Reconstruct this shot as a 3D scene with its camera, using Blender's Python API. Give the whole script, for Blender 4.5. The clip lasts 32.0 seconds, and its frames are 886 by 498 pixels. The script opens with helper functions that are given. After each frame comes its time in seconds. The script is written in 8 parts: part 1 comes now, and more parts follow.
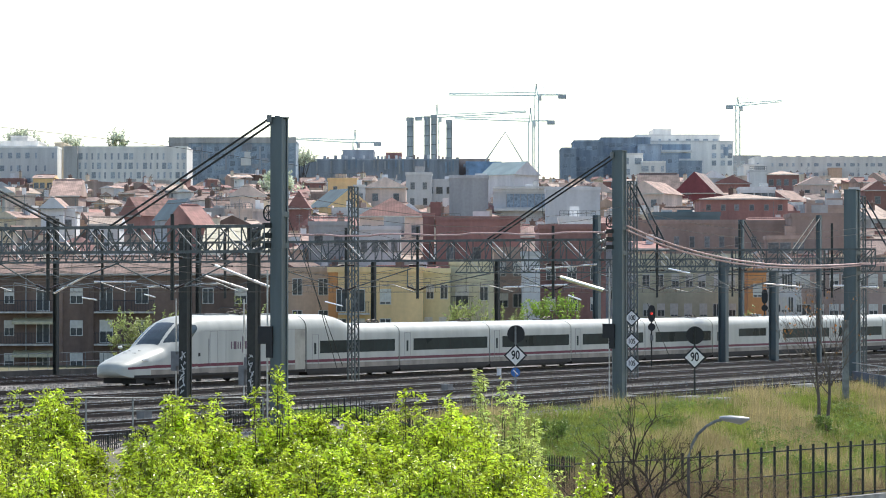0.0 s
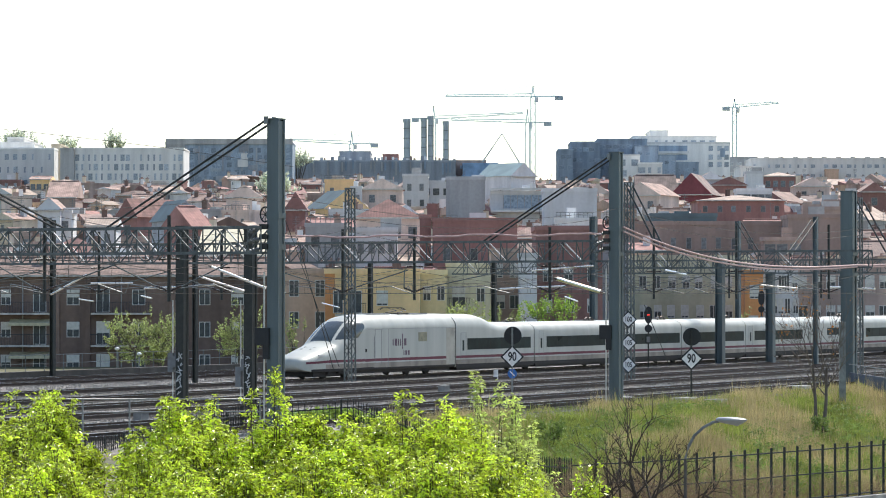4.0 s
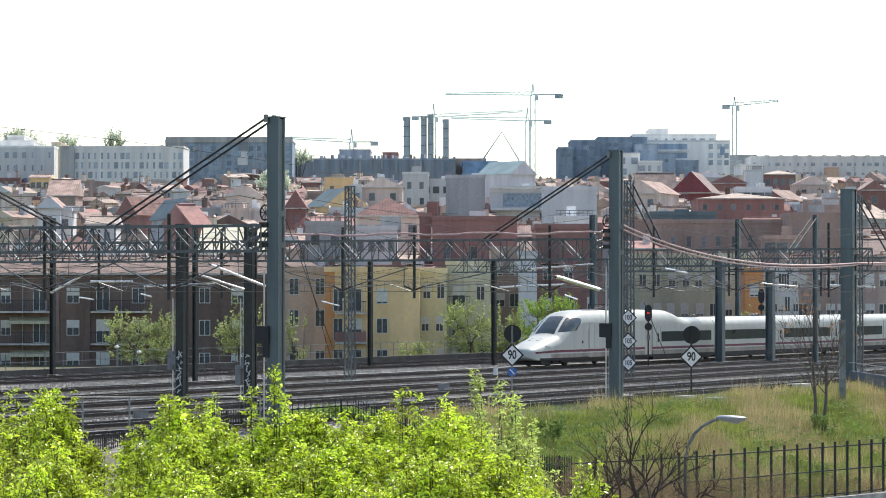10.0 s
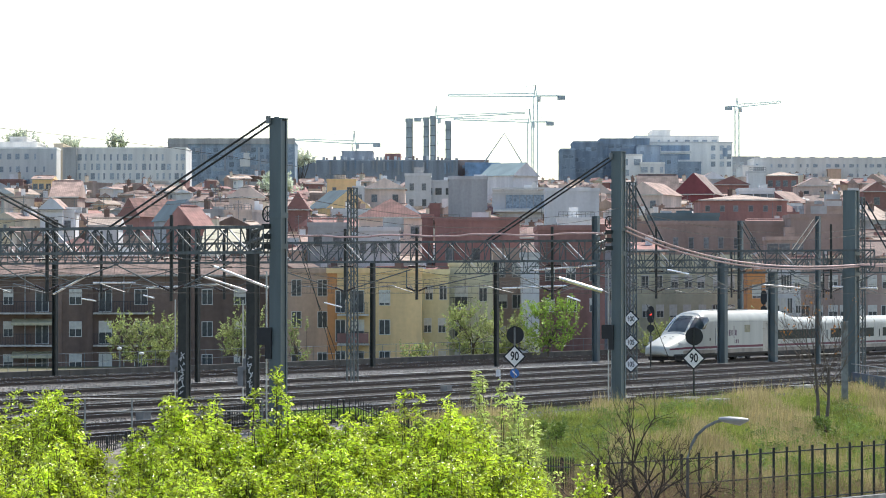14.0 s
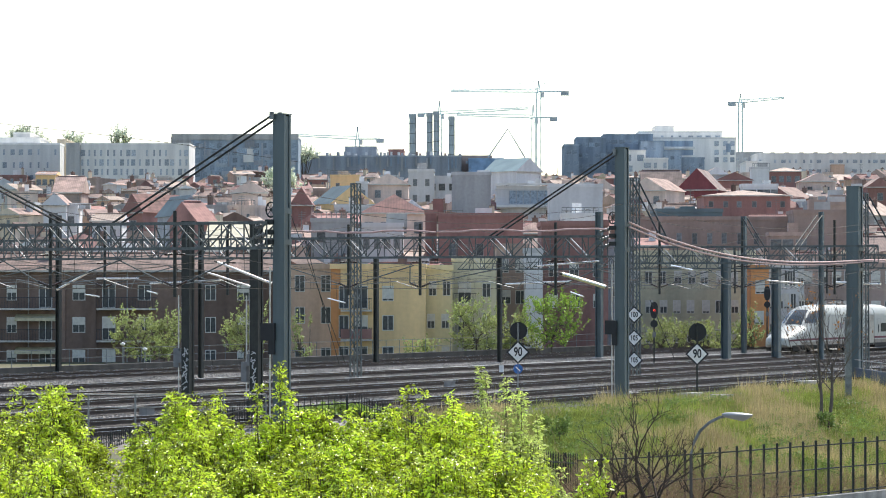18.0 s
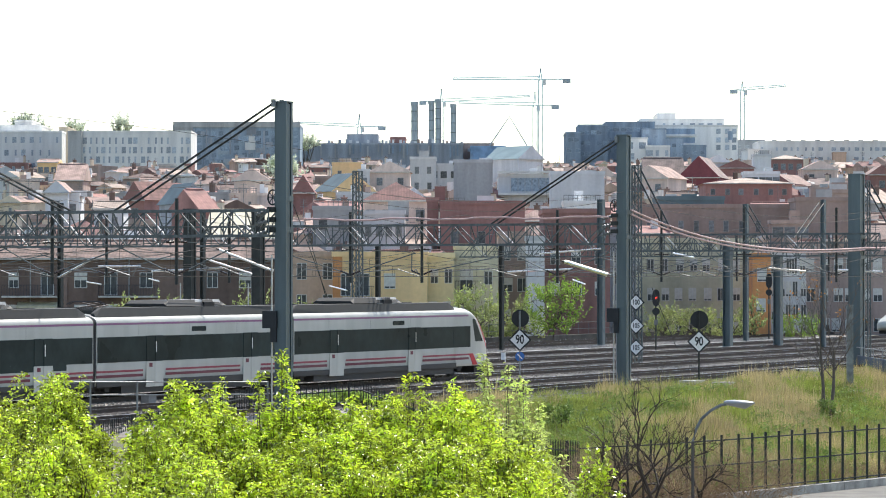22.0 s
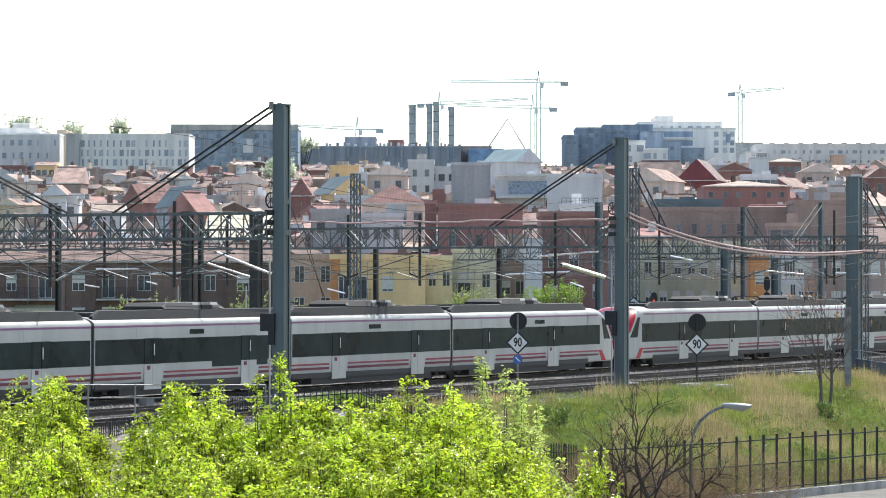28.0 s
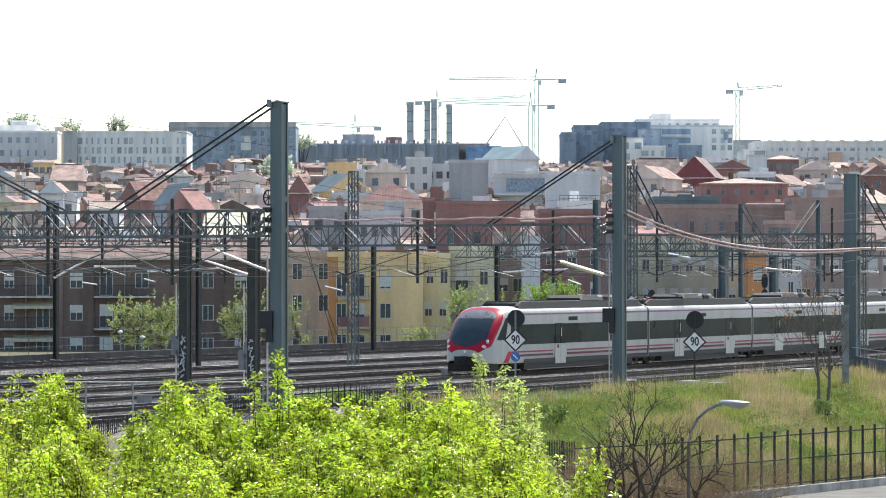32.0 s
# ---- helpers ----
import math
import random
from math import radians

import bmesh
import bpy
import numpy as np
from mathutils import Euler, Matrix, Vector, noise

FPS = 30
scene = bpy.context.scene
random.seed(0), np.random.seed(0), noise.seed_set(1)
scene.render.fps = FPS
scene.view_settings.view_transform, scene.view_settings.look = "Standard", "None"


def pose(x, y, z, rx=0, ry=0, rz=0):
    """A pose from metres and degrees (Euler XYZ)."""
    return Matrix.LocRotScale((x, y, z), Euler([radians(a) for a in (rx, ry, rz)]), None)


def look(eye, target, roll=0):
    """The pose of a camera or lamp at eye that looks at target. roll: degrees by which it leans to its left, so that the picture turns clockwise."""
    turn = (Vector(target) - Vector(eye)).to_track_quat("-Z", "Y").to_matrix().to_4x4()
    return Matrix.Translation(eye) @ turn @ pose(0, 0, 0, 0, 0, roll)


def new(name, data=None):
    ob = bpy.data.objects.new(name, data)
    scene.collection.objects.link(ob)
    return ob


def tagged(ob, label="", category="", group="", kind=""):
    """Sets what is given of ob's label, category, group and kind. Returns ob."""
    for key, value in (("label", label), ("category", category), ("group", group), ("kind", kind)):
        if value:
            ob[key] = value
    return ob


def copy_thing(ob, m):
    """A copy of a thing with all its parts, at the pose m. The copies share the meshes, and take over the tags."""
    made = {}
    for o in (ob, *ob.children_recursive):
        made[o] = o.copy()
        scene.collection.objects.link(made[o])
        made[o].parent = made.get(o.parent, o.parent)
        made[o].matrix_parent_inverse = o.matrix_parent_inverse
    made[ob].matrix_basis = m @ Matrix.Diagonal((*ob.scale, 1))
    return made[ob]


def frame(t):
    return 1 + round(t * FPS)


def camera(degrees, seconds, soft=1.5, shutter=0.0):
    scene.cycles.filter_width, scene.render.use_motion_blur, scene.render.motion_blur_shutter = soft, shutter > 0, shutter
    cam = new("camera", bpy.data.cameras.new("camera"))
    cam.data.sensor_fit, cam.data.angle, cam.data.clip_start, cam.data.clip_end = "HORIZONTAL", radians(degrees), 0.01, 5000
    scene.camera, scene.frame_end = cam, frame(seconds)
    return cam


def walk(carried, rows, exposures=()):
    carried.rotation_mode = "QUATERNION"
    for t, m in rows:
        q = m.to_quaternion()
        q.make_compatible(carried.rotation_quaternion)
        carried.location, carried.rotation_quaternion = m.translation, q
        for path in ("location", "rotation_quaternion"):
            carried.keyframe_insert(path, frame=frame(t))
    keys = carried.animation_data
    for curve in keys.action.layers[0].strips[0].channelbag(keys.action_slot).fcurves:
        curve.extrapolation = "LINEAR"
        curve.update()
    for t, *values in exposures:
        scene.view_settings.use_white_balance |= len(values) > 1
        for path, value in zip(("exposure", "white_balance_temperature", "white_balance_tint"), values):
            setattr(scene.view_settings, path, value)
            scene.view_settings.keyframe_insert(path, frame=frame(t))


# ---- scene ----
cam = camera(15.165, 32.0, soft=1.0)
walk(cam, [
    (0, pose(0, 0, 5.3, 90.7548, 0, 0.0597)),
    (0.5, pose(0, 0, 5.3, 90.7575, 0, 0.0894)),
    (1, pose(0, 0, 5.3, 90.7575, 0, 0.0394)),
    (1.5, pose(0, 0, 5.3, 90.7575, 0, 0.0150)),
    (2, pose(0, 0, 5.3, 90.7602, 0, -0.0067)),
    (2.5, pose(0, 0, 5.3, 90.7697, 0, -0.0163)),
    (3, pose(0, 0, 5.3, 90.7723, 0, 0.0000)),
    (3.5, pose(0, 0, 5.3, 90.7804, 0, 0.0109)),
    (5.5, pose(0, 0, 5.3, 90.7723, 0, -0.0338)),
    (6, pose(0, 0, 5.3, 90.7723, 0, -0.0324)),
    (6.5, pose(0, 0, 5.3, 90.7750, 0, -0.0296)),
    (7, pose(0, 0, 5.3, 90.7723, 0, -0.0149)),
    (7.5, pose(0, 0, 5.3, 90.7546, 0, -0.0055)),
    (8, pose(0, 0, 5.3, 90.7425, 0, 0.0150)),
    (8.5, pose(0, 0, 5.3, 90.7425, 0, -0.0013)),
    (9, pose(0, 0, 5.3, 90.7425, 0, 0.0000)),
    (9.5, pose(0, 0, 5.3, 90.7546, 0, 0.0150)),
    (10, pose(0, 0, 5.3, 90.7478, 0, 0.0027)),
    (10.5, pose(0, 0, 5.3, 90.7425, 0, 0.0122)),
    (11, pose(0, 0, 5.3, 90.7412, 0, 0.0150)),
    (11.5, pose(0, 0, 5.3, 90.7386, 0, 0.0150)),
    (12, pose(0, 0, 5.3, 90.7709, 0, 0.0447)),
    (12.5, pose(0, 0, 5.3, 90.7723, 0, 0.0218)),
    (13, pose(0, 0, 5.3, 90.7830, 0, 0.0000)),
    (13.5, pose(0, 0, 5.3, 90.7575, 0, 0.0231)),
    (14, pose(0, 0, 5.3, 90.7723, 0, 0.0447)),
    (14.5, pose(0, 0, 5.3, 90.7561, 0, 0.0786)),
    (16.5, pose(0, 0, 5.3, 90.7412, 0, 0.1043)),
    (17, pose(0, 0, 5.3, 90.7128, 0, 0.1354)),
    (17.5, pose(0, 0, 5.3, 90.6966, 0, 0.1340)),
    (18, pose(0, 0, 5.3, 90.6980, 0, 0.1029)),
    (18.5, pose(0, 0, 5.3, 90.6721, 0, 0.0894)),
    (19, pose(0, 0, 5.3, 90.6382, 0, 0.1340)),
    (19.5, pose(0, 0, 5.3, 90.5787, 0, 0.1219)),
    (20, pose(0, 0, 5.3, 90.5517, 0, 0.1192)),
    (20.5, pose(0, 0, 5.3, 90.5489, 0, 0.1192)),
    (21, pose(0, 0, 5.3, 90.5178, 0, 0.1219)),
    (21.5, pose(0, 0, 5.3, 90.4894, 0, 0.1490)),
    (22, pose(0, 0, 5.3, 90.4854, 0, 0.1340)),
    (22.5, pose(0, 0, 5.3, 90.4894, 0, 0.1245)),
    (23, pose(0, 0, 5.3, 90.4975, 0, 0.1340)),
    (23.5, pose(0, 0, 5.3, 90.4894, 0, 0.1477)),
    (24, pose(0, 0, 5.3, 90.4691, 0, 0.1545)),
    (24.5, pose(0, 0, 5.3, 90.4745, 0, 0.1464)),
    (25, pose(0, 0, 5.3, 90.4677, 0, 0.1449)),
    (25.5, pose(0, 0, 5.3, 90.4691, 0, 0.1435)),
    (27.5, pose(0, 0, 5.3, 90.5193, 0, 0.0854)),
    (28, pose(0, 0, 5.3, 90.5340, 0, 0.0975)),
    (28.5, pose(0, 0, 5.3, 90.5207, 0, 0.0880)),
    (29, pose(0, 0, 5.3, 90.5193, 0, 0.0691)),
    (29.5, pose(0, 0, 5.3, 90.5489, 0, 0.0597)),
    (30, pose(0, 0, 5.3, 90.5638, 0, 0.0570)),
    (30.5, pose(0, 0, 5.3, 90.5556, 0, 0.0597)),
    (31, pose(0, 0, 5.3, 90.5340, 0, 0.0597)),
    (31.5, pose(0, 0, 5.3, 90.5043, 0, 0.0597)),
    (32, pose(0, 0, 5.3, 90.4894, 0, 0.0597)),
], exposures=[(0, 0.72), (16, 0.74), (21, 0.88), (32, 0.92)])

# ---- light ----
SUN_ELEV, SUN_AZ = 50.0, 28.0          # degrees; azimuth clockwise from +y
world = bpy.data.worlds.new("world")
scene.world = world
world.use_nodes = True
_n, _l = world.node_tree.nodes, world.node_tree.links
_sky = _n.new("ShaderNodeTexSky")
_sky.sky_type = "NISHITA"
_sky.sun_disc = False
_sky.sun_elevation, _sky.sun_rotation = radians(SUN_ELEV), radians(SUN_AZ)
_sky.air_density, _sky.dust_density, _sky.ozone_density = 1.0, 1.0, 1.0
_n["Background"].inputs["Strength"].default_value = 0.14
_l.new(_sky.outputs["Color"], _n["Background"].inputs["Color"])
sun = new("sun", bpy.data.lights.new("sun", "SUN"))
sun.data.energy, sun.data.angle, sun.data.color = 3.55, radians(0.6), (1.0, 0.95, 0.87)
_a, _e = radians(SUN_AZ), radians(SUN_ELEV)
sun.matrix_world = look((0, 0, 0), (-math.sin(_a) * math.cos(_e), -math.cos(_a) * math.cos(_e), -math.sin(_e)))


# ---- materials ----
def mat(name, col, rough=0.7, metal=0.0, vary=0.15, scale=3.0, bump=0.0, fine=40.0, per=0.0, stain=None, streak=False, spec=0.5, trans=0.0, wave=0.0):
    """Noise-varied surface: broad stains and fine grain, a tint by object or by loose piece (per)."""
    m = bpy.data.materials.new(name)
    m.use_nodes = True
    n, l = m.node_tree.nodes, m.node_tree.links
    b = n["Principled BSDF"]
    b.inputs["Roughness"].default_value, b.inputs["Metallic"].default_value = rough, metal
    b.inputs["Specular IOR Level"].default_value = spec
    tc = n.new("ShaderNodeTexCoord")
    mp = n.new("ShaderNodeMapping")
    l.new(tc.outputs["Object"], mp.inputs["Vector"])
    if streak:
        mp.inputs["Scale"].default_value = (1, 1, 0.12)
    broad, grain = n.new("ShaderNodeTexNoise"), n.new("ShaderNodeTexNoise")
    broad.inputs["Scale"].default_value, broad.inputs["Detail"].default_value = scale, 5
    grain.inputs["Scale"].default_value, grain.inputs["Detail"].default_value = fine, 3
    l.new(mp.outputs["Vector"], broad.inputs["Vector"])
    l.new(tc.outputs["Object"], grain.inputs["Vector"])
    mix = n.new("ShaderNodeMix")
    mix.data_type = "RGBA"
    dark = stain or tuple(c * (1 - 1.6 * vary) for c in col)
    mix.inputs["A"].default_value = (*dark, 1)
    mix.inputs["B"].default_value = (*[min(1, c * (1 + vary)) for c in col], 1)
    ramp = n.new("ShaderNodeMapRange")
    ramp.inputs["From Min"].default_value, ramp.inputs["From Max"].default_value = 0.3, 0.65
    l.new(broad.outputs["Fac"], ramp.inputs["Value"])
    l.new(ramp.outputs["Result"], mix.inputs["Factor"])
    hsv = n.new("ShaderNodeHueSaturation")
    l.new(mix.outputs["Result"], hsv.inputs["Color"])
    val = n.new("ShaderNodeMapRange")
    val.inputs["To Min"].default_value, val.inputs["To Max"].default_value = 1 - vary, 1 + vary
    l.new(grain.outputs["Fac"], val.inputs["Value"])
    last = val.outputs["Result"]
    if per:
        src = n.new("ShaderNodeNewGeometry").outputs["Random Per Island"] if per < 0 else n.new("ShaderNodeObjectInfo").outputs["Random"]
        r = n.new("ShaderNodeMapRange")
        r.inputs["To Min"].default_value, r.inputs["To Max"].default_value = 1 - abs(per), 1 + abs(per)
        l.new(src, r.inputs["Value"])
        mul = n.new("ShaderNodeMath")
        mul.operation = "MULTIPLY"
        l.new(last, mul.inputs[0])
        l.new(r.outputs["Result"], mul.inputs[1])
        last = mul.outputs["Value"]
    if wave:
        wv = n.new("ShaderNodeTexWave")
        wv.inputs["Scale"].default_value, wv.inputs["Distortion"].default_value, wv.inputs["Detail Scale"].default_value = wave, 1.5, 2.0
        l.new(tc.outputs["Object"], wv.inputs["Vector"])
        wr = n.new("ShaderNodeMapRange")
        wr.inputs["To Min"].default_value, wr.inputs["To Max"].default_value = 0.88, 1.06
        l.new(wv.outputs["Fac"], wr.inputs["Value"])
        mw = n.new("ShaderNodeMath")
        mw.operation = "MULTIPLY"
        l.new(last, mw.inputs[0])
        l.new(wr.outputs["Result"], mw.inputs[1])
        last = mw.outputs["Value"]
    l.new(last, hsv.inputs["Value"])
    l.new(hsv.outputs["Color"], b.inputs["Base Color"])
    rr = n.new("ShaderNodeMapRange")
    rr.inputs["To Min"].default_value, rr.inputs["To Max"].default_value = max(0.02, rough - 0.12), min(1, rough + 0.12)
    l.new(broad.outputs["Fac"], rr.inputs["Value"])
    l.new(rr.outputs["Result"], b.inputs["Roughness"])
    if bump:
        bp = n.new("ShaderNodeBump")
        bp.inputs["Strength"].default_value, bp.inputs["Distance"].default_value = 0.6, bump
        l.new(grain.outputs["Fac"], bp.inputs["Height"])
        l.new(bp.outputs["Normal"], b.inputs["Normal"])
    if trans:
        tr = n.new("ShaderNodeBsdfTranslucent")
        l.new(hsv.outputs["Color"], tr.inputs["Color"])
        ms = n.new("ShaderNodeMixShader")
        ms.inputs["Fac"].default_value = trans
        l.new(b.outputs["BSDF"], ms.inputs[1])
        l.new(tr.outputs["BSDF"], ms.inputs[2])
        l.new(ms.outputs["Shader"], n["Material Output"].inputs["Surface"])
    return m


def glow(name, col, power):
    m = bpy.data.materials.new(name)
    m.use_nodes = True
    b = m.node_tree.nodes["Principled BSDF"]
    b.inputs["Base Color"].default_value = (*col, 1)
    b.inputs["Emission Color"].default_value, b.inputs["Emission Strength"].default_value = (*col, 1), power
    return m


M_BALLAST = mat("ballast", (0.245, 0.222, 0.192), 0.95, vary=0.28, scale=0.7, fine=9, bump=0.06)
M_STONE = mat("ballast_stone", (0.26, 0.235, 0.2), 0.9, vary=0.2, per=-0.5)
M_STAINED = mat("oil_stained_ballast", (0.068, 0.055, 0.045), 0.95, vary=0.45, scale=1.5, fine=7, bump=0.1)
M_SLEEPER = mat("concrete_sleeper", (0.105, 0.088, 0.074), 0.9, vary=0.25, per=0.2)
M_RAIL = mat("rail_steel", (0.055, 0.038, 0.03), 0.7, 0.2, vary=0.2)
M_RAILTOP = mat("polished_rail_head", (0.5, 0.5, 0.5), 0.25, 1.0, vary=0.1)
M_STEEL = mat("painted_steel", (0.1, 0.128, 0.13), 0.55, 0.12, vary=0.2, scale=1.5, streak=True)
M_DARK = mat("dark_steel", (0.029, 0.031, 0.026), 0.6, 0.2, vary=0.25)
M_GALV = mat("galvanised_steel", (0.2, 0.21, 0.205), 0.5, 0.4, vary=0.25)
M_LATT = mat("weathered_lattice_steel", (0.115, 0.13, 0.125), 0.6, 0.3, vary=0.25)
M_TUBE = mat("bright_insulator_tube", (0.85, 0.82, 0.75), 0.3, 0.9, vary=0.1)
M_WIRE = mat("copper_wire", (0.09, 0.075, 0.065), 0.5, 0.6, vary=0.1)
M_CABLE = mat("pink_grey_cable", (0.5, 0.33, 0.3), 0.6, vary=0.1)
M_BLACK = mat("black_plastic", (0.015, 0.016, 0.017), 0.6, vary=0.2)
M_WHITE = mat("white_enamel", (0.78, 0.77, 0.74), 0.5, vary=0.06, scale=5)
M_BLUE = mat("blue_enamel", (0.03, 0.14, 0.42), 0.45, vary=0.08)
M_CONC = mat("pale_concrete", (0.5, 0.47, 0.42), 0.9, vary=0.2, scale=2, bump=0.004)
M_GREY = mat("grey_box_paint", (0.17, 0.175, 0.175), 0.6, vary=0.15)
M_RED = glow("red_signal_lamp", (1.0, 0.05, 0.03), 0.8)
M_TRAIN = mat("train_white_paint", (0.43, 0.435, 0.4), 0.42, vary=0.07, scale=1.2, streak=True, spec=0.2)
M_TGLASS = mat("tinted_train_glass", (0.027, 0.038, 0.037), 0.3, vary=0.22, scale=0.4, fine=3, spec=0.03)
M_TDARK = mat("underframe_black", (0.018, 0.017, 0.016), 0.8, vary=0.3, scale=3)
M_TSTRIPE = mat("plum_stripe", (0.12, 0.012, 0.03), 0.6, vary=0.08)
M_TGREY = mat("train_skirt_grey", (0.25, 0.25, 0.245), 0.5, vary=0.12)
M_TRED = mat("train_red_paint", (0.4, 0.008, 0.028), 0.35, vary=0.06, spec=0.2)
M_TROOFGREY = mat("roof_equipment_grey", (0.024, 0.024, 0.021), 0.7, vary=0.2)
M_TJOINT = mat("rubber_gangway", (0.02, 0.02, 0.02), 0.9, vary=0.2)
M_LETTER = mat("dark_plum_lettering", (0.1, 0.05, 0.08), 0.5, vary=0.05)
M_LIGHT = mat("headlamp_glass", (0.7, 0.7, 0.68), 0.15, vary=0.05)
M_LEAF = mat("spring_leaf", (0.53, 0.63, 0.05), 0.32, vary=0.34, scale=1.4, fine=6, per=-0.75, trans=0.31, spec=0.7)
M_LEAFB = mat("dull_green_leaf", (0.37, 0.42, 0.15), 0.6, vary=0.25, scale=0.4, fine=5, per=-0.35, trans=0.4)
M_LEAFR = mat("orange_dry_leaf", (0.45, 0.2, 0.05), 0.6, vary=0.2, per=-0.3, trans=0.4)
M_TWIGD = mat("dark_twig", (0.06, 0.042, 0.028), 0.9, vary=0.2)
M_BARK = mat("bark", (0.1, 0.08, 0.06), 0.95, vary=0.3, scale=4, bump=0.01)
M_TWIG = mat("grey_twig", (0.13, 0.105, 0.085), 0.9, vary=0.2)
M_GLASS = mat("window_glass", (0.085, 0.09, 0.088), 0.15, vary=0.2, spec=0.2)
# GLASSM, GLASSF, FRAMEF, FRAMEN, GLASSN: distance haze is mixed into the colour.
M_GLASSM = mat("hazed_town_window", (0.15, 0.16, 0.165), 0.25, vary=0.3, spec=0.3, per=0.5)
M_GLASSF = mat("hazed_far_window", (0.37, 0.41, 0.44), 0.3, vary=0.25, spec=0.3, per=0.3)
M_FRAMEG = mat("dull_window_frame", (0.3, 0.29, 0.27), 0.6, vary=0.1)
M_FRAMEF = mat("hazed_pale_window_frame", (0.6, 0.6, 0.58), 0.6, vary=0.1)
M_FRAMEN = mat("hazed_blue_window_frame", (0.34, 0.39, 0.43), 0.6, vary=0.1)
M_GLASSN = mat("hazed_blue_glazing", (0.22, 0.28, 0.34), 0.3, vary=0.25, per=0.35)
M_TRAINA = mat("fast_train_white_paint", (0.435, 0.445, 0.4), 0.42, vary=0.08, scale=1.0, streak=True, spec=0.2)
M_SHUT = mat("pale_roller_shutter", (0.6, 0.57, 0.5), 0.6, vary=0.1)
M_FRAMEW = mat("white_window_frame", (0.62, 0.6, 0.55), 0.5, vary=0.06)


# ---- mesh helpers ----
class Shape:
    """Collects loose pieces for one mesh."""

    def __init__(self):
        self.v, self.f, self.k = [], [], []

    def add(self, verts, faces, k=0):
        o = len(self.v)
        self.v += [tuple(p) for p in verts]
        self.f += [tuple(o + i for i in f) for f in faces]
        self.k += [k] * len(faces)
        return self

    def box(self, x0, x1, y0, y1, z0, z1, k=0, m=None):
        p = [(x, y, z) for z in (z0, z1) for x, y in ((x0, y0), (x1, y0), (x1, y1), (x0, y1))]
        if m is not None:
            p = [m @ Vector(q) for q in p]
        return self.add(p, [(3, 2, 1, 0), (4, 5, 6, 7), (0, 1, 5, 4), (1, 2, 6, 5), (2, 3, 7, 6), (3, 0, 4, 7)], k)

    def bar(self, a, b, r, sides=6, r2=None, k=0, cap=True):
        """A round bar from a to b; with four sides a square one."""
        a, b = Vector(a), Vector(b)
        d = (b - a)
        if d.length < 1e-6:
            return self
        d.normalize()
        up = Vector((0, 0, 1)) if abs(d.z) < 0.95 else Vector((1, 0, 0))
        s = d.cross(up).normalized()
        t = s.cross(d)
        r2 = r if r2 is None else r2
        p = []
        for c, q in ((a, r), (b, r2)):
            for i in range(sides):
                w = 2 * math.pi * (i + 0.5) / sides
                p.append(c + (s * math.cos(w) + t * math.sin(w)) * q)
        n = sides
        f = [(i, (i + 1) % n, n + (i + 1) % n, n + i) for i in range(n)]
        if cap:
            f += [tuple(range(n))[::-1], tuple(range(n, 2 * n))]
        return self.add(p, f, k)

    def path(self, pts, r, sides=5, k=0, r2=None):
        pts = [Vector(q) for q in pts]
        n = len(pts)
        rings = []
        for i, c in enumerate(pts):
            d = (pts[min(n - 1, i + 1)] - pts[max(0, i - 1)]).normalized()
            up = Vector((0, 0, 1)) if abs(d.z) < 0.95 else Vector((1, 0, 0))
            s = d.cross(up).normalized()
            t = s.cross(d)
            q = r if r2 is None else r + (r2 - r) * i / (n - 1)
            rings.append([c + (s * math.cos(w) + t * math.sin(w)) * q for w in [2 * math.pi * (j + 0.5) / sides for j in range(sides)]])
        return self.loft(rings, k)

    def loft(self, rings, k=0, close=True, caps=True):
        """Skins closed rings of equal length."""
        n = len(rings[0])
        p = [q for r in rings for q in r]
        f = []
        for j in range(len(rings) - 1):
            for i in range(n if close else n - 1):
                i2 = (i + 1) % n
                f.append((j * n + i, j * n + i2, (j + 1) * n + i2, (j + 1) * n + i))
        if caps:
            f += [tuple(range(n))[::-1], tuple((len(rings) - 1) * n + i for i in range(n))]
        return self.add(p, f, k)

    def mesh(self, name, mats, smooth=False):
        me = bpy.data.meshes.new(name)
        me.from_pydata(self.v, [], self.f)
        for m in (mats if isinstance(mats, (list, tuple)) else [mats]):
            me.materials.append(m)
        if any(self.k):
            me.polygons.foreach_set("material_index", self.k)
        if smooth:
            me.polygons.foreach_set("use_smooth", [True] * len(me.polygons))
            me.set_sharp_from_angle(angle=radians(smooth if smooth > 1 else 40))
        me.update()
        return me


def part(name, shape, material, parent=None, label="", m=None, smooth=False):
    ob = new(name, shape.mesh(name, material, smooth))
    if parent is not None:
        ob.parent = parent
    if m is not None:
        ob.matrix_basis = m
    if label:
        ob["label"] = label
    return ob


def thing(name, m, label, category, group="", kind=""):
    e = new(name)
    e.matrix_basis = m
    return tagged(e, label, category, group, kind)


def solid(x0, x1, y0, y1, z0, z1):
    return Shape().box(x0, x1, y0, y1, z0, z1)


def lerp(a, b, t):
    return a + (b - a) * t


def table(xs, ys, x):
    return float(np.interp(x, xs, ys))


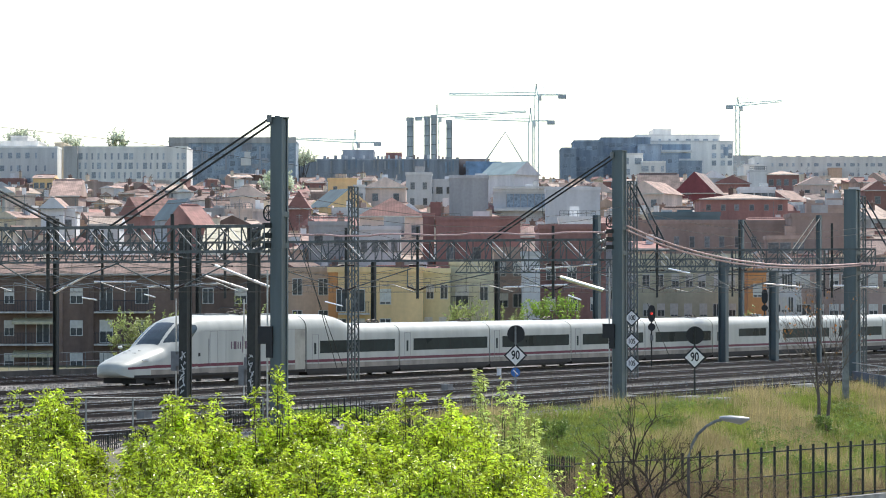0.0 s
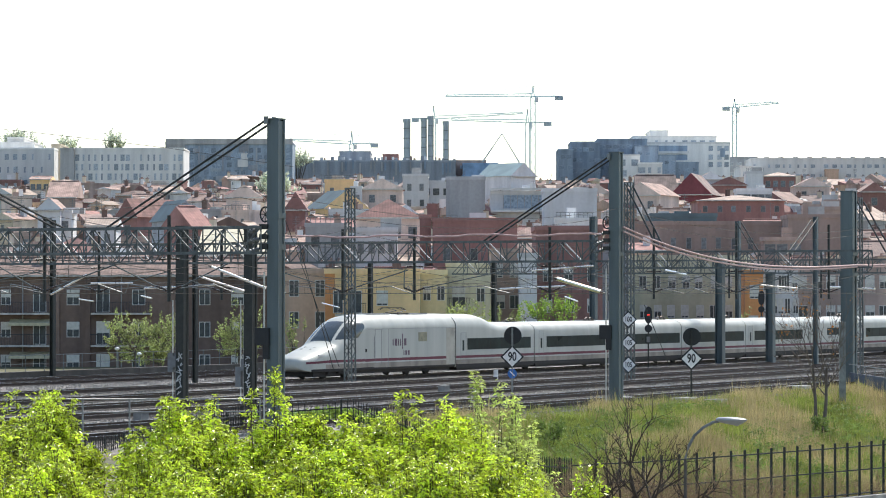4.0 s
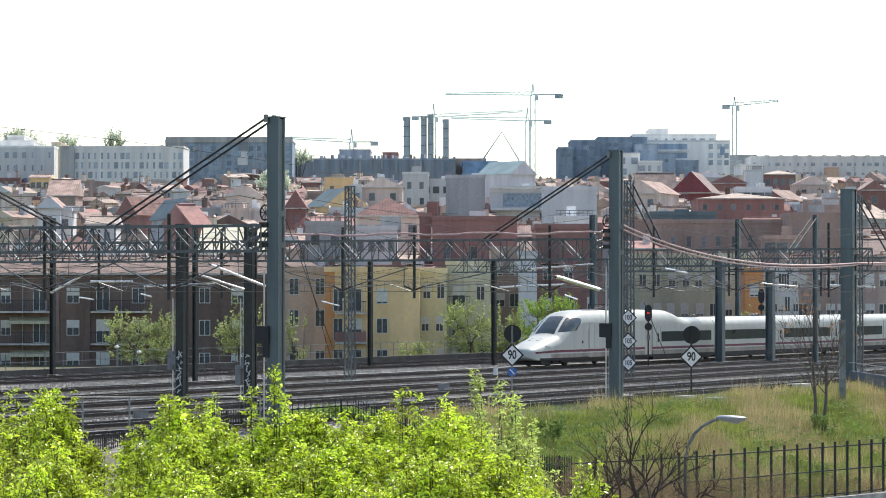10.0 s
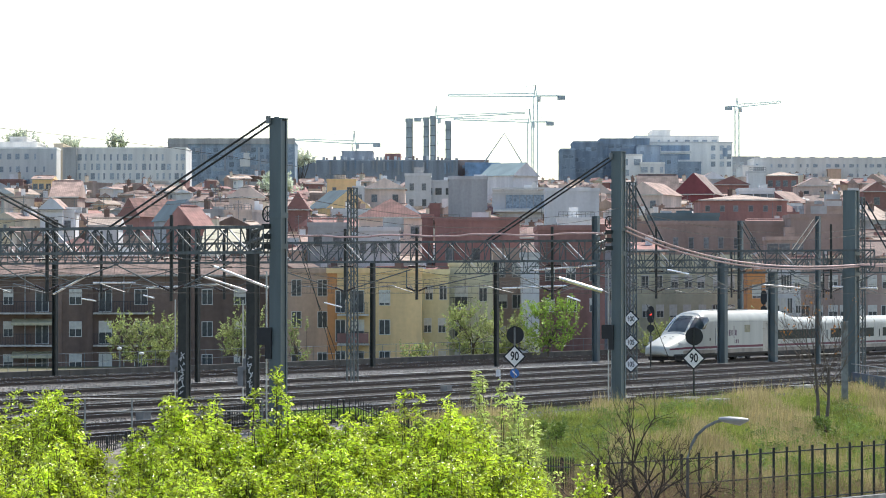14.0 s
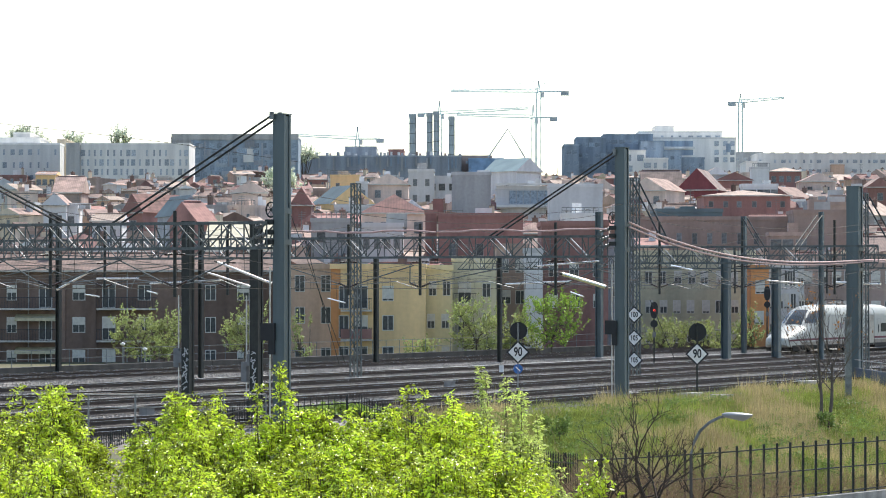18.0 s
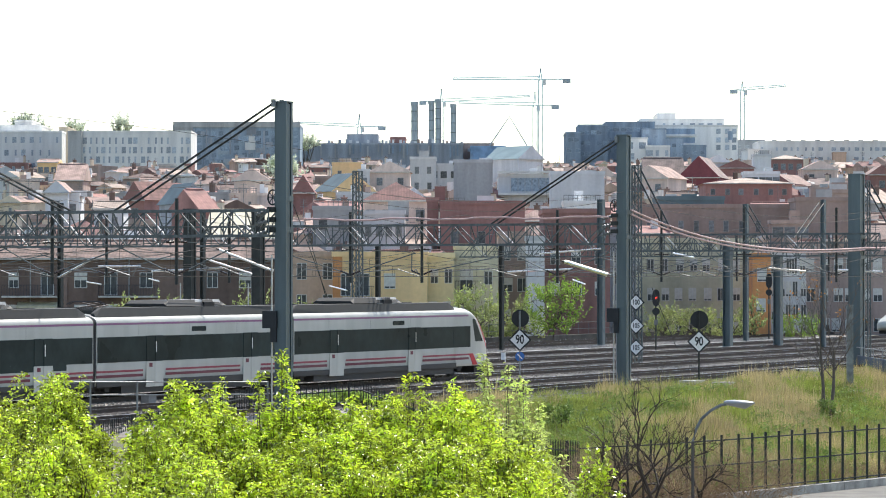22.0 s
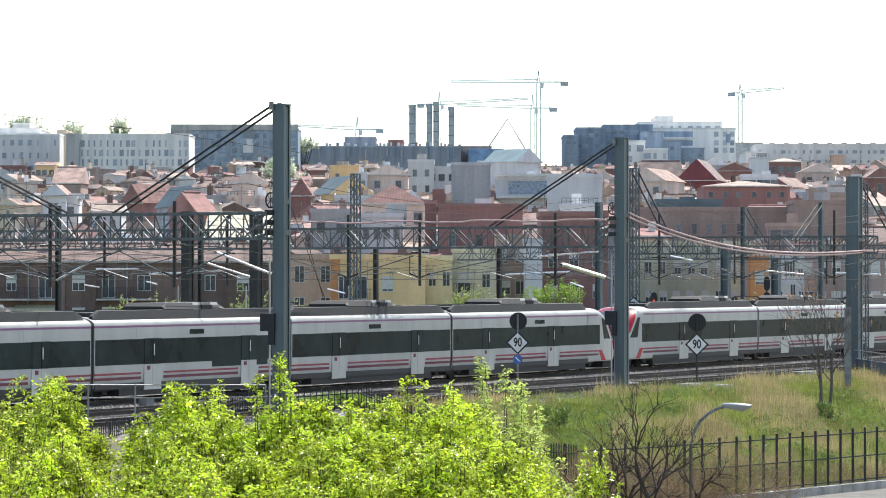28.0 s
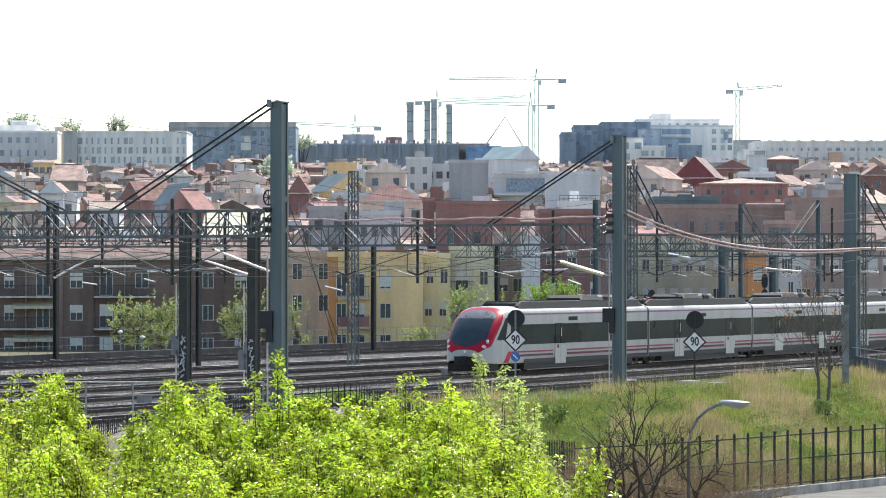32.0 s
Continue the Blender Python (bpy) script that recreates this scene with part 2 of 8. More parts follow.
def text(name, body, size, material, parent, m, depth=0.004):
    """Writing in the built-in font, as a mesh."""
    cu = bpy.data.curves.new(name, "FONT")
    cu.body, cu.size, cu.align_x, cu.align_y, cu.extrude, cu.offset = body, size, "CENTER", "CENTER", depth, size * 0.022
    tmp = bpy.data.objects.new(name, cu)
    scene.collection.objects.link(tmp)
    bpy.context.view_layer.update()
    me = bpy.data.meshes.new_from_object(tmp)
    bpy.data.objects.remove(tmp)
    me.materials.clear()
    me.materials.append(material)
    ob = new(name, me)
    ob.parent = parent
    ob.matrix_basis = m
    return ob


# ---- plan: along the tracks (u) and across them (v) ----
TH = 0.462
SU, CU_ = math.sin(TH), math.cos(TH)


def uv(u, v, z=0.0):
    return Vector((SU * u - CU_ * v, CU_ * u + SU * v, z))


def to_uv(x, y):
    return SU * x + CU_ * y, -CU_ * x + SU * y


def ground_z(x, y):
    u, v = to_uv(x, y)
    z = table([30, 44, 47, 56, 63, 66, 118, 121], [-2.95, -2.9, -2.5, -1.3, -0.6, -0.3, -0.3, -1.3], v)
    if y > 290:
        z = max(z, table([290, 340, 450, 600, 800, 950, 1300, 2500, 4500], [-1.3, -1.0, 3.5, 11, 22, 27, 30, 20, 0], y))
    return z


# ---- ground, ballast and tracks ----
def build_ground():
    ys = np.concatenate([np.linspace(-60, 90, 26), np.linspace(94, 330, 119), np.linspace(340, 1000, 45), np.linspace(1050, 4800, 40)])
    ang = np.linspace(-1, 1, 121)
    s = Shape()
    n = len(ang)
    p = []
    for y in ys:
        half = max(120, abs(y) * 0.55)
        for a in ang:
            x = half * math.copysign(abs(a) ** 1.6, a)
            h = ground_z(x, y)
            p.append((x, y, h + 0.12 * noise.noise((x * 0.25, y * 0.25, 0)) * (1 if to_uv(x, y)[1] < 62 else 0.2)))
    f = [(j * n + i, j * n + i + 1, (j + 1) * n + i + 1, (j + 1) * n + i) for j in range(len(ys) - 1) for i in range(n - 1)]
    s.add(p, f)
    ob = part("ground", s, M_GRASSY, smooth=60)
    tagged(ob, "dry and green grass bank below the railway, earth beyond", "ground", kind="structure")


M_GRASSY = mat("dry_grass_ground", (0.12, 0.1, 0.05), 0.95, vary=0.3, scale=0.5, fine=6, stain=(0.05, 0.065, 0.02), bump=0.05)

# each track: a point on its centre line and its heading
TRACKS = [(uv(100, v0, 0), th) for v0, th in ((67.6, 0.452), (72.9, 0.452), (78.6, 0.448), (86.0, 0.458), (93.0, 0.462), (112.8, 0.47), (118.0, 0.47))]
TRACKS[2] = (Vector((-16.5, 145.5, 0)), 0.448)
TRACKS.insert(5, (Vector((-4.47, 216.7, 0)), 0.4757))


def track_at(i, s, off=0.0, z=0.0):
    p, th = TRACKS[i]
    return p + Vector((math.sin(th), math.cos(th), 0)) * s + Vector((-math.cos(th), math.sin(th), 0)) * off + Vector((0, 0, z))


def track_pose(i, s):
    p = track_at(i, s)
    return pose(p.x, p.y, 0, 0, 0, math.degrees(math.pi / 2 - TRACKS[i][1]))


def build_tracks():
    bed = Shape()
    a, b = -60, 420
    nu, nv = 120, 70
    pts = []
    for j in range(nv + 1):
        v = lerp(64.0, 120.9, j / nv)
        for i in range(nu + 1):
            q = uv(lerp(a, b, i / nu), v)
            edge = min(1, min(v - 64.0, 120.9 - v) / 1.2)
            z = -0.55 + 0.33 * edge + 0.05 * noise.noise((q.x * 0.9, q.y * 0.9, 3)) * edge
            pts.append((q.x, q.y, z))
    n = nu + 1
    bed.add(pts, [(j * n + i, j * n + i + 1, (j + 1) * n + i + 1, (j + 1) * n + i) for j in range(nv) for i in range(nu)])
    tagged(part("ballast_bed", bed, M_BALLAST, smooth=60), "grey crushed stone ballast under railway tracks", "ballast", kind="structure")
    for i in range(len(TRACKS)):
        t = thing("railway_track", track_pose(i, 0), "steel railway track on concrete sleepers in grey ballast", "railway track", "railway tracks", "structure")
        s0, s1 = -170 + (60 if i > 4 else 0), 330
        for side in (-1, 1):
            r = Shape()
            y = side * 0.7535
            r.box(s0, s1, y - 0.07, y + 0.07, -0.172, -0.15)
            r.box(s0, s1, y - 0.012, y + 0.012, -0.15, -0.04)
            r.box(s0, s1, y - 0.036, y + 0.036, -0.04, -0.004)
            rail = part("rail", r, M_RAIL, t)
            part("rail_head", Shape().box(s0, s1, y - 0.03, y + 0.03, -0.004, 0.0), M_RAILTOP, rail)
        part("stained_bed", Shape().box(s0, s1, -1.45, 1.45, -0.4, -0.182), M_STAINED, t)
        j = Shape()
        k = s0
        while k < s1:
            j.box(k - 0.13, k + 0.13, -1.3, 1.3, -0.34, -0.172)
            k += 0.6
        tagged(part("sleepers", j, M_SLEEPER, t), kind="stuff")


def build_stones():
    """Loose ballast stones lying on the bed."""
    rng = np.random.default_rng(2)
    n = 210000
    u, v = rng.uniform(70, 290, n), rng.uniform(64.6, 120, n)
    x, y = SU * u - CU_ * v, CU_ * u + SU * v
    b = x / y
    ok = (np.abs(b) < 0.142)
    x, y = x[ok], y[ok]
    n = len(x)
    c = np.stack([x, y, np.full(n, -0.2)], 1)
    r = rng.uniform(0.03, 0.075, (n, 1, 1))
    base = np.array([[1, 0, -0.4], [-0.5, 0.87, -0.4], [-0.5, -0.87, -0.4], [0.1, 0.1, 0.75]])
    a = rng.uniform(0, 6.28, n)
    rot = np.stack([np.stack([np.cos(a), -np.sin(a), 0 * a], 1), np.stack([np.sin(a), np.cos(a), 0 * a], 1), np.stack([0 * a, 0 * a, 1 + 0 * a], 1)], 1)
    p = np.einsum("nij,kj->nki", rot, base) * r * rng.uniform(0.6, 1.3, (n, 4, 1)) + c[:, None, :]
    f = (np.arange(n)[:, None, None] * 4 + np.array([[0, 1, 3], [1, 2, 3], [2, 0, 3]])[None]).reshape(-1, 3)
    me = bpy.data.meshes.new("loose_ballast")
    me.from_pydata(p.reshape(-1, 3).tolist(), [], f.tolist())
    me.materials.append(M_STONE)
    tagged(new("loose_ballast", me), "loose grey ballast stones on the track bed", "ballast", kind="stuff")


build_ground()
build_tracks()
build_stones()


# ---- overhead line: masts and portals ----
def girder(a, b, h, w, step, r=0.045):
    """Chords and bracing of a lattice girder from a to b (bottom centres): three shapes."""
    a, b = Vector(a), Vector(b)
    d = b - a
    ln = d.length
    d.normalize()
    side = d.cross(Vector((0, 0, 1))).normalized() * (w / 2)
    up = Vector((0, 0, h))
    chords, webs, bright = [], Shape(), Shape()
    for sd in (-1, 1):
        for zz in (Vector((0, 0, 0)), up):
            chords.append(Shape().bar(a + side * sd + zz, b + side * sd + zz, r * 2.1, 4))
    n = max(2, round(ln / step))
    for i in range(n):
        p, q = a + d * (ln * i / n), a + d * (ln * (i + 1) / n)
        for sd in (-1, 1):
            x, y = (p, q) if i % 2 else (q, p)
            # Some near diagonals go apart, to get a paler colour as sun glint.
            (bright if i % 4 == 1 and sd > 0 else webs).bar(x + side * sd, y + side * sd + up, r, 4, cap=False)
            webs.bar(p + side * sd, p + side * sd + up, r * 1.1, 4, cap=False)
        webs.bar(p - side, q + side, r * 0.8, 4, cap=False)
        webs.bar(p - side + up, q + side + up, r * 0.8, 4, cap=False)
        webs.bar(p - side + up * (1 if i % 2 else 0), p + side + up * (0 if i % 2 else 1), r * 0.8, 4, cap=False)
    return chords, webs, bright


def channel(sd, w, h):
    """A C-section standing upright."""
    o, i_, k, t = sd * w / 2, sd * w * 0.27, w * 0.46, 0.02
    prof = [(o, -k), (o, k), (i_, k), (i_, k - t), (o - sd * t, k - t), (o - sd * t, -k + t), (i_, -k + t), (i_, -k)]
    if sd < 0:
        prof = prof[::-1]
    return Shape().loft([[(x, y, 0) for x, y in prof], [(x, y, h) for x, y in prof]])


def box_mast(p, top, w, label, base=-0.6, m=None, bands=True, deep=None):
    """Twin-channel steel mast with batten plates."""
    t = thing("catenary_mast", pose(p[0], p[1], base, 0, 0, math.degrees(math.pi / 2 - TH)), label, "catenary mast", "catenary masts")
    h = top - base
    m = m or M_STEEL
    for sd in (-1, 1):
        part("channel", channel(sd, w, h), m, t)
    part("web", Shape().box(-w * 0.26, w * 0.26, -w * 0.4, w * 0.4, 0, h - 0.05), m, t)
    part("base_plate", Shape().box(-w * 0.85, w * 0.85, -w * 0.85, w * 0.85, -0.2, 0.1), M_CONC, t)
    part("cap", Shape().box(-w * 0.54, w * 0.54, -w * 0.5, w * 0.5, h, h + 0.05), m, t)
    if bands:
        for z in (h - 3.95, h - 5.2):
            part("collar", Shape().box(-w * 0.54, w * 0.54, -w * 0.5, w * 0.5, z, z + 0.22), m, t)
        for k in range(7):
            part("step_iron", Shape().bar((w * 0.5, -w * 0.2, 2.6 + k * 0.9), (w * 0.5 + 0.16, -w * 0.2, 2.6 + k * 0.9), 0.015, 5), M_GALV, t)
    return t


def lattice_mast(x, y, base, top, w, label):
    t = thing("lattice_mast", pose(x, y, base, 0, 0, 62), label, "catenary mast", "lattice masts")
    h = top - base
    for a in (-1, 1):
        for b in (-1, 1):
            part("leg", Shape().bar((a * w / 2, b * w / 2, 0), (a * w * 0.42, b * w * 0.42, h), 0.055, 4), M_LATT, t)
    s = Shape()
    n = int(h / 0.55)
    for i in range(n):
        z0, z1 = h * i / n, h * (i + 1) / n
        k = w / 2 * (1 - 0.16 * i / n)
        g = 1 if i % 2 else -1
        for b in (-1, 1):
            s.bar((-k * g, b * k, z0), (k * g, b * k, z1), 0.028, 4, cap=False)
            s.bar((b * k, -k * g, z0), (b * k, k * g, z1), 0.028, 4, cap=False)
    tagged(part("lacing", s, M_LATT, t), kind="stuff")
    part("foot", Shape().box(-w, w, -w, w, -0.2, 0.3), M_CONC, t)
    part("top_plate", Shape().box(-w * 0.5, w * 0.5, -w * 0.5, w * 0.5, h, h + 0.06), M_LATT, t)
    return t


def plain_mast(x, y, base, top, w, m, label):
    t = thing("line_post", pose(x, y, base, 0, 0, 62), label, "post", "line posts")
    h = top - base
    f = w * 0.5
    prof = [(-f, -f), (f, -f), (f, -f + 0.04), (0.02, -f + 0.04), (0.02, f - 0.04), (f, f - 0.04), (f, f), (-f, f), (-f, f - 0.04), (-0.02, f - 0.04), (-0.02, -f + 0.04), (-f, -f + 0.04)]
    part("shaft", Shape().loft([[(a, b, 0) for a, b in prof], [(a, b, h) for a, b in prof]]), m, t)
    part("foot", Shape().box(-w * 0.9, w * 0.9, -w * 0.9, w * 0.9, -0.15, 0.25), M_CONC, t)
    return t


def insulator(s, a, b, r=0.06):
    a, b = Vector(a), Vector(b)
    d = (b - a).normalized()
    e = d.cross(Vector((0, 0, 1)) if abs(d.z) < 0.9 else Vector((1, 0, 0))).normalized()
    g = e.cross(d)
    rings = []
    for i in range(11):
        q = r if i % 2 else r * 0.4
        rings.append([a.lerp(b, i / 10) + (e * math.cos(w) + g * math.sin(w)) * q for w in [math.pi * j / 4 for j in range(8)]])
    s.loft(rings)
    return s


def drop_post(u, v, ztop, arms, lower=5.0):
    """A tube hung from the beam, with a cantilever each way over the tracks."""
    t = thing("drop_post", Matrix.Translation(uv(u, v)), "black drop tube with cantilever arms under the beam", "drop post", "drop posts")

    def q(du, dv, z):
        return uv(du, dv, z)
    part("tube", Shape().bar(q(0, 0, lower), q(0, 0, ztop), 0.075, 6), M_DARK, t)
    for dv in arms:
        sg = 1 if dv > 0 else -1
        c = Shape().bar(q(0, sg * 0.6, 5.62), q(0.1, dv * 1.05, 6.55), 0.03, 6)
        arm = part("bracket_tube", c, M_LATT, t)
        part("stay_tube", Shape().bar(q(0, sg * 0.5, 6.72), q(0.1, dv * 1.02, 6.6), 0.018, 6), M_LATT, arm)
        part("steady_arm", Shape().path([q(0, sg * 0.55, 5.55), q(0.2, dv * 0.75, 5.72), q(0.9, dv * 0.98, 5.36)], 0.022, 6), M_GALV, arm)
        part("insulator", insulator(Shape(), q(0, sg * 0.1, 5.45), q(0, sg * 0.6, 5.64), 0.065), M_INSUL, arm)
        part("insulator", insulator(Shape(), q(0, sg * 0.1, 6.74), q(0, sg * 0.5, 6.72), 0.058), M_INSUL, arm)


M_INSUL = mat("brown_porcelain", (0.045, 0.03, 0.025), 0.25, vary=0.15)
VTRACK = (67.6, 72.9, 78.6, 86.0, 93.0, 101.3, 112.8)


def build_portals():
    tall = "tall blue-grey steel box mast beside the tracks"
    mast_l = box_mast((-6.68, 133.0), 12.28, 0.56, tall, base=-1.0)
    mast_r = box_mast((8.68, 167.0), 12.4, 0.58, tall)
    box_mast((24.99, 205.0), 11.62, 0.85, tall)
    for u, v0, v1 in ((116.0, 65.7, 84.5), (153.3, 67.6, 121.5), (194.6, 67.6, 84.0), (246, 68, 121.5)):
        ob = thing("portal_beam", Matrix(), "weathered grey steel lattice girder spanning the tracks", "portal beam", "portal beams")
        ch, web, br = girder(uv(u, v0, 6.96), uv(u, v1, 6.96), 1.02, 0.75, 1.05, 0.036)
        for c in ch:
            part("chord", c, M_LATT, ob)
        tagged(part("lacing", web, M_LATT, ob), kind="stuff")
        # Paler steel stands in for sunlight caught by these diagonals.
        tagged(part("bright_brace", br, M_GALVB, ob, "diagonals in paler steel for their sunlit glint"), kind="stuff")
    box_mast(uv(116.0, 84.8).to_2d(), 12.45, 0.62, tall)
    # tie rods from the mast heads to the beams
    for u, v0, z0, v1, lab in ((116.0, 65.5, 12.25, 73.0, 0), (153.3, 66.9, 12.2, 73.9, 0), (116.0, 84.6, 12.2, 75.4, 0)):
        t = thing("tie_rods", Matrix(), "pair of dark tie rods holding the beam", "tie rod", "tie rods")
        for du in (-0.33, 0.33):
            part("rod", Shape().bar(uv(u + du, v0, z0), uv(u + du, v1, 8.0), 0.045, 6), M_DARK, t)
            part("eye", Shape().bar(uv(u + du, v0, z0 - 0.15), uv(u + du, v0, z0 + 0.15), 0.1, 8), M_GALV, t)
    for a, b in (((11.67, 207, 11.89), (13.3, 204, 8.23)), ((28.29, 254, 10.97), (25.98, 250, 8.25)), ((26.72, 213, 11.21), (28.24, 210, 7.78)), ((25.25, 284, 11.4), (26.7, 281, 8.47))):
        t = thing("tie_rods", Matrix(), "pair of dark tie rods holding the beam", "tie rod", "tie rods")
        for o in (-0.2, 0.2):
            part("rod", Shape().bar((a[0] + o, a[1], a[2]), (b[0] + o, b[1], b[2]), 0.055, 6), M_DARK, t)
    # the two black masts with paint scrawls
    for px_, d_, tp in ((-13.57, 173.0, 8.81), (-9.55, 165.0, 8.48)):
        t = box_mast((px_, d_), tp, 0.52, "black steel mast with white graffiti at its foot", m=M_DARK, bands=False)
        rng = random.Random(int(px_ * 10))
        for k in range(10):
            z0 = 0.8 + k * 0.21
            s = Shape()
            pp = [(-0.275, rng.uniform(-0.2, 0.2), z0 + rng.uniform(-0.15, 0.2)) for _ in range(4)]
            s.path(pp, 0.03, 4)
            part("paint_scrawl", s, M_SCRAWL, t)
        for a in (-0.62, -0.42):
            part("conduit", Shape().bar((0.1, -a, 0.2), (0.1, -a, 5.6), 0.035, 6), M_GALVB, t)
        lift = 0.55 if px_ < -12 else 0.0
        part("junction_box", Shape().box(-0.1, 0.2, 0.5, 0.82, 1.3 + lift, 2.3 + lift), M_GREY, t)
        part("cable_box", Shape().box(-0.1, 0.15, 0.3, 0.5, 2.1, 2.7), M_GREY, t)
    # masts' fittings
    for t, zz in ((mast_l, 4.96), (mast_r, 4.35)):
        part("control_box", Shape().box(-0.4, 0.05, 0.12, 0.76, zz - 0.7, zz), M_BLACK, t)
        part("lower_box", Shape().box(-0.35, 0.0, 0.14, 0.42, zz - 1.25, zz - 0.7), M_BLACK, t)
        for a in (0.42, 0.6):
            part("conduit", Shape().bar((0.1, a, 0.2), (0.1, a, 7.2), 0.035, 6), M_GALVB, t)
        wh = Shape()
        for i in range(20):
            a, b = 2 * math.pi * i / 20, 2 * math.pi * (i + 1) / 20
            wh.bar((0.0, 0.5 + 0.22 * math.cos(a), 9.5 + 0.3 * math.sin(a)), (0.0, 0.5 + 0.22 * math.cos(b), 9.5 + 0.3 * math.sin(b)), 0.035, 5)
        for i in range(4):
            a = math.pi * i / 4
            wh.bar((0.0, 0.5 + 0.22 * math.cos(a), 9.5 + 0.3 * math.sin(a)), (0.0, 0.5 - 0.22 * math.cos(a), 9.5 - 0.3 * math.sin(a)), 0.018, 4)
        part("tension_wheel", wh, M_DARK, t, "spoked tensioning wheel")
        for z in (8.1, 8.5, 8.9):
            part("clamp", Shape().box(-0.4, 0.4, 0.2, 0.55, z, z + 0.2), M_DARK, t)
            i = Shape()
            insulator(i, (0, 0.5, z + 0.1), (0, 1.25, z - 0.1), 0.1)
            part("insulator", i, M_GALV, t)
    # single masts
    lattice_mast(-5.74, 205, -0.4, 11.79, 0.5, "slim lattice mast between the tracks")
    sign_mast = lattice_mast(11.56, 207, -0.4, 12.21, 0.5, "slim lattice mast carrying speed boards")
    lattice_mast(26.67, 214, -0.4, 11.46, 0.5, "slim lattice mast between the tracks")
    blue = "blue-grey steel post between the tracks"
    for px_, d_, tp, w_, m_ in ((21.8, 262, 7.95, 0.62, M_STEELB), (25.76, 262, 7.06, 0.6, M_STEELB), (28.53, 255, 11.25, 0.34, M_STEELB), (12.1, 268, 11.56, 0.5, M_STEELB),
                                (3.8, 249, 7.82, 0.3, M_DARK), (-5.32, 243, 7.59, 0.3, M_DARK), (-15.28, 205, 9.46, 0.26, M_DARK), (-25.93, 221, 10.23, 0.3, M_DARK), (25.25, 285, 11.57, 0.4, M_STEELB)):
        plain_mast(px_, d_, -0.4, tp, w_, m_, blue if m_ is M_STEELB else "dark steel post beside the tracks")
    # drop posts and cantilevers
    for u, vs in ((116.0, (70.2, 76.2, 81.5)), (153.3, (70.3, 78.0, 82.2, 89.5, 97.2, 107.0)), (194.6, (70.3, 76.4, 82.0)), (246.0, (76, 89.5, 97.2, 107.0))):
        for v in vs:
            near = sorted(VTRACK, key=lambda q: abs(q - v))[:2]
            drop_post(u, v, {116.0: 8.5, 153.3: 8.7, 194.6: 9.6}.get(u, 8.6), [q - v for q in near])
    return sign_mast


M_GALVB = mat("pale_galvanised_tube", (0.5, 0.5, 0.49), 0.35, 0.5, vary=0.12)
M_STEELB = mat("pale_blue_steel", (0.1, 0.128, 0.135), 0.5, 0.3, vary=0.15, streak=True)
M_SCRAWL = mat("white_spray_paint", (0.55, 0.56, 0.55), 0.7, vary=0.1)


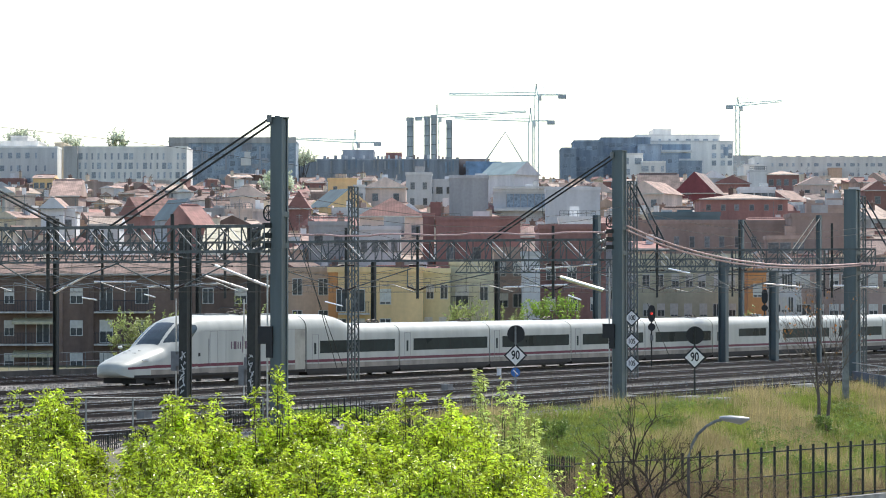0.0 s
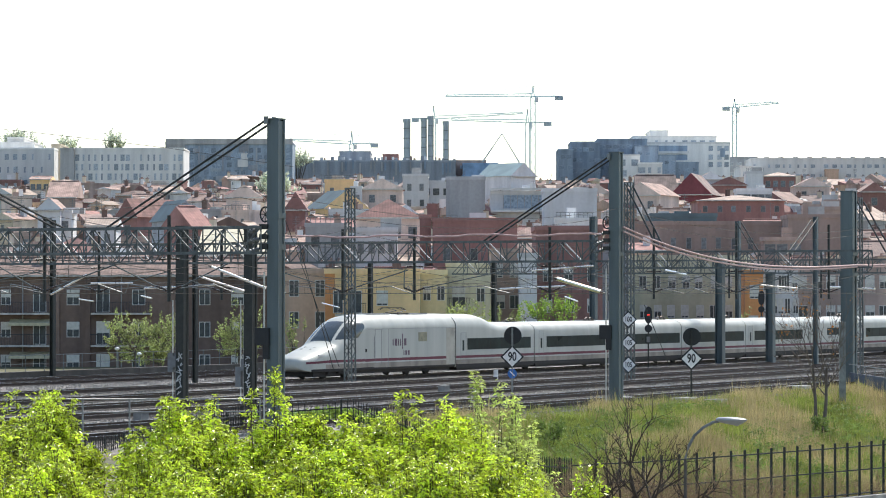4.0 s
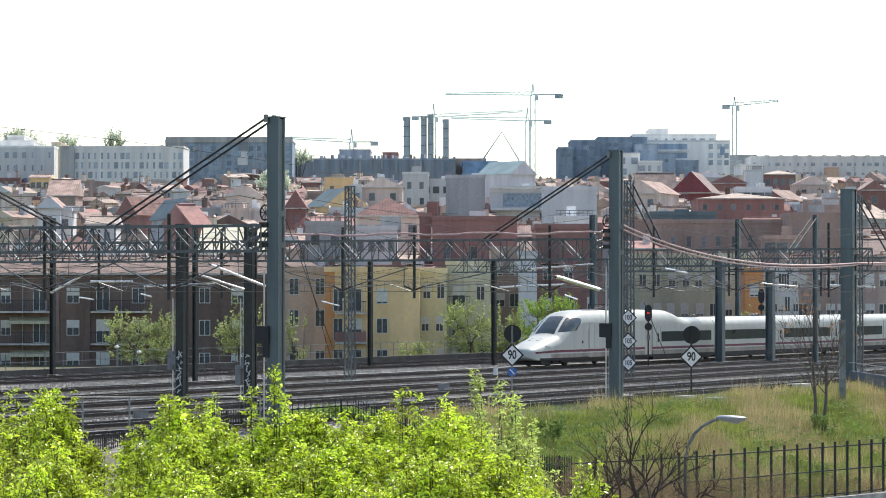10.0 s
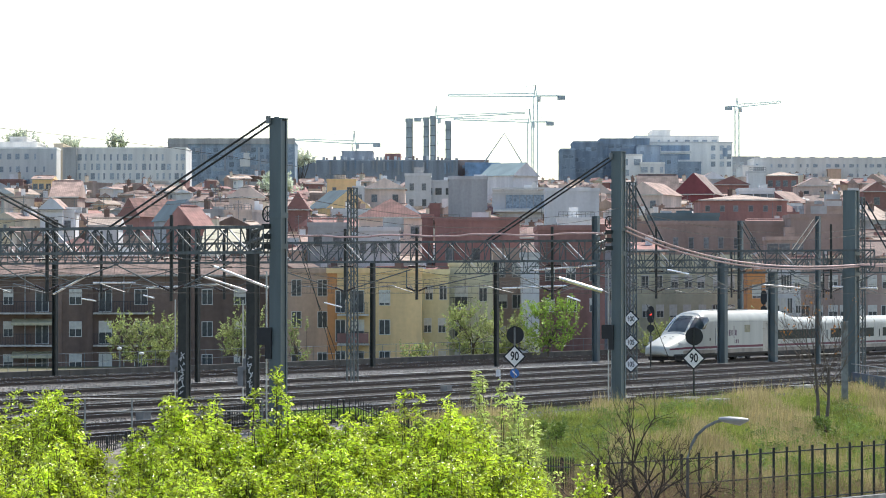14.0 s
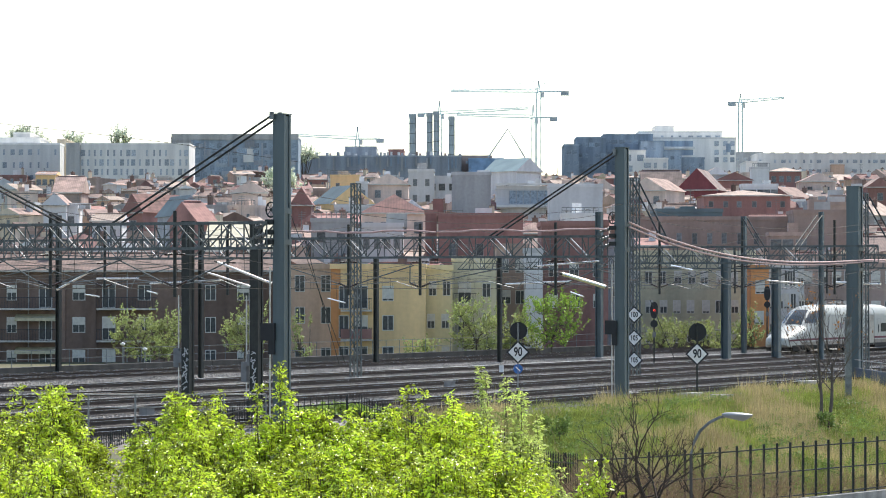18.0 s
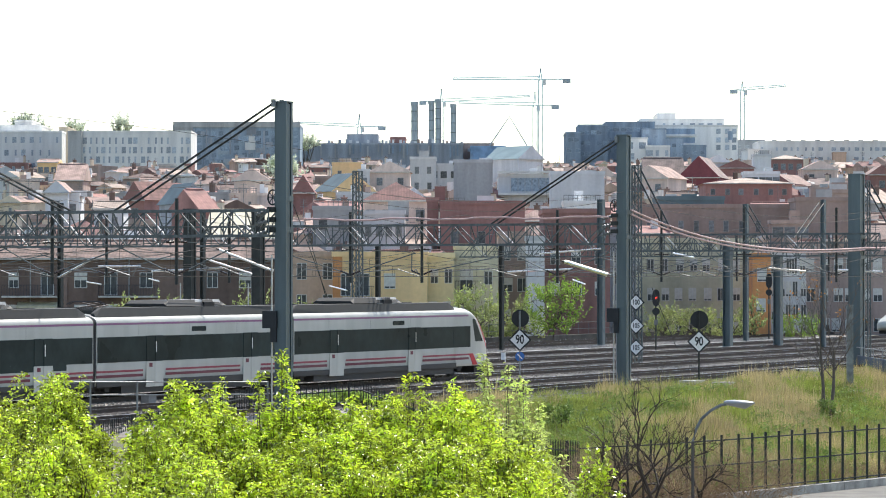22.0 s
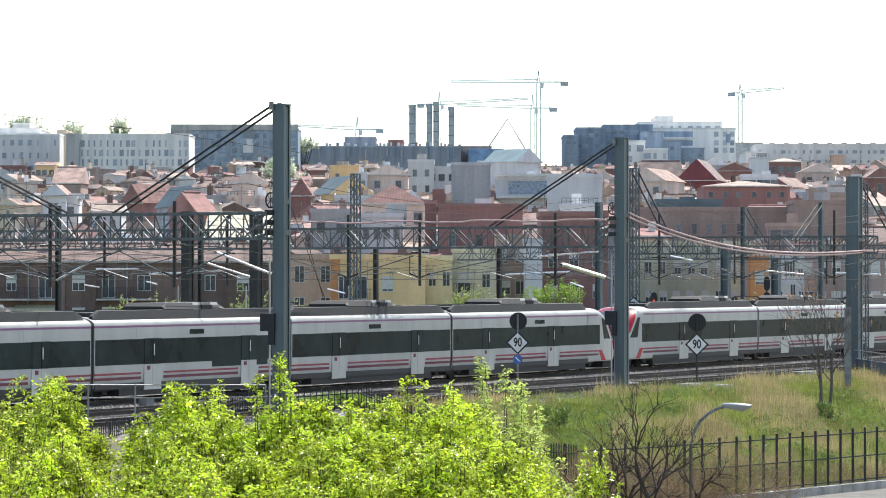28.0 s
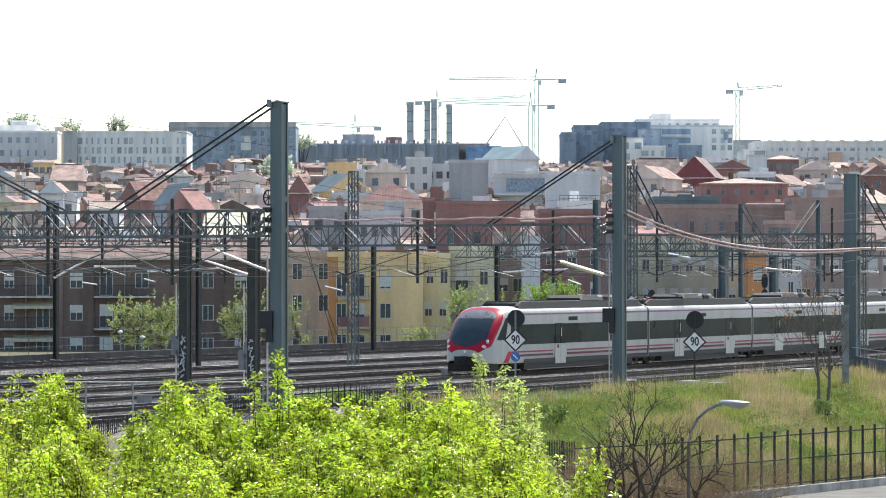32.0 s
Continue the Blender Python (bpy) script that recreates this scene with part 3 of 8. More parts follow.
def build_wires():
    spans = (40.0, 78.0, 116.0, 153.3, 194.6, 246.0, 300.0, 360.0)
    for v in VTRACK:
        t = thing("overhead_wire", Matrix(), "thin copper contact wire on droppers above a track", "overhead wire", "overhead wires")
        part("contact_wire", Shape().path([uv(u, v, 5.34) for u in spans], 0.013, 4), M_WIRE, t)
        pts, drops = [], Shape()
        for a, b in zip(spans, spans[1:]):
            for k in range(8):
                f = k / 8
                z = 6.6 - 0.85 * 4 * f * (1 - f)
                p = uv(lerp(a, b, f), v, z)
                pts.append(p)
                if k:
                    drops.bar(p, Vector((p.x, p.y, 5.34)), 0.008, 3)
        part("messenger_wire", Shape().path(pts, 0.014, 4), M_WIRE, t)
        tagged(part("droppers", drops, M_WIRE, t), kind="stuff")
    for v, z in ((66.5, 9.6), (66.9, 9.2), (75.5, 8.5), (82, 8.6), (89, 8.6)):
        t = thing("feeder_wire", Matrix(), "thin feeder wire strung between masts", "wire", "feeder wires")
        pts = []
        for a, b in zip(spans, spans[1:]):
            for k in range(8):
                f = k / 8
                pts.append(uv(lerp(a, b, f), v, z - 0.9 * 4 * f * (1 - f)))
        part("strand", Shape().path(pts, 0.014, 4), M_WIRE, t)
    # pale sheathed feeder cables
    for o in (0.0, 0.22):
        t = thing("feeder_cable", Matrix(), "thick pale pink feeder cable sagging between masts", "cable", "feeder cables")
        a, b = Vector((9.05, 166.9, 8.45 + o)), Vector((25.6, 204.7, 7.0 + o * 0.5))
        pts = []
        for k in range(25):
            f = k / 24
            p = a.lerp(b, f)
            p.z -= 1.15 * 4 * f * (1 - f) * (1 - 0.4 * f)
            pts.append(p)
        for k in range(1, 9):
            p = b + (b - a).normalized() * k * 3.0
            p.z = b.z + 0.02 * k * k - 0.02 * k + 0.02
            pts.append(p)
        part("sheath", Shape().path(pts, 0.05, 6), M_CABLE, t)
    t = thing("feeder_cable", Matrix(), "pale pink feeder cable clipped along the beam", "cable", "feeder cables")
    pts = [uv(152.7, lerp(67.2, 84.5, k / 30), 8.3 + 0.05 * math.sin(k * 0.7) + 0.02 * math.sin(k * 2.1)) for k in range(31)]
    part("sheath", Shape().path(pts, 0.05, 6), M_CABLE, t)
    # bright tubular section insulators
    for a, b, r in (((4.98, 146, 5.98), (6.87, 146, 5.41), 0.085), ((-10.8, 155.2, 6.58), (-8.25, 154.8, 5.58), 0.06), ((-11.67, 159.1, 6.15), (-9.5, 159, 5.45), 0.05),
                    ((14.38, 215, 6.85), (15.4, 210, 6.53), 0.06), ((24.97, 215, 5.76), (27.63, 213, 5.64), 0.07), ((20.48, 215, 5.9), (22.92, 215, 5.68), 0.05),
                    ((-15.72, 175, 5.61), (-11.8, 172, 5.78), 0.045), ((3.09, 180, 5.59), (6.45, 176, 5.73), 0.05), ((-18.86, 178, 5.89), (-16.59, 178, 5.89), 0.05),
                    ((-16.73, 142, 5.29), (-15.02, 140, 6.1), 0.045), ((4.56, 172, 6.51), (7.77, 172, 6.77), 0.045), ((-7.27, 200, 4.77), (-6.12, 196, 4.52), 0.04),
                    ((-19.46, 178, 5.04), (-18.29, 174, 4.93), 0.04), ((-16.14, 178, 5.22), (-15.24, 174, 5.08), 0.04), ((6.75, 184, 5.16), (7.27, 180, 4.92), 0.04)):
        t = thing("section_insulator", Matrix(), "bright polished tube hung in the overhead wires", "insulator tube", "insulator tubes")
        part("tube", Shape().bar(a, b, r, 18), M_TUBE, t, smooth=60)
        va, vb = Vector(a), Vector(b)
        part("end_fitting", Shape().bar(va.lerp(vb, -0.06), va, r * 0.6, 6), M_DARK, t)
        part("hanger_wire", Shape().bar(va.lerp(vb, 0.5), va.lerp(vb, 0.5) + Vector((0, 0, 1.1)), 0.012, 4), M_WIRE, t)
    # slanting stay wires
    for a, b in (((-9.47, 200, 9.7), (-6.44, 206, 0.81)), ((-8.79, 200, 8.75), (-6.85, 208, 0.59)), ((12.99, 215, 4.62), (14.84, 218, 0.54))):
        t = thing("stay_wire", Matrix(), "dark slanting stay wire of a mast", "stay wire", "stay wires")
        part("strand", Shape().bar(a, b, 0.025, 5), M_DARK, t)


def diamond(parent, x, y, z, r, words):
    """A speed board on its point, facing the street."""
    def sq(q):
        return [(0, -q), (q, 0), (0, q), (-q, 0)]
    b = part("board", Shape().loft([[(x + a, y + 0.03, z + c) for a, c in sq(r)], [(x + a, y, z + c) for a, c in sq(r)]]), M_BLACK, parent, "black-edged white diamond board")
    part("face", Shape().loft([[(x + a, y, z + c) for a, c in sq(r * 0.82)], [(x + a, y - 0.012, z + c) for a, c in sq(r * 0.82)]]), M_WHITE, b)
    tx = text("number", words, r * (0.9 if len(words) < 3 else 0.72), M_BLACK, b, Matrix.Translation((x, y - 0.016, z)) @ pose(0, 0, 0, 90, 0, 0) @ Matrix.Diagonal((0.8, 1.15, 1, 1)))
    return b


def disc(parent, name, x, y, z, r, m, label=""):
    return part(name, Shape().bar((x, y, z), (x, y + 0.03, z), r, 24), m, parent, label)


def build_signs(sign_mast):
    for px_, d_, zc, zd, r in ((3.67, 177, 1.97, 3.11, 0.63), (12.97, 174, 1.93, 3.08, 0.62)):
        t = thing("speed_sign", pose(px_, d_, -0.4), "white diamond speed board reading 90 below a black disc", "railway sign", "speed signs")
        part("post", Shape().bar((0, 0.05, 0), (0, 0.05, zd + 0.4 + 0.4), 0.055, 8), M_DARK if px_ > 6 else M_GALV, t)
        diamond(t, 0, 0, zc + 0.4, r, "90")
        disc(t, "round_board", 0.03, 0.1, zd + 0.4, 0.47, M_BLACK, "black back of a round board")
        if px_ < 6:
            d = disc(t, "blue_disc", 0, 0, 1.08 + 0.4, 0.25, M_BLUE, "small blue disc with white bar")
            part("bar", Shape().box(-0.03, 0.03, -0.015, 0, -0.17, 0.17, m=Matrix.Translation((0, 0, 1.08 + 0.4)) @ pose(0, 0, 0, 0, -45, 0)), M_WHITE, d)
        part("foot", Shape().box(-0.25, 0.25, -0.2, 0.3, -0.1, 0.2), M_CONC, t)
    for py, words in ((3.74, "100"), (2.29, "105"), (0.93, "105")):
        t = thing("speed_board", pose(11.47, 206.2, py), "white diamond speed board reading %s on a lattice mast" % words, "railway sign", "speed boards")
        diamond(t, 0, 0, 0, 0.54, words)
        part("bracket", Shape().box(-0.25, 0.25, 0.03, 0.6, -0.05, 0.05), M_DARK, t)
    for px_, d_, zt, lit in ((15.1, 245, 3.78, True), (27.72, 290, 4.98, False)):
        t = thing("signal", pose(px_, d_, -0.3), "black railway signal head showing red on a post" if lit else "black railway signal head on a post", "railway signal", "railway signals")
        part("post", Shape().bar((0, 0.1, 0), (0, 0.1, zt + 0.3), 0.06, 8), M_DARK, t)
        b = Shape()
        ring_ = []
        for i in range(20):
            a = 2 * math.pi * i / 20
            ring_.append((0.27 * math.cos(a), 0.62 * (1 if math.sin(a) > 0 else -1) * abs(math.sin(a)) ** 0.6))
        b.loft([[(x, 0.1, zt + 0.3 + z) for x, z in ring_], [(x, -0.12, zt + 0.3 + z) for x, z in ring_]])
        h = part("head", b, M_BLACK, t)
        for k, zz in enumerate((0.3, 0.0, -0.3)):
            part("lens", Shape().bar((0, -0.13, zt + 0.3 + zz), (0, -0.15, zt + 0.3 + zz), 0.085, 14), M_RED if lit and k == 1 else M_BLACK, h)
        disc(t, "lower_head", 0, -0.02, zt - 0.7, 0.28, M_BLACK)
        part("number_plate", Shape().box(-0.13, 0.13, -0.03, 0.0, zt - 1.7, zt - 1.3), M_GREY, t)
        part("foot", Shape().box(-0.25, 0.25, -0.2, 0.3, -0.1, 0.2), M_CONC, t)
    t = thing("marker_post", pose(3.38, 214, -0.3), "short white concrete marker cylinder in the ballast", "marker post")
    part("cylinder", Shape().bar((0, 0, 0), (0, 0, 0.75), 0.16, 12, 0.15), M_WHITE, t)
    part("lid", Shape().bar((0, 0, 0.75), (0, 0, 0.8), 0.19, 12), M_CONC, t)


def build_trackside():
    # concrete cable troughs between the tracks
    for v, u0, u1 in ((104.4, 90, 300), (95.2, 90, 240), (82.3, 60, 300), (75.8, 150, 300)):
        t = thing("cable_trough", Matrix(), "pale concrete cable trough with lids between the tracks", "cable trough", "cable troughs")
        k, i = u0, 0
        while k < u1:
            s = Shape().box(0.02, 2.96, -0.17, 0.17, 0, 0.16)
            p = uv(k, v)
            part("lid", s, M_CONC, t, m=pose(p.x, p.y, -0.32 + 0.012 * ((i * 7) % 3), 0, 0, math.degrees(math.pi / 2 - TH) + 0.6 * ((i * 5) % 3 - 1)))
            k += 3.0
            i += 1
    rng = random.Random(8)
    for i in range(5):
        v = rng.choice((75.7, 82.4, 89.5, 97.0, 107.5))
        p = uv(rng.uniform(110, 260), v)
        t = thing("relay_box", pose(p.x, p.y, -0.32, 0, 0, 62), "small grey trackside relay box", "relay box", "relay boxes")
        part("case", Shape().box(-0.3, 0.3, -0.2, 0.2, 0, 0.5), M_GREY, t)
        part("lid", Shape().box(-0.33, 0.33, -0.23, 0.23, 0.5, 0.55), M_GREY, t)
    # grey tube railing beside the nearest track
    t = thing("tube_railing", Matrix(), "grey steel tube railing beside the track", "railing")
    p0, p1 = Vector((-14.63, 119, 0)), Vector((-7.21, 131, 0))
    for k in range(6):
        q = p0.lerp(p1, k / 5)
        zt = 5.3 - 0.03132 * q.y
        part("post", Shape().bar((q.x, q.y, -0.7), (q.x, q.y, zt), 0.035, 6), M_GALV, t)
    for dz in (0.02, 0.5):
        part("rail", Shape().bar((p0.x, p0.y, 5.3 - 0.03132 * p0.y - dz), (p1.x, p1.y, 5.3 - 0.03132 * p1.y - dz), 0.022, 6), M_GALV, t)
    # grey post and white slabs on the bank
    t = thing("bank_post", pose(21.7, 181, -0.9), "plain grey steel post on the grass bank", "post")
    part("shaft", Shape().box(-0.17, 0.17, -0.17, 0.17, 0, 3.75 + 0.9), M_GALV, t)
    part("cap", Shape().box(-0.19, 0.19, -0.19, 0.19, 3.75 + 0.9, 3.75 + 0.95), M_GALV, t)
    for px_, d_, w_, rot in ((9.3, 172, 0.9, 55), (12.43, 172, 1.5, 55), (14.2, 173, 1.2, 55), (20.7, 193, 2.0, 55), (21.6, 176, 0.8, 20)):
        t = thing("concrete_slab", pose(px_, d_, ground_z(px_, d_) + 0.14, 0, 0, rot), "loose pale concrete slab lying on the grass", "slab", "concrete slabs")
        part("block", Shape().box(-w_ / 2, w_ / 2, -0.3, 0.3, -0.3, 0.12), M_CONC, t)
        part("lid", Shape().box(-w_ / 2 - 0.03, w_ / 2 + 0.03, -0.33, 0.33, 0.12, 0.18), M_CONC, t)
    # bridge parapet at the far end of the bank
    t = thing("bridge_parapet", Matrix(), "dark blue-grey bridge parapet with a mesh railing", "parapet")
    a, b = Vector((24.92, 205, -0.5)), Vector((25.87, 178, -0.5))
    d = (b - a)
    for k in range(8):
        p, q = a + d * (k / 8), a + d * ((k + 0.97) / 8)
        part("panel", Shape().add([p, q, q + Vector((0, 0, 1.0)), p + Vector((0, 0, 1.0)), p + Vector((0.1, 0.15, 0)), q + Vector((0.1, 0.15, 0)), q + Vector((0.1, 0.15, 1.0)), p + Vector((0.1, 0.15, 1.0))], [(0, 1, 2, 3), (7, 6, 5, 4), (3, 2, 6, 7), (0, 4, 5, 1), (1, 5, 6, 2), (0, 3, 7, 4)]), M_NAVYP, t)
        part("post", Shape().bar(p + Vector((0, 0, 1.0)), p + Vector((0, 0, 1.5)), 0.03, 5), M_GALV, t)
    part("handrail", Shape().bar(a + Vector((0, 0, 1.5)), b + Vector((0, 0, 1.5)), 0.03, 5), M_GALV, t)


M_NAVYP = mat("navy_parapet_paint", (0.05, 0.07, 0.1), 0.6, vary=0.15)


def build_fence():
    """Black picket fence: along the line, down the bank, and along the road below."""
    m = M_DARK
    pts = [(-12.7, 118, 0, 1.7), (-8.06, 138, 0.68, 2.0), (-6.56, 139.5, 0.63, 2.0), (-3.78, 140, 0.81, 2.0), (-2.17, 137, 0.32, 2.0), (0.97, 127, -0.15, 2.0), (3.58, 117.5, -0.52, 1.9), (4.37, 113.5, -0.38, 1.95), (6.97, 116.0, -0.38, 1.95), (10.39, 120.2, -0.38, 1.95), (17.1, 129.4, -0.39, 1.95), (20.0, 133.6, -0.39, 1.95)]
    for k, ((x0, y0, z0, h0), (x1, y1, z1, h1)) in enumerate(zip(pts, pts[1:])):
        a, b = Vector((x0, y0, z0)), Vector((x1, y1, z1))
        t = thing("picket_fence", Matrix(), "black steel picket fence below the railway" if k < 7 else "black steel fence with wide bars along the road", "fence", "picket fences")
        ln = (b - a).length
        wide = k >= 7
        n = max(2, int(ln / (0.93 if wide else 0.24)))
        for i in range(1 if k else 0, n + 1):
            p = a.lerp(b, i / n)
            if wide:
                s = Shape().bar(p - Vector((0, 0, h0 + 0.3)), p, 0.062, 4)
                s.bar(p, p + Vector((0, 0, 0.03)), 0.066, 4, 0.05)
                part("bar", s, m, t)
            else:
                r = 0.055 if i % 9 == 0 else 0.024
                s = Shape().bar(p - Vector((0, 0, h0 + 0.4)), p - Vector((0, 0, 0.0 if i % 9 else -0.08)), r, 4)
                s.bar(p, p + Vector((0, 0, 0.12)), r, 4, 0.004)
                part("post" if i % 9 == 0 else "picket", s, m, t)
        for dz in ((0.16, 1.05, h0) if wide else (0.25, h0 - 0.15)):
            part("rail", Shape().bar(a - Vector((0, 0, dz)), b - Vector((0, 0, dz)), 0.032, 4), m, t)
    # kerb wall and pavement below the road fence
    a, b = Vector((3.95, 112.7, 0)), Vector((10.3, 119.6, 0))
    c = Vector((20.0, 133.0, 0))
    w = thing("kerb_wall", Matrix(), "pale concrete kerb wall under the road fence", "kerb", kind="structure")
    for p, q in ((a, b), (b, c)):
        n = int((q - p).length / 1.5)
        for i in range(n):
            s, e = p.lerp(q, i / n), p.lerp(q, (i + 0.985) / n)
            dirn = (q - p).normalized()
            sd = Vector((-dirn.y, dirn.x, 0)) * 0.18
            v = [s - sd, e - sd, e + sd, s + sd]
            part("stone", Shape().add([(k.x, k.y, -3.1) for k in v] + [(k.x, k.y, -2.42) for k in v], [(3, 2, 1, 0), (4, 5, 6, 7), (0, 1, 5, 4), (1, 2, 6, 5), (2, 3, 7, 6), (3, 0, 4, 7)]), M_KERB, w)
    s = Shape().add([(-60, 40, -2.72), (70, 40, -2.72), (c.x, c.y - 0.2, -2.72), (b.x, b.y - 0.2, -2.72), (a.x, a.y - 0.2, -2.72), (-40, 100, -2.72)], [(0, 1, 2, 3, 4, 5)])
    tagged(part("pavement", s, M_PAVE), "grey asphalt pavement below the bank", "pavement", kind="structure")


M_KERB = mat("weathered_kerb", (0.33, 0.31, 0.27), 0.9, vary=0.25, scale=1.5, per=0.1)
M_PAVE = mat("grey_asphalt", (0.15, 0.14, 0.115), 0.9, vary=0.2, scale=0.8, fine=20, bump=0.004)

_mast = build_portals()
build_wires()
build_signs(_mast)
build_trackside()
build_fence()


# ---- town ----
def wallmat(name, col, v=0.12, bump=0.0):
    return mat(name, col, 0.9, vary=v * 1.5, scale=0.5, fine=2.5, per=0.16, streak=True, bump=bump)


OLIVEG = wallmat("blue_grey_cement", (0.37, 0.38, 0.38))
CREAM, WHITE, LAV = wallmat("cream_render", (0.64, 0.54, 0.4)), wallmat("white_render", (0.68, 0.67, 0.65), 0.08), wallmat("pale_grey_render", (0.6, 0.6, 0.6), 0.08)
BRICK, REDB, PINK = wallmat("brown_brick", (0.2, 0.135, 0.105), 0.16), wallmat("red_brick", (0.31, 0.165, 0.14), 0.14), wallmat("pink_render", (0.68, 0.54, 0.45))
# YELL_SIDE is the ochre wall with the side face's different light painted in.
YELL, YELL_SIDE, TAN = wallmat("ochre_render", (0.84, 0.59, 0.3), 0.08), wallmat("ochre_side_light_render", (0.74, 0.63, 0.36), 0.1), wallmat("tan_render", (0.62, 0.43, 0.31))
# Navy and slate are lifted and blued: skyline haze sits in their colour.
GREY, SLATE, NAVY = wallmat("grey_concrete", (0.42, 0.41, 0.39)), wallmat("slate_cladding", (0.33, 0.35, 0.372)), wallmat("hazed_navy_cladding", (0.27, 0.33, 0.39), 0.15)
BROWN, ORANGE, PALEG = wallmat("brown_render", (0.39, 0.29, 0.24)), wallmat("orange_render", (0.58, 0.26, 0.1)), wallmat("pale_green_render", (0.62, 0.57, 0.4))
ICE = wallmat("ice_white_render", (0.76, 0.74, 0.69), 0.06)
M_TILE = mat("clay_roof_tile", (0.31, 0.21, 0.17), 0.85, vary=0.3, scale=0.7, fine=3, per=0.35, bump=0.05, wave=1.0)
M_TILER = mat("red_roof_tile", (0.29, 0.15, 0.125), 0.85, vary=0.25, scale=0.7, fine=3, per=0.25, bump=0.05, wave=1.0)
M_TILEP = mat("pale_roof_tile", (0.43, 0.33, 0.26), 0.85, vary=0.25, scale=0.7, fine=3, per=0.25, bump=0.05, wave=1.0)
M_TILED = mat("dark_weathered_tile", (0.2, 0.145, 0.125), 0.85, vary=0.3, scale=0.7, fine=3, per=0.2, bump=0.05, wave=1.0)
M_TILEB = mat("old_brown_tile", (0.17, 0.115, 0.092), 0.9, vary=0.35, scale=0.9, fine=4, per=0.1, bump=0.05, wave=1.0)
CRIM = wallmat("crimson_render", (0.2, 0.06, 0.065))
M_TEAL = mat("teal_metal_roof", (0.11, 0.155, 0.165), 0.75, vary=0.15, scale=0.4)
M_MINT = mat("mint_metal_roof", (0.3, 0.38, 0.36), 0.5, vary=0.12, scale=0.4)
M_AWN = mat("beige_awning", (0.5, 0.45, 0.3), 0.8, vary=0.12)
M_RAILB = mat("balcony_railing", (0.05, 0.05, 0.055), 0.6, 0.3, vary=0.15)
WIN = {}


def frame_grid(ww, wh, t):
    """A two-light window frame in one piece."""
    xs = [-ww / 2, -ww / 2 + t, -t / 2, t / 2, ww / 2 - t, ww / 2]
    zs = [0, t, wh - t, wh]
    full = {(i, j) for i in range(5) for j in range(3) if i in (0, 2, 4) or j in (0, 2)}
    s = Shape()
    v = [(x, y, z) for y in (-0.06, 0.02) for z in zs for x in xs]
    f = []
    for i, j in full:
        a, b, c, d = j * 6 + i, j * 6 + i + 1, (j + 1) * 6 + i + 1, (j + 1) * 6 + i
        f.append((a, b, c, d))
        for (di, dj), (p, q) in (((0, -1), (a, b)), ((1, 0), (b, c)), ((0, 1), (c, d)), ((-1, 0), (d, a))):
            if (i + di, j + dj) not in full:
                f.append((p, p + 24, q + 24, q))
    s.add(v, f)
    return s


def window(parent, x, y, z, ww, wh, style=0, two=True):
    """A window on a wall that faces -y: frame, dark pane, sometimes a half-lowered shutter."""
    key = (round(ww, 2), round(wh, 2), style, two)
    if key not in WIN:
        g, sh = Shape(), Shape()
        t = 0.06
        f = frame_grid(ww, wh, t)
        g.box(-ww / 2 + t, ww / 2 - t, -0.03, 0.02, t, wh - t)
        if style:
            sh.box(-ww / 2 + t, ww / 2 - t, -0.05, 0.0, wh * (0.15 if style == 2 else 0.5), wh - t)
        WIN[key] = (f.mesh("window", M_FRAMEW), g.mesh("pane", M_GLASS), sh.mesh("shutter", M_SHUT) if style else None)
    f, g, sh = WIN[key]
    o = new("window", f)
    o.parent = parent
    o.matrix_basis = pose(x, y, z)
    if two:
        q = new("pane", g)
        q.parent = o
        if sh:
            r = new("shutter", sh)
            r.parent = o
    return o


FARWIN = {}


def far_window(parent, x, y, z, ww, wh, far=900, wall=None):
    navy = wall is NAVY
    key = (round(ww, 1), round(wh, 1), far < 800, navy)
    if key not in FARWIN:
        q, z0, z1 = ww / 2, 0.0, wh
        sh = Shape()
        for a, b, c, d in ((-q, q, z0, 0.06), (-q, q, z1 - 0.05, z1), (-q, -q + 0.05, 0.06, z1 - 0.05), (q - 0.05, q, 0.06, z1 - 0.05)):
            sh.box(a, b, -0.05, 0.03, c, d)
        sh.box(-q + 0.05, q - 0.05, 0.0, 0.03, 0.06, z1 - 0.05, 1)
        # Farther windows take the colours with more haze in them.
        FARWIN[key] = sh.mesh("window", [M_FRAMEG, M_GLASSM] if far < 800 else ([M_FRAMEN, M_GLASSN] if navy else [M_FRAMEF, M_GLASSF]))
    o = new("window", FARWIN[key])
    o.parent = parent
    o.matrix_basis = pose(x, y - 0.03, z)


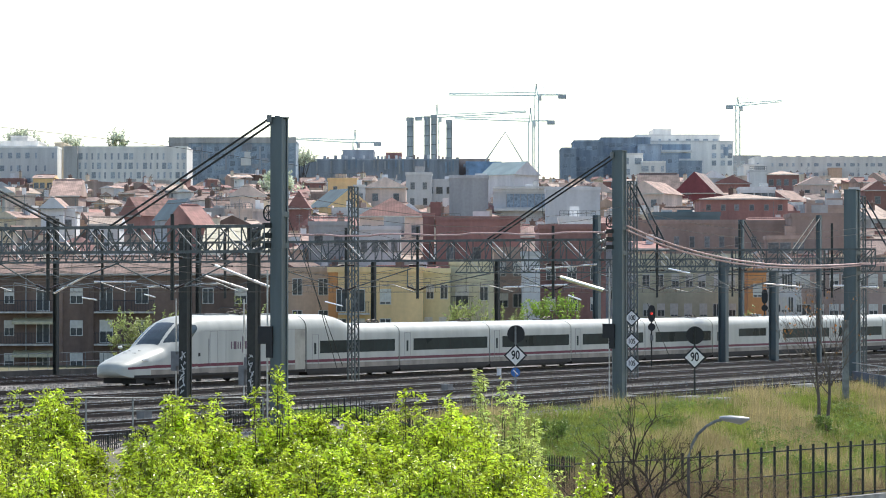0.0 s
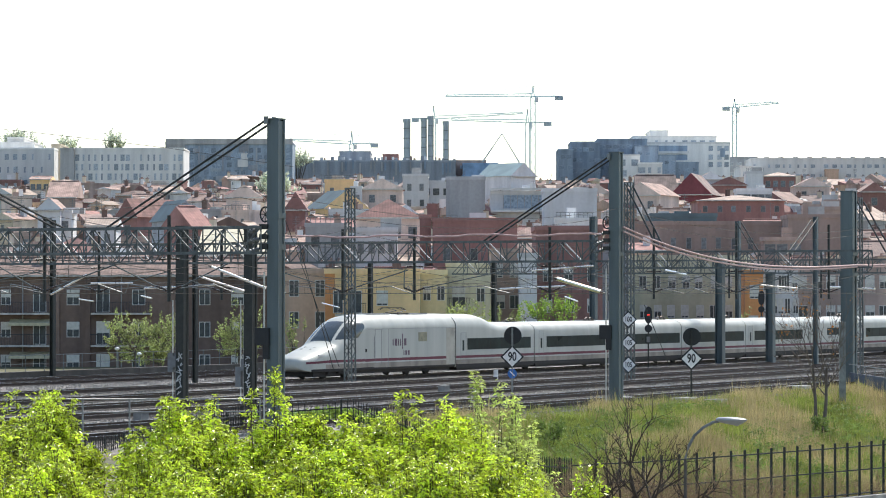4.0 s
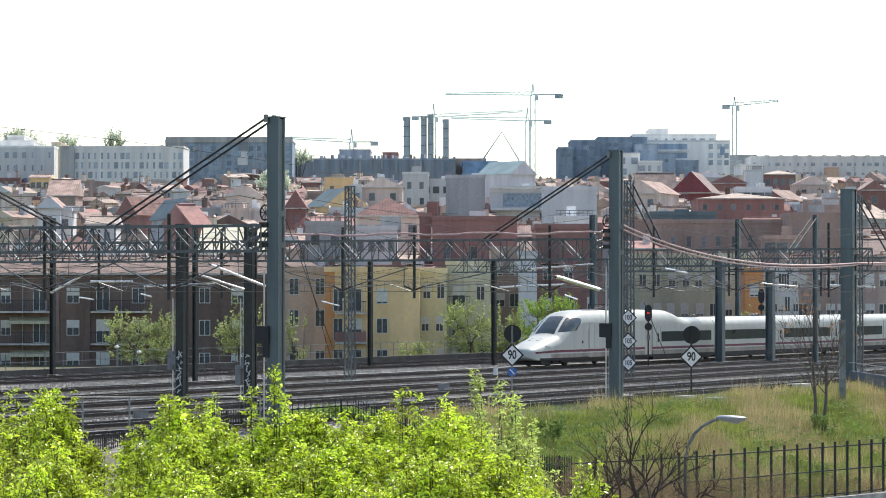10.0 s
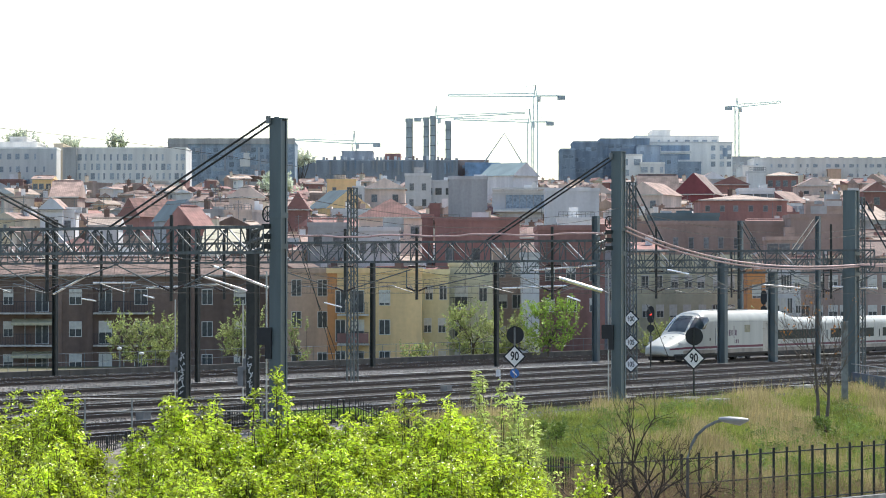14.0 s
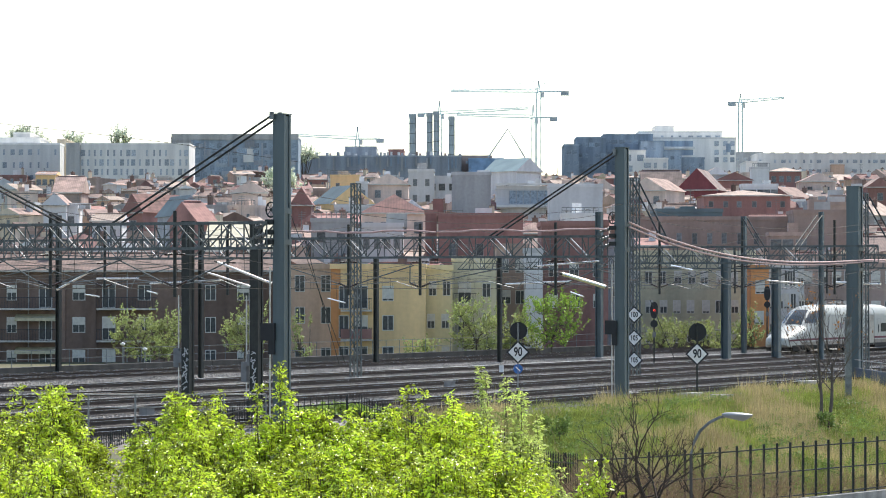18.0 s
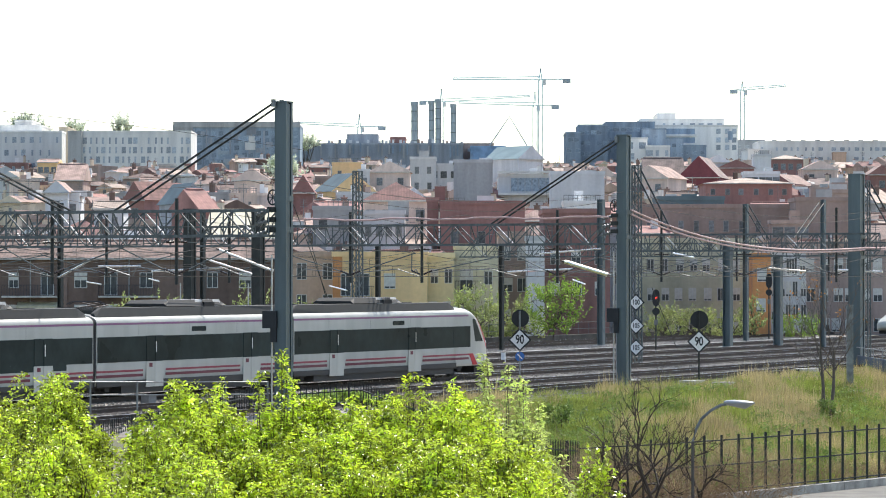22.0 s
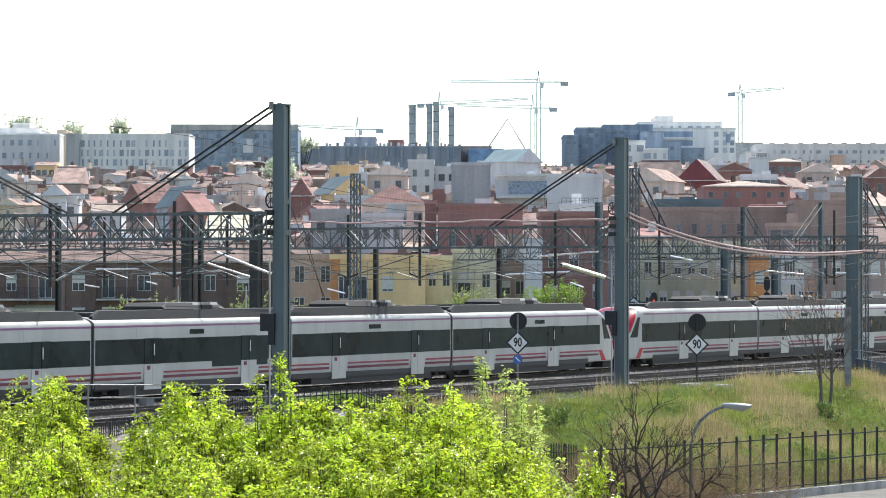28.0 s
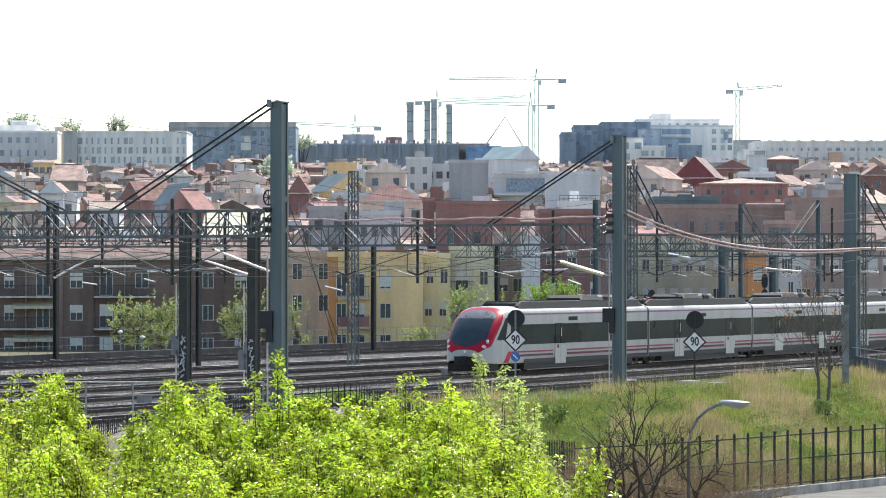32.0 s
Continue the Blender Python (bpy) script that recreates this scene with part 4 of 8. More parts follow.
def building(x, y, w, top, roof="flat", rise=0.0, wall=CREAM, cols=0, rows=0, depth=10.0, rot=0.0, ww=1.0, wh=1.3, tile=M_TILE, label="", base=None, storey=2.9, drop=1.0, name="house", cat="house", group="town houses", chim=0, loft=True):
    """A house by its front face: middle x, distance y, width, eaves height."""
    if base is None:
        base = ground_z(x, y + 5) - 2.5
    words = {"flat": "flat-roofed", "gable": "tile-roofed", "front": "gable-fronted", "hip": "hip-roofed", "shed": "lean-to roofed"}[roof]
    if label and len(label.split()) < 4:
        label += " behind the town"
    t = thing(name, pose(x, y, base, 0, 0, rot), label or "%s terraced town house with %s walls" % (words, wall.name.replace("_", " ")), cat, group)
    h = top - base - (0.45 if roof == "flat" else 0)
    a, b, e = -w / 2, w / 2, 0.3
    part("wall", solid(a, b, 0, depth, 0, h), wall, t)
    s = Shape()
    if roof == "flat":
        s.box(a - 0.1, b + 0.1, -0.1, 0.15, h, h + 0.45)
        s.box(a - 0.1, b + 0.1, depth - 0.15, depth + 0.1, h, h + 0.45)
        s.box(a - 0.1, a + 0.15, 0.15, depth - 0.15, h, h + 0.45)
        s.box(b - 0.15, b + 0.1, 0.15, depth - 0.15, h, h + 0.45)
        s.box(a + 0.15, b - 0.15, 0.15, depth - 0.15, h, h + 0.1)
        part("parapet", s, wall, t)
    else:
        q, c = 0.12, depth / 2
        lo = [(a - e, -e, h), (b + e, -e, h), (b + e, depth + e, h), (a - e, depth + e, h)]
        if roof == "gable":
            r = [(a - e, c, h + rise), (b + e, c, h + rise)]
            f = [(0, 1, 5, 4), (2, 3, 4, 5), (0, 4, 3), (1, 2, 5)]
        elif roof == "front":
            r = [(0, -e, h + rise), (0, depth + e, h + rise)]
            f = [(0, 1, 4), (1, 2, 5, 4), (2, 3, 5), (3, 0, 4, 5)]
        elif roof == "hip":
            k = min(w, depth) * 0.45
            r = [(a + k, c, h + rise), (b - k, c, h + rise)] if w >= depth else [(0, k, h + rise), (0, depth - k, h + rise)]
            f = [(0, 1, 5, 4), (2, 3, 4, 5), (0, 4, 3), (1, 2, 5)] if w >= depth else [(0, 1, 4), (1, 2, 5, 4), (2, 3, 5), (3, 0, 4, 5)]
        else:
            r = [(b + e, depth + e, h + rise), (a - e, depth + e, h + rise)]
            f = [(0, 1, 4, 5), (1, 2, 4), (2, 3, 5, 4), (3, 0, 5)]
        v = lo + r
        s.add(v, f + [(3, 2, 1, 0)])
        if roof == "front":
            s.k[0] = 1
            s.k[2] = 1
        elif roof == "gable":
            s.k[2] = s.k[3] = 1
        part("roof", s, [tile, wall], t)
        g = Shape().box(a - e, b + e, -e - 0.12, -e + 0.02, h - 0.14, h + 0.03)
        part("gutter", g, M_SHUT if (int(abs(x) * 7) % 3) else M_CONC, t)
        if roof in ("gable", "hip"):
            rd = Shape().bar((a, depth / 2, h + rise + 0.02), (b, depth / 2, h + rise + 0.02), 0.14, 6)
            if roof == "gable":
                part("ridge", rd, tile, t)
    rr = random.Random(int(x * 91 + y * 13))
    for i in range(cols):
        for j in range(rows):
            px_ = a + w * (i + 0.5) / cols + rr.uniform(-0.12, 0.12) * (1 if y < 800 else 2.2)
            pz = h - drop - wh - j * storey
            if pz > 0.5 and (y < 800 or rr.random() < 0.86):
                if y < 335:
                    window(t, px_, 0, pz, ww, wh, rr.choice((0, 1, 1, 2)))
                else:
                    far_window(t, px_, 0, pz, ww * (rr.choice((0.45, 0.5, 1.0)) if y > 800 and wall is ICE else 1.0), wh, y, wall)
    for i in range(chim):
        cx, cy = rr.uniform(a * 0.8, b * 0.8), rr.uniform(0.2, 0.8) * depth
        zt = h + rise * 0.6
        c = part("chimney", Shape().box(cx - 0.35, cx + 0.35, cy - 0.3, cy + 0.3, h - 0.5, zt + 1.1), rr.choice((BRICK, CREAM, WHITE)), t)
        part("pot", Shape().box(cx - 0.42, cx + 0.42, cy - 0.37, cy + 0.37, zt + 1.1, zt + 1.22).bar((cx, cy, zt + 1.2), (cx, cy, zt + 1.5), 0.14, 7), M_TILE, c)
    if chim and rr.random() < 0.5:
        cx = rr.uniform(a * 0.7, b * 0.7)
        s = Shape().bar((cx, depth / 2, h), (cx, depth / 2, h + rise + 2.4), 0.04, 5)
        for k in range(4):
            s.bar((cx - 0.5, depth / 2 - 0.05, h + rise + 1.5 + k * 0.25), (cx + 0.5, depth / 2 - 0.05, h + rise + 1.5 + k * 0.25), 0.025, 4)
        part("aerial", s, M_GALV, t)
    if loft and roof == "flat" and y > 340:
        for i in range(rr.choice((1, 1, 2))):
            cx, cy, cw = rr.uniform(a * 0.7, b * 0.5), rr.uniform(1.0, depth * 0.6), rr.uniform(0.7, 2.2)
            part("roof_hut", Shape().box(cx, cx + cw, cy, cy + 1.8, h, h + rr.uniform(0.7, 1.8)), rr.choice((wall, BROWN, GREY, WHITE)), t)
        if rr.random() < 0.14:
            s = Shape()
            for i in range(9):
                cx = a + w * i / 8
                s.box(cx - 0.03, cx + 0.03, 0.0, 0.06, h + 0.4, h + 1.15)
            s.box(a, b, 0.0, 0.06, h + 1.1, h + 1.18).box(a, b, 0.0, 0.05, h + 0.75, h + 0.8)
            part("terrace_railing", s, M_GALV, t)
    elif loft and roof == "gable" and rr.random() < 0.5:
        for i in range(rr.choice((1, 2, 3))):
            cx, f0 = rr.uniform(a * 0.7, b * 0.7), rr.uniform(0.3, 0.55)
            y0, y1 = depth / 2 * f0, depth / 2 * (f0 + 0.22)
            z0, z1 = h + rise * f0 + 0.1, h + rise * (f0 + 0.22) + 0.1
            part("skylight", Shape().add([(cx, y0, z0), (cx + 0.7, y0, z0), (cx + 0.7, y1, z1), (cx, y1, z1), (cx, y0, z0 - 0.4), (cx + 0.7, y0, z0 - 0.4), (cx + 0.7, y1, z1 - 0.4), (cx, y1, z1 - 0.4)], [(0, 1, 2, 3), (0, 4, 5, 1), (1, 5, 6, 2), (2, 6, 7, 3), (3, 7, 4, 0)]), M_FRAMEG, t)
    return t


def balcony(t, x0, x1, z, dep=1.1, solid_=False):
    s = Shape().box(x0, x1, -dep, 0, z - 0.16, z)
    b = part("balcony", s, M_CONC, t)
    r = Shape()
    if solid_:
        r.box(x0, x1, -dep, -dep + 0.06, z, z + 0.85)
    else:
        r.box(x0, x1, -dep, -dep + 0.04, z + 0.95, z + 1.0)
        k = x0
        while k < x1:
            r.box(k, k + 0.025, -dep, -dep + 0.03, z, z + 0.95)
            k += 0.14
        for e in (x0, x1 - 0.03):
            r.box(e, e + 0.03, -dep, 0, z + 0.95, z + 1.0)
    tagged(part("railing", r, M_RAILB, b), kind="stuff" if not solid_ else "")


def build_front_row():
    # brown brick flats
    t = building(-29.67, 300, 28.17, 7.01, "gable", 1.6, BRICK, depth=11, label="three-storey brown brick apartment block with balconies", name="apartment_block", cat="apartment block", group="trackside apartment blocks", tile=M_TILEB, base=-3.0, chim=3)
    h0 = 3.0
    for k, zc in enumerate((5.07, 2.17, -0.79)):
        z0 = zc + h0 - 0.75
        for xx, ww, st in ((-33.36, 1.15, 1), (-27.45, 1.2, 0), (-21.49, 1.0, 0), (-18.54, 1.1, 1), (-39.42, 0.9, 1)):
            window(t, xx - -29.67, 0, z0, ww, 1.4, st)
        for xx, st in ((-30.66, k), (-36.37, 0), (-41.46, 1)):
            window(t, xx - -29.67, 0, z0 - 0.65, 1.2, 2.1, st)
        o = -29.67
        balcony(t, -40.34 - o, -35.25 - o, z0 - 0.7, 1.3)
        balcony(t, -31.68 - o, -26.28 - o, z0 - 0.7, 1.0)
        aw = Shape()
        p0, p1, zt = -39.02 - o, -35.35 - o, z0 + 1.65
        aw.add([(p0, 0, zt), (p1, 0, zt), (p1, -1.25, zt - 0.35), (p0, -1.25, zt - 0.35), (p1, -1.25, zt - 0.6), (p0, -1.25, zt - 0.6), (p0, 0, zt - 0.04), (p1, 0, zt - 0.04)], [(0, 3, 2, 1), (3, 5, 4, 2), (6, 7, 4, 5)])
        if k:
            part("awning", aw, M_AWN, t)
    o = -29.67
    for q in (-34.84, -32.04, -24.4):
        part("pilaster", solid(q - o - 0.25, q - o + 0.25, -0.18, 0, 0, 7.01 + h0), BRICK, t)
    for q in (-37.9, -29.0, -23.0):
        part("downpipe", Shape().bar((q - o, -0.07, 0), (q - o, -0.07, 7.0 + h0), 0.06, 6), M_FRAMEG, t)
    # tan flats
    t = building(-12.98, 297, 4.89, 7.59, "flat", 0, TAN, depth=12, label="tan rendered apartment block beside the railway", name="apartment_block", cat="apartment block", group="trackside apartment blocks", base=-3.0)
    for zc in (5.78, 2.96, -0.68):
        for xx in (-13.31, -10.99):
            window(t, xx - -12.98, 0, zc + 3.0 - 0.7, 0.9, 1.5, 0)
    # ochre flats with a stack of balconies
    t = building(-6.24, 293, 8.31, 7.56, "flat", 0, YELL, depth=12, label="ochre-yellow apartment block with balconies", name="apartment_block", cat="apartment block", group="trackside apartment blocks", base=-3.0)
    o = -6.24
    for k, zc in enumerate((5.03, 2.44, -0.3)):
        window(t, -5.37 - o, 0, zc + 2.25, 1.0, 1.35, 0 if k else 2)
        window(t, -7.76 - o, 0, zc + 1.6, 1.2, 2.0, k % 2)
        window(t, -9.25 - o, 0, zc + 1.6, 0.9, 2.0, 0)
        balcony(t, -9.5 - o, -6.77 - o, zc + 1.5, 1.1)
        if k == 1:
            part("balcony_panel", Shape().box(-9.5 - o, -6.77 - o, -1.13, -1.11, zc + 1.55, zc + 2.4), REDB, t, "red-brown balcony panel")
    part("painted_strip", Shape().box(-10.4 - o, -9.55 - o, -0.012, 0, 0, 7.36 + 3.0), ORANGE, t)
    # Side of the ochre flats; its different light is put into the wall colour.
    building(-0.9, 296, 2.41, 7.49, "flat", 0, YELL_SIDE, 2, 3, depth=12, ww=0.7, wh=1.3, label="olive rendered side wing of flats", name="apartment_block", cat="apartment block", group="trackside apartment blocks", base=-3.0)
    t = building(2.32, 304, 4.03, 8.37, "flat", 0, PALEG, 0, 0, depth=12, label="pale green apartment block with dark balconies", name="apartment_block", cat="apartment block", group="trackside apartment blocks", base=-3.0)
    for zc in (5.38, 2.69, -0.2):
        balcony(t, -1.9, 0.2, zc + 1.6, 0.9)
        window(t, -0.9, 0, zc + 1.65, 1.2, 2.0, 1)
        window(t, 1.1, 0, zc + 2.2, 0.8, 1.3, 0)
    building(5.92, 310, 3, 9.59, "flat", 0, BROWN, 2, 3, depth=12, label="brown rendered house behind the line", base=-3.0)
    building(7.79, 306, 1.66, 9.12, "flat", 0, LAV, 0, 0, depth=9, label="narrow pale grey house wall", base=-3.0)
    building(11.81, 312, 6.25, 11.74, "flat", 0, REDB, 3, 2, depth=14, ww=0.9, label="tall red brick warehouse wall", base=-3.0, drop=3.5)
    building(16.6, 326, 3.1, 10.25, "flat", 0, SLATE, 1, 3, depth=10, label="dark slate-clad house beside the railway", base=-3.0)
    building(24.01, 330, 12.61, 9.19, "flat", 0, PALEG, 9, 3, depth=12, ww=0.75, wh=1.3, label="long pale green-grey apartment block", name="apartment_block", cat="apartment block", group="trackside apartment blocks", base=-3.0, drop=1.6)
    building(29.51, 316, 1.72, 7.63, "flat", 0, ORANGE, 1, 2, depth=9, ww=0.9, label="bright orange narrow house", base=-3.0)
    t = building(32.23, 318, 3.35, 8.08, "flat", 0, WHITE, 5, 4, depth=10, ww=0.55, wh=1.5, storey=2.2, label="white house with glazed galleries", base=-3.0, drop=0.5)
    building(39.36, 322, 10.5, 8.77, "flat", 0, BROWN, 8, 3, depth=12, ww=0.9, label="brown rendered apartment block", name="apartment_block", cat="apartment block", group="trackside apartment blocks", base=-3.0, drop=1.2)
    # low wall on the far side of the tracks
    w = thing("trackside_wall", Matrix(), "low grey concrete wall with mesh fence beyond the tracks", "wall", kind="structure")
    for i in range(60):
        a, b = uv(60 + i * 4.6, 122.5, 0), uv(60 + i * 4.6 + 4.56, 122.5, 0)
        part("panel", Shape().bar(a + Vector((0, 0, -0.1)), b + Vector((0, 0, -0.1)), 0.42, 4), M_WALLC, w)
    r = Shape()
    for i in range(120):
        p = uv(60 + i * 2.3, 122.5, 0)
        r.bar(p + Vector((0, 0, 0.2)), p + Vector((0, 0, 1.3)), 0.03, 4)
    for zz in (0.7, 1.28):
        r.bar(uv(60, 122.5, zz), uv(336, 122.5, zz), 0.025, 4)
    part("fence_rail", r, M_GALV, w)


M_WALLC = mat("stained_concrete_wall", (0.075, 0.068, 0.058), 0.9, vary=0.25, scale=1.0, per=0.12)


def build_landmarks():
    # middle distance
    building(3.35, 352, 8.96, 13.4, "flat", 0, REDB, 3, 1, depth=16, ww=0.8, drop=2.8, label="large plain red brick building with flat roof", name="warehouse", cat="building")
    building(-1.92, 354, 1.2, 13.8, "flat", 0, REDB, depth=4, label="red brick lift tower", name="tower", cat="building")
    building(-6.97, 345, 4.33, 12.24, "flat", 0, LAV, 4, 1, depth=8, ww=0.7, label="pale grey flat-roofed extension")
    building(29.12, 372, 18.95, 13.48, "flat", 0, BROWN, 11, 2, depth=12, ww=0.6, wh=1.3, drop=1.4, label="long brown block with narrow windows", name="apartment_block", cat="apartment block")
    building(27.31, 378, 7.51, 14.51, "flat", 0, M_TEAL, 0, 0, depth=10, label="teal metal-clad upper storey", name="roof_storey", cat="building")
    building(42.09, 470, 12.21, 18.59, "hip", 0.9, REDB, 6, 1, depth=13, ww=0.7, wh=0.9, label="long brick house with wide pale eaves", tile=M_TILEP, drop=0.8)
    building(45.09, 482, 5.07, 20.64, "flat", 0, LAV, 5, 1, depth=5, ww=1.0, wh=1.0, drop=0.4, label="glazed roof pavilion with white frames")
    building(40.74, 365, 5.76, 14.07, "flat", 0, BROWN, 0, 0, depth=8, label="brown stepped parapet block")
    building(36.53, 358, 4.01, 11.47, "flat", 0, BROWN, 3, 1, depth=4, ww=1.2, wh=1.2, drop=0.3, label="brown rooftop storey with wide window")
    building(45.06, 388, 5.01, 15.54, "flat", 0, BROWN, 2, 1, depth=9, ww=1.2, label="pinkish brown house with roof terrace")
    building(44.26, 392, 3.86, 15.78, "flat", 0, SLATE, 0, 0, depth=6, label="dark roof canopy")
    building(3.21, 478, 5.6, 22.22, "flat", 0, OLIVEG, 0, 0, depth=10, label="plain grey concrete end wall")
    t = building(11.4, 505, 8.4, 21.03, "flat", 0, LAV, 0, 0, depth=12, label="white terrace house with dark glazed front")
    hh = 21.03 - ground_z(11.4, 510) + 2.5
    part("glazed_front", solid(-2.3, 4.1, -0.06, 0.02, hh - 2.7, hh - 0.7), M_GLASSN, t)
    for k in range(7):
        part("mullion", solid(-2.3 + k * 1.06, -2.22 + k * 1.06, -0.12, -0.06, hh - 2.7, hh - 0.7), M_FRAMEG, t)
    part("roof_slab", solid(-4.4, 4.5, -0.9, 0.0, hh + 0.1, hh + 0.4), ICE, t)
    part("terrace_edge", solid(-4.2, 4.2, -1.2, 0.0, hh - 3.3, hh - 2.95), ICE, t)
    building(17.27, 452, 7.21, 19.69, "flat", 0, LAV, 0, 0, depth=10, ww=0.7, wh=1.0, drop=1.4, label="white plain walled house")
    building(16.54, 420, 4.56, 14.96, "flat", 0, WHITE, 3, 1, depth=6, ww=1.0, label="small white flat-roofed house")
    building(15.3, 637, 6.3, 27.9, "front", 2.6, WHITE, 0, 0, depth=9.5, ww=0.5, wh=1.6, drop=0.7, tile=M_MINT, rot=40, label="white hall with pale mint metal roof", name="hall", cat="building")
    building(-5.07, 610, 4.76, 27.41, "flat", 0, WHITE, 2, 2, depth=9, ww=0.8, label="white cubic house", drop=1.4)
    building(-1.2, 615, 5.74, 26.34, "flat", 0, LAV, 3, 2, depth=9, ww=1.2, label="pale grey house with balconies")
    building(-18.01, 575, 4.98, 25.17, "flat", 0, YELL, 2, 1, depth=9, ww=0.7, label="yellow flat-roofed house")
    building(-15.9, 545, 7.6, 19.3, "front", 3.1, YELL, 2, 1, depth=8, tile=M_TEAL, rot=24, label="yellow gabled house with teal roof")
    building(-10.27, 560, 6.85, 23.03, "front", 1.8, PINK, 2, 1, depth=12, label="beige gable-fronted house")
    building(-14.59, 558, 1.89, 23.44, "flat", 0, WHITE, 1, 2, depth=8, label="narrow white house")
    building(44.72, 600, 7.13, 23.28, "front", 3.9, CRIM, 0, 0, depth=14, tile=M_TILED, rot=-12, label="steep dark red gabled roof house")
    building(38.89, 606, 7, 23.77, "gable", 3.4, BROWN, 0, 0, depth=10, tile=M_TILED, label="steep roofed house beside the red gable")
    building(51.8, 645, 4.6, 27.58, "front", 1.5, WHITE, 1, 1, depth=12, label="white gabled house")
    building(64.67, 690, 3.51, 30.78, "flat", 0, WHITE, 0, 0, depth=6, label="plain white end wall of a house")
    building(54.93, 640, 6.85, 26.33, "front", 1.6, REDB, 1, 1, depth=10, label="small brick gable-fronted house")
    building(71.06, 640, 6.52, 26.11, "front", 1.7, PINK, 2, 1, depth=10, label="brick gable house with pinkish walls")
    building(72.5, 560, 4.09, 22.56, "front", 1.6, REDB, 1, 1, depth=10, label="brick gable house at the edge of town")
    building(69.76, 690, 6.68, 29.84, "hip", 0.9, REDB, 4, 1, depth=12, tile=M_TILEP, label="white house with pale hip roof")
    building(33.28, 560, 6.47, 21.99, "front", 2.2, PINK, 2, 1, depth=12, rot=-20, label="pink gabled house")
    building(-40.67, 395, 3.42, 13.45, "gable", 0.9, WHITE, 2, 1, depth=7, ww=0.7, tile=M_TILEP, label="small white house with pale tile roof")
    building(-50.96, 430, 2.92, 16.21, "front", 1.6, LAV, 1, 1, depth=9, label="pale grey gabled house")
    building(-49.07, 432, 1.61, 16.27, "flat", 0, WHITE, 1, 1, depth=6, label="white flat-roofed annex")
    building(-64.27, 560, 4.56, 21.61, "gable", 2.9, BROWN, 0, 0, depth=12, tile=M_TILE, label="brown tile-roofed house")
    building(-84.97, 700, 4.04, 29.49, "gable", 0.8, YELL, 3, 1, depth=10, label="small yellow house")
    building(-39.86, 420, 2.85, 15.03, "front", 2.4, REDB, 1, 1, depth=10, tile=M_TILER, rot=-30, label="red tile-roofed house")
    building(-31.16, 520, 5.47, 20.44, "front", 2.0, PINK, 1, 1, depth=12, label="beige gable-fronted house")
    building(-28.93, 372, 3.28, 13.48, "front", 2.4, SLATE, 1, 1, depth=8, tile=M_TEAL, rot=20, label="dark gabled house with slate roof")
    building(-25.64, 352, 2.03, 12.44, "gable", 2.2, REDB, 1, 1, depth=6, tile=M_TILER, rot=35, label="dormered red roof house")
    t = building(-20.39, 322, 6.45, 9.1, "shed", 3.0, CREAM, 0, 0, depth=9, tile=M_CREAMROOF, label="house with pale ribbed roof")
    building(-21.31, 480, 2.85, 17.48, "front", 2.6, REDB, 0, 1, depth=10, tile=M_TILER, label="red gabled house")
    building(-6.19, 372, 7.07, 13.86, "hip", 2.2, PINK, 4, 1, depth=10, tile=M_TILER, label="house with wide red roof and skylights")
    building(-13.14, 372, 4.55, 13.29, "flat", 0, GREY, 2, 1, depth=10, label="grey rendered house")


M_CREAMROOF = mat("cream_ribbed_roof", (0.5, 0.46, 0.32), 0.7, vary=0.12, scale=0.4)


# lower blocks stand before the named houses: sector, height at 1000 m, distance of the house
LOW = (
    (-3.74, 22.41, 21.68, 350), (-7.47, -3.4, 21.68, 350), (-26.49, -13.92, 20.83, 343),
    (-24.45, -6.62, 26.27, 366), (53.65, 104.58, 23.04, 370), (62.14, 83.36, 27.29, 376),
    (102.89, 120.2, 19.82, 362), (76.06, 102.89, 29.32, 470), (0.85, 13.24, 30.17, 476),
    (14.26, 31.24, 31.87, 503), (29.88, 46.52, 33.06, 450), (11.71, 31.24, 36.11, 638),
    (-12.22, 2.72, 32.38, 608), (-40.41, -24.45, 31.36, 548), (-24.45, -11.88, 33.06, 558),
    (58.4, 82.17, 35.1, 596), (80.48, 116.47, 36.79, 636), (-107.64, -98.13, 23.89, 393),
    (-124.62, -111.38, 25.25, 428), (-99.83, -91, 25.25, 418), (-70.29, -53.99, 32.38, 518),
    (-82.51, -73.01, 23.89, 370), (-76.06, -69.61, 22.53, 350), (-48.22, -41.09, 27.29, 478), (-119.52, -107.64, 35.27, 558))


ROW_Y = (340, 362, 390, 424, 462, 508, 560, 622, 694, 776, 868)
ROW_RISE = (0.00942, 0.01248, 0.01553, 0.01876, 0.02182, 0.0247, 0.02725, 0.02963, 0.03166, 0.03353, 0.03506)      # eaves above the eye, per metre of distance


def under(x, w, y, top, rng):
    """Keeps a house lower than the named houses behind it."""
    for a, b, zl, dl in LOW:
        if y + 8 < dl and (x + w) * 1000 / y > a and x * 1000 / y < b:
            top = min(top, 5.3 + (zl - 5.3) * y / 1000 - rng.uniform(0.1, 0.8))
    return top


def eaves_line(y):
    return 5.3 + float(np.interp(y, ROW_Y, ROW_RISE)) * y


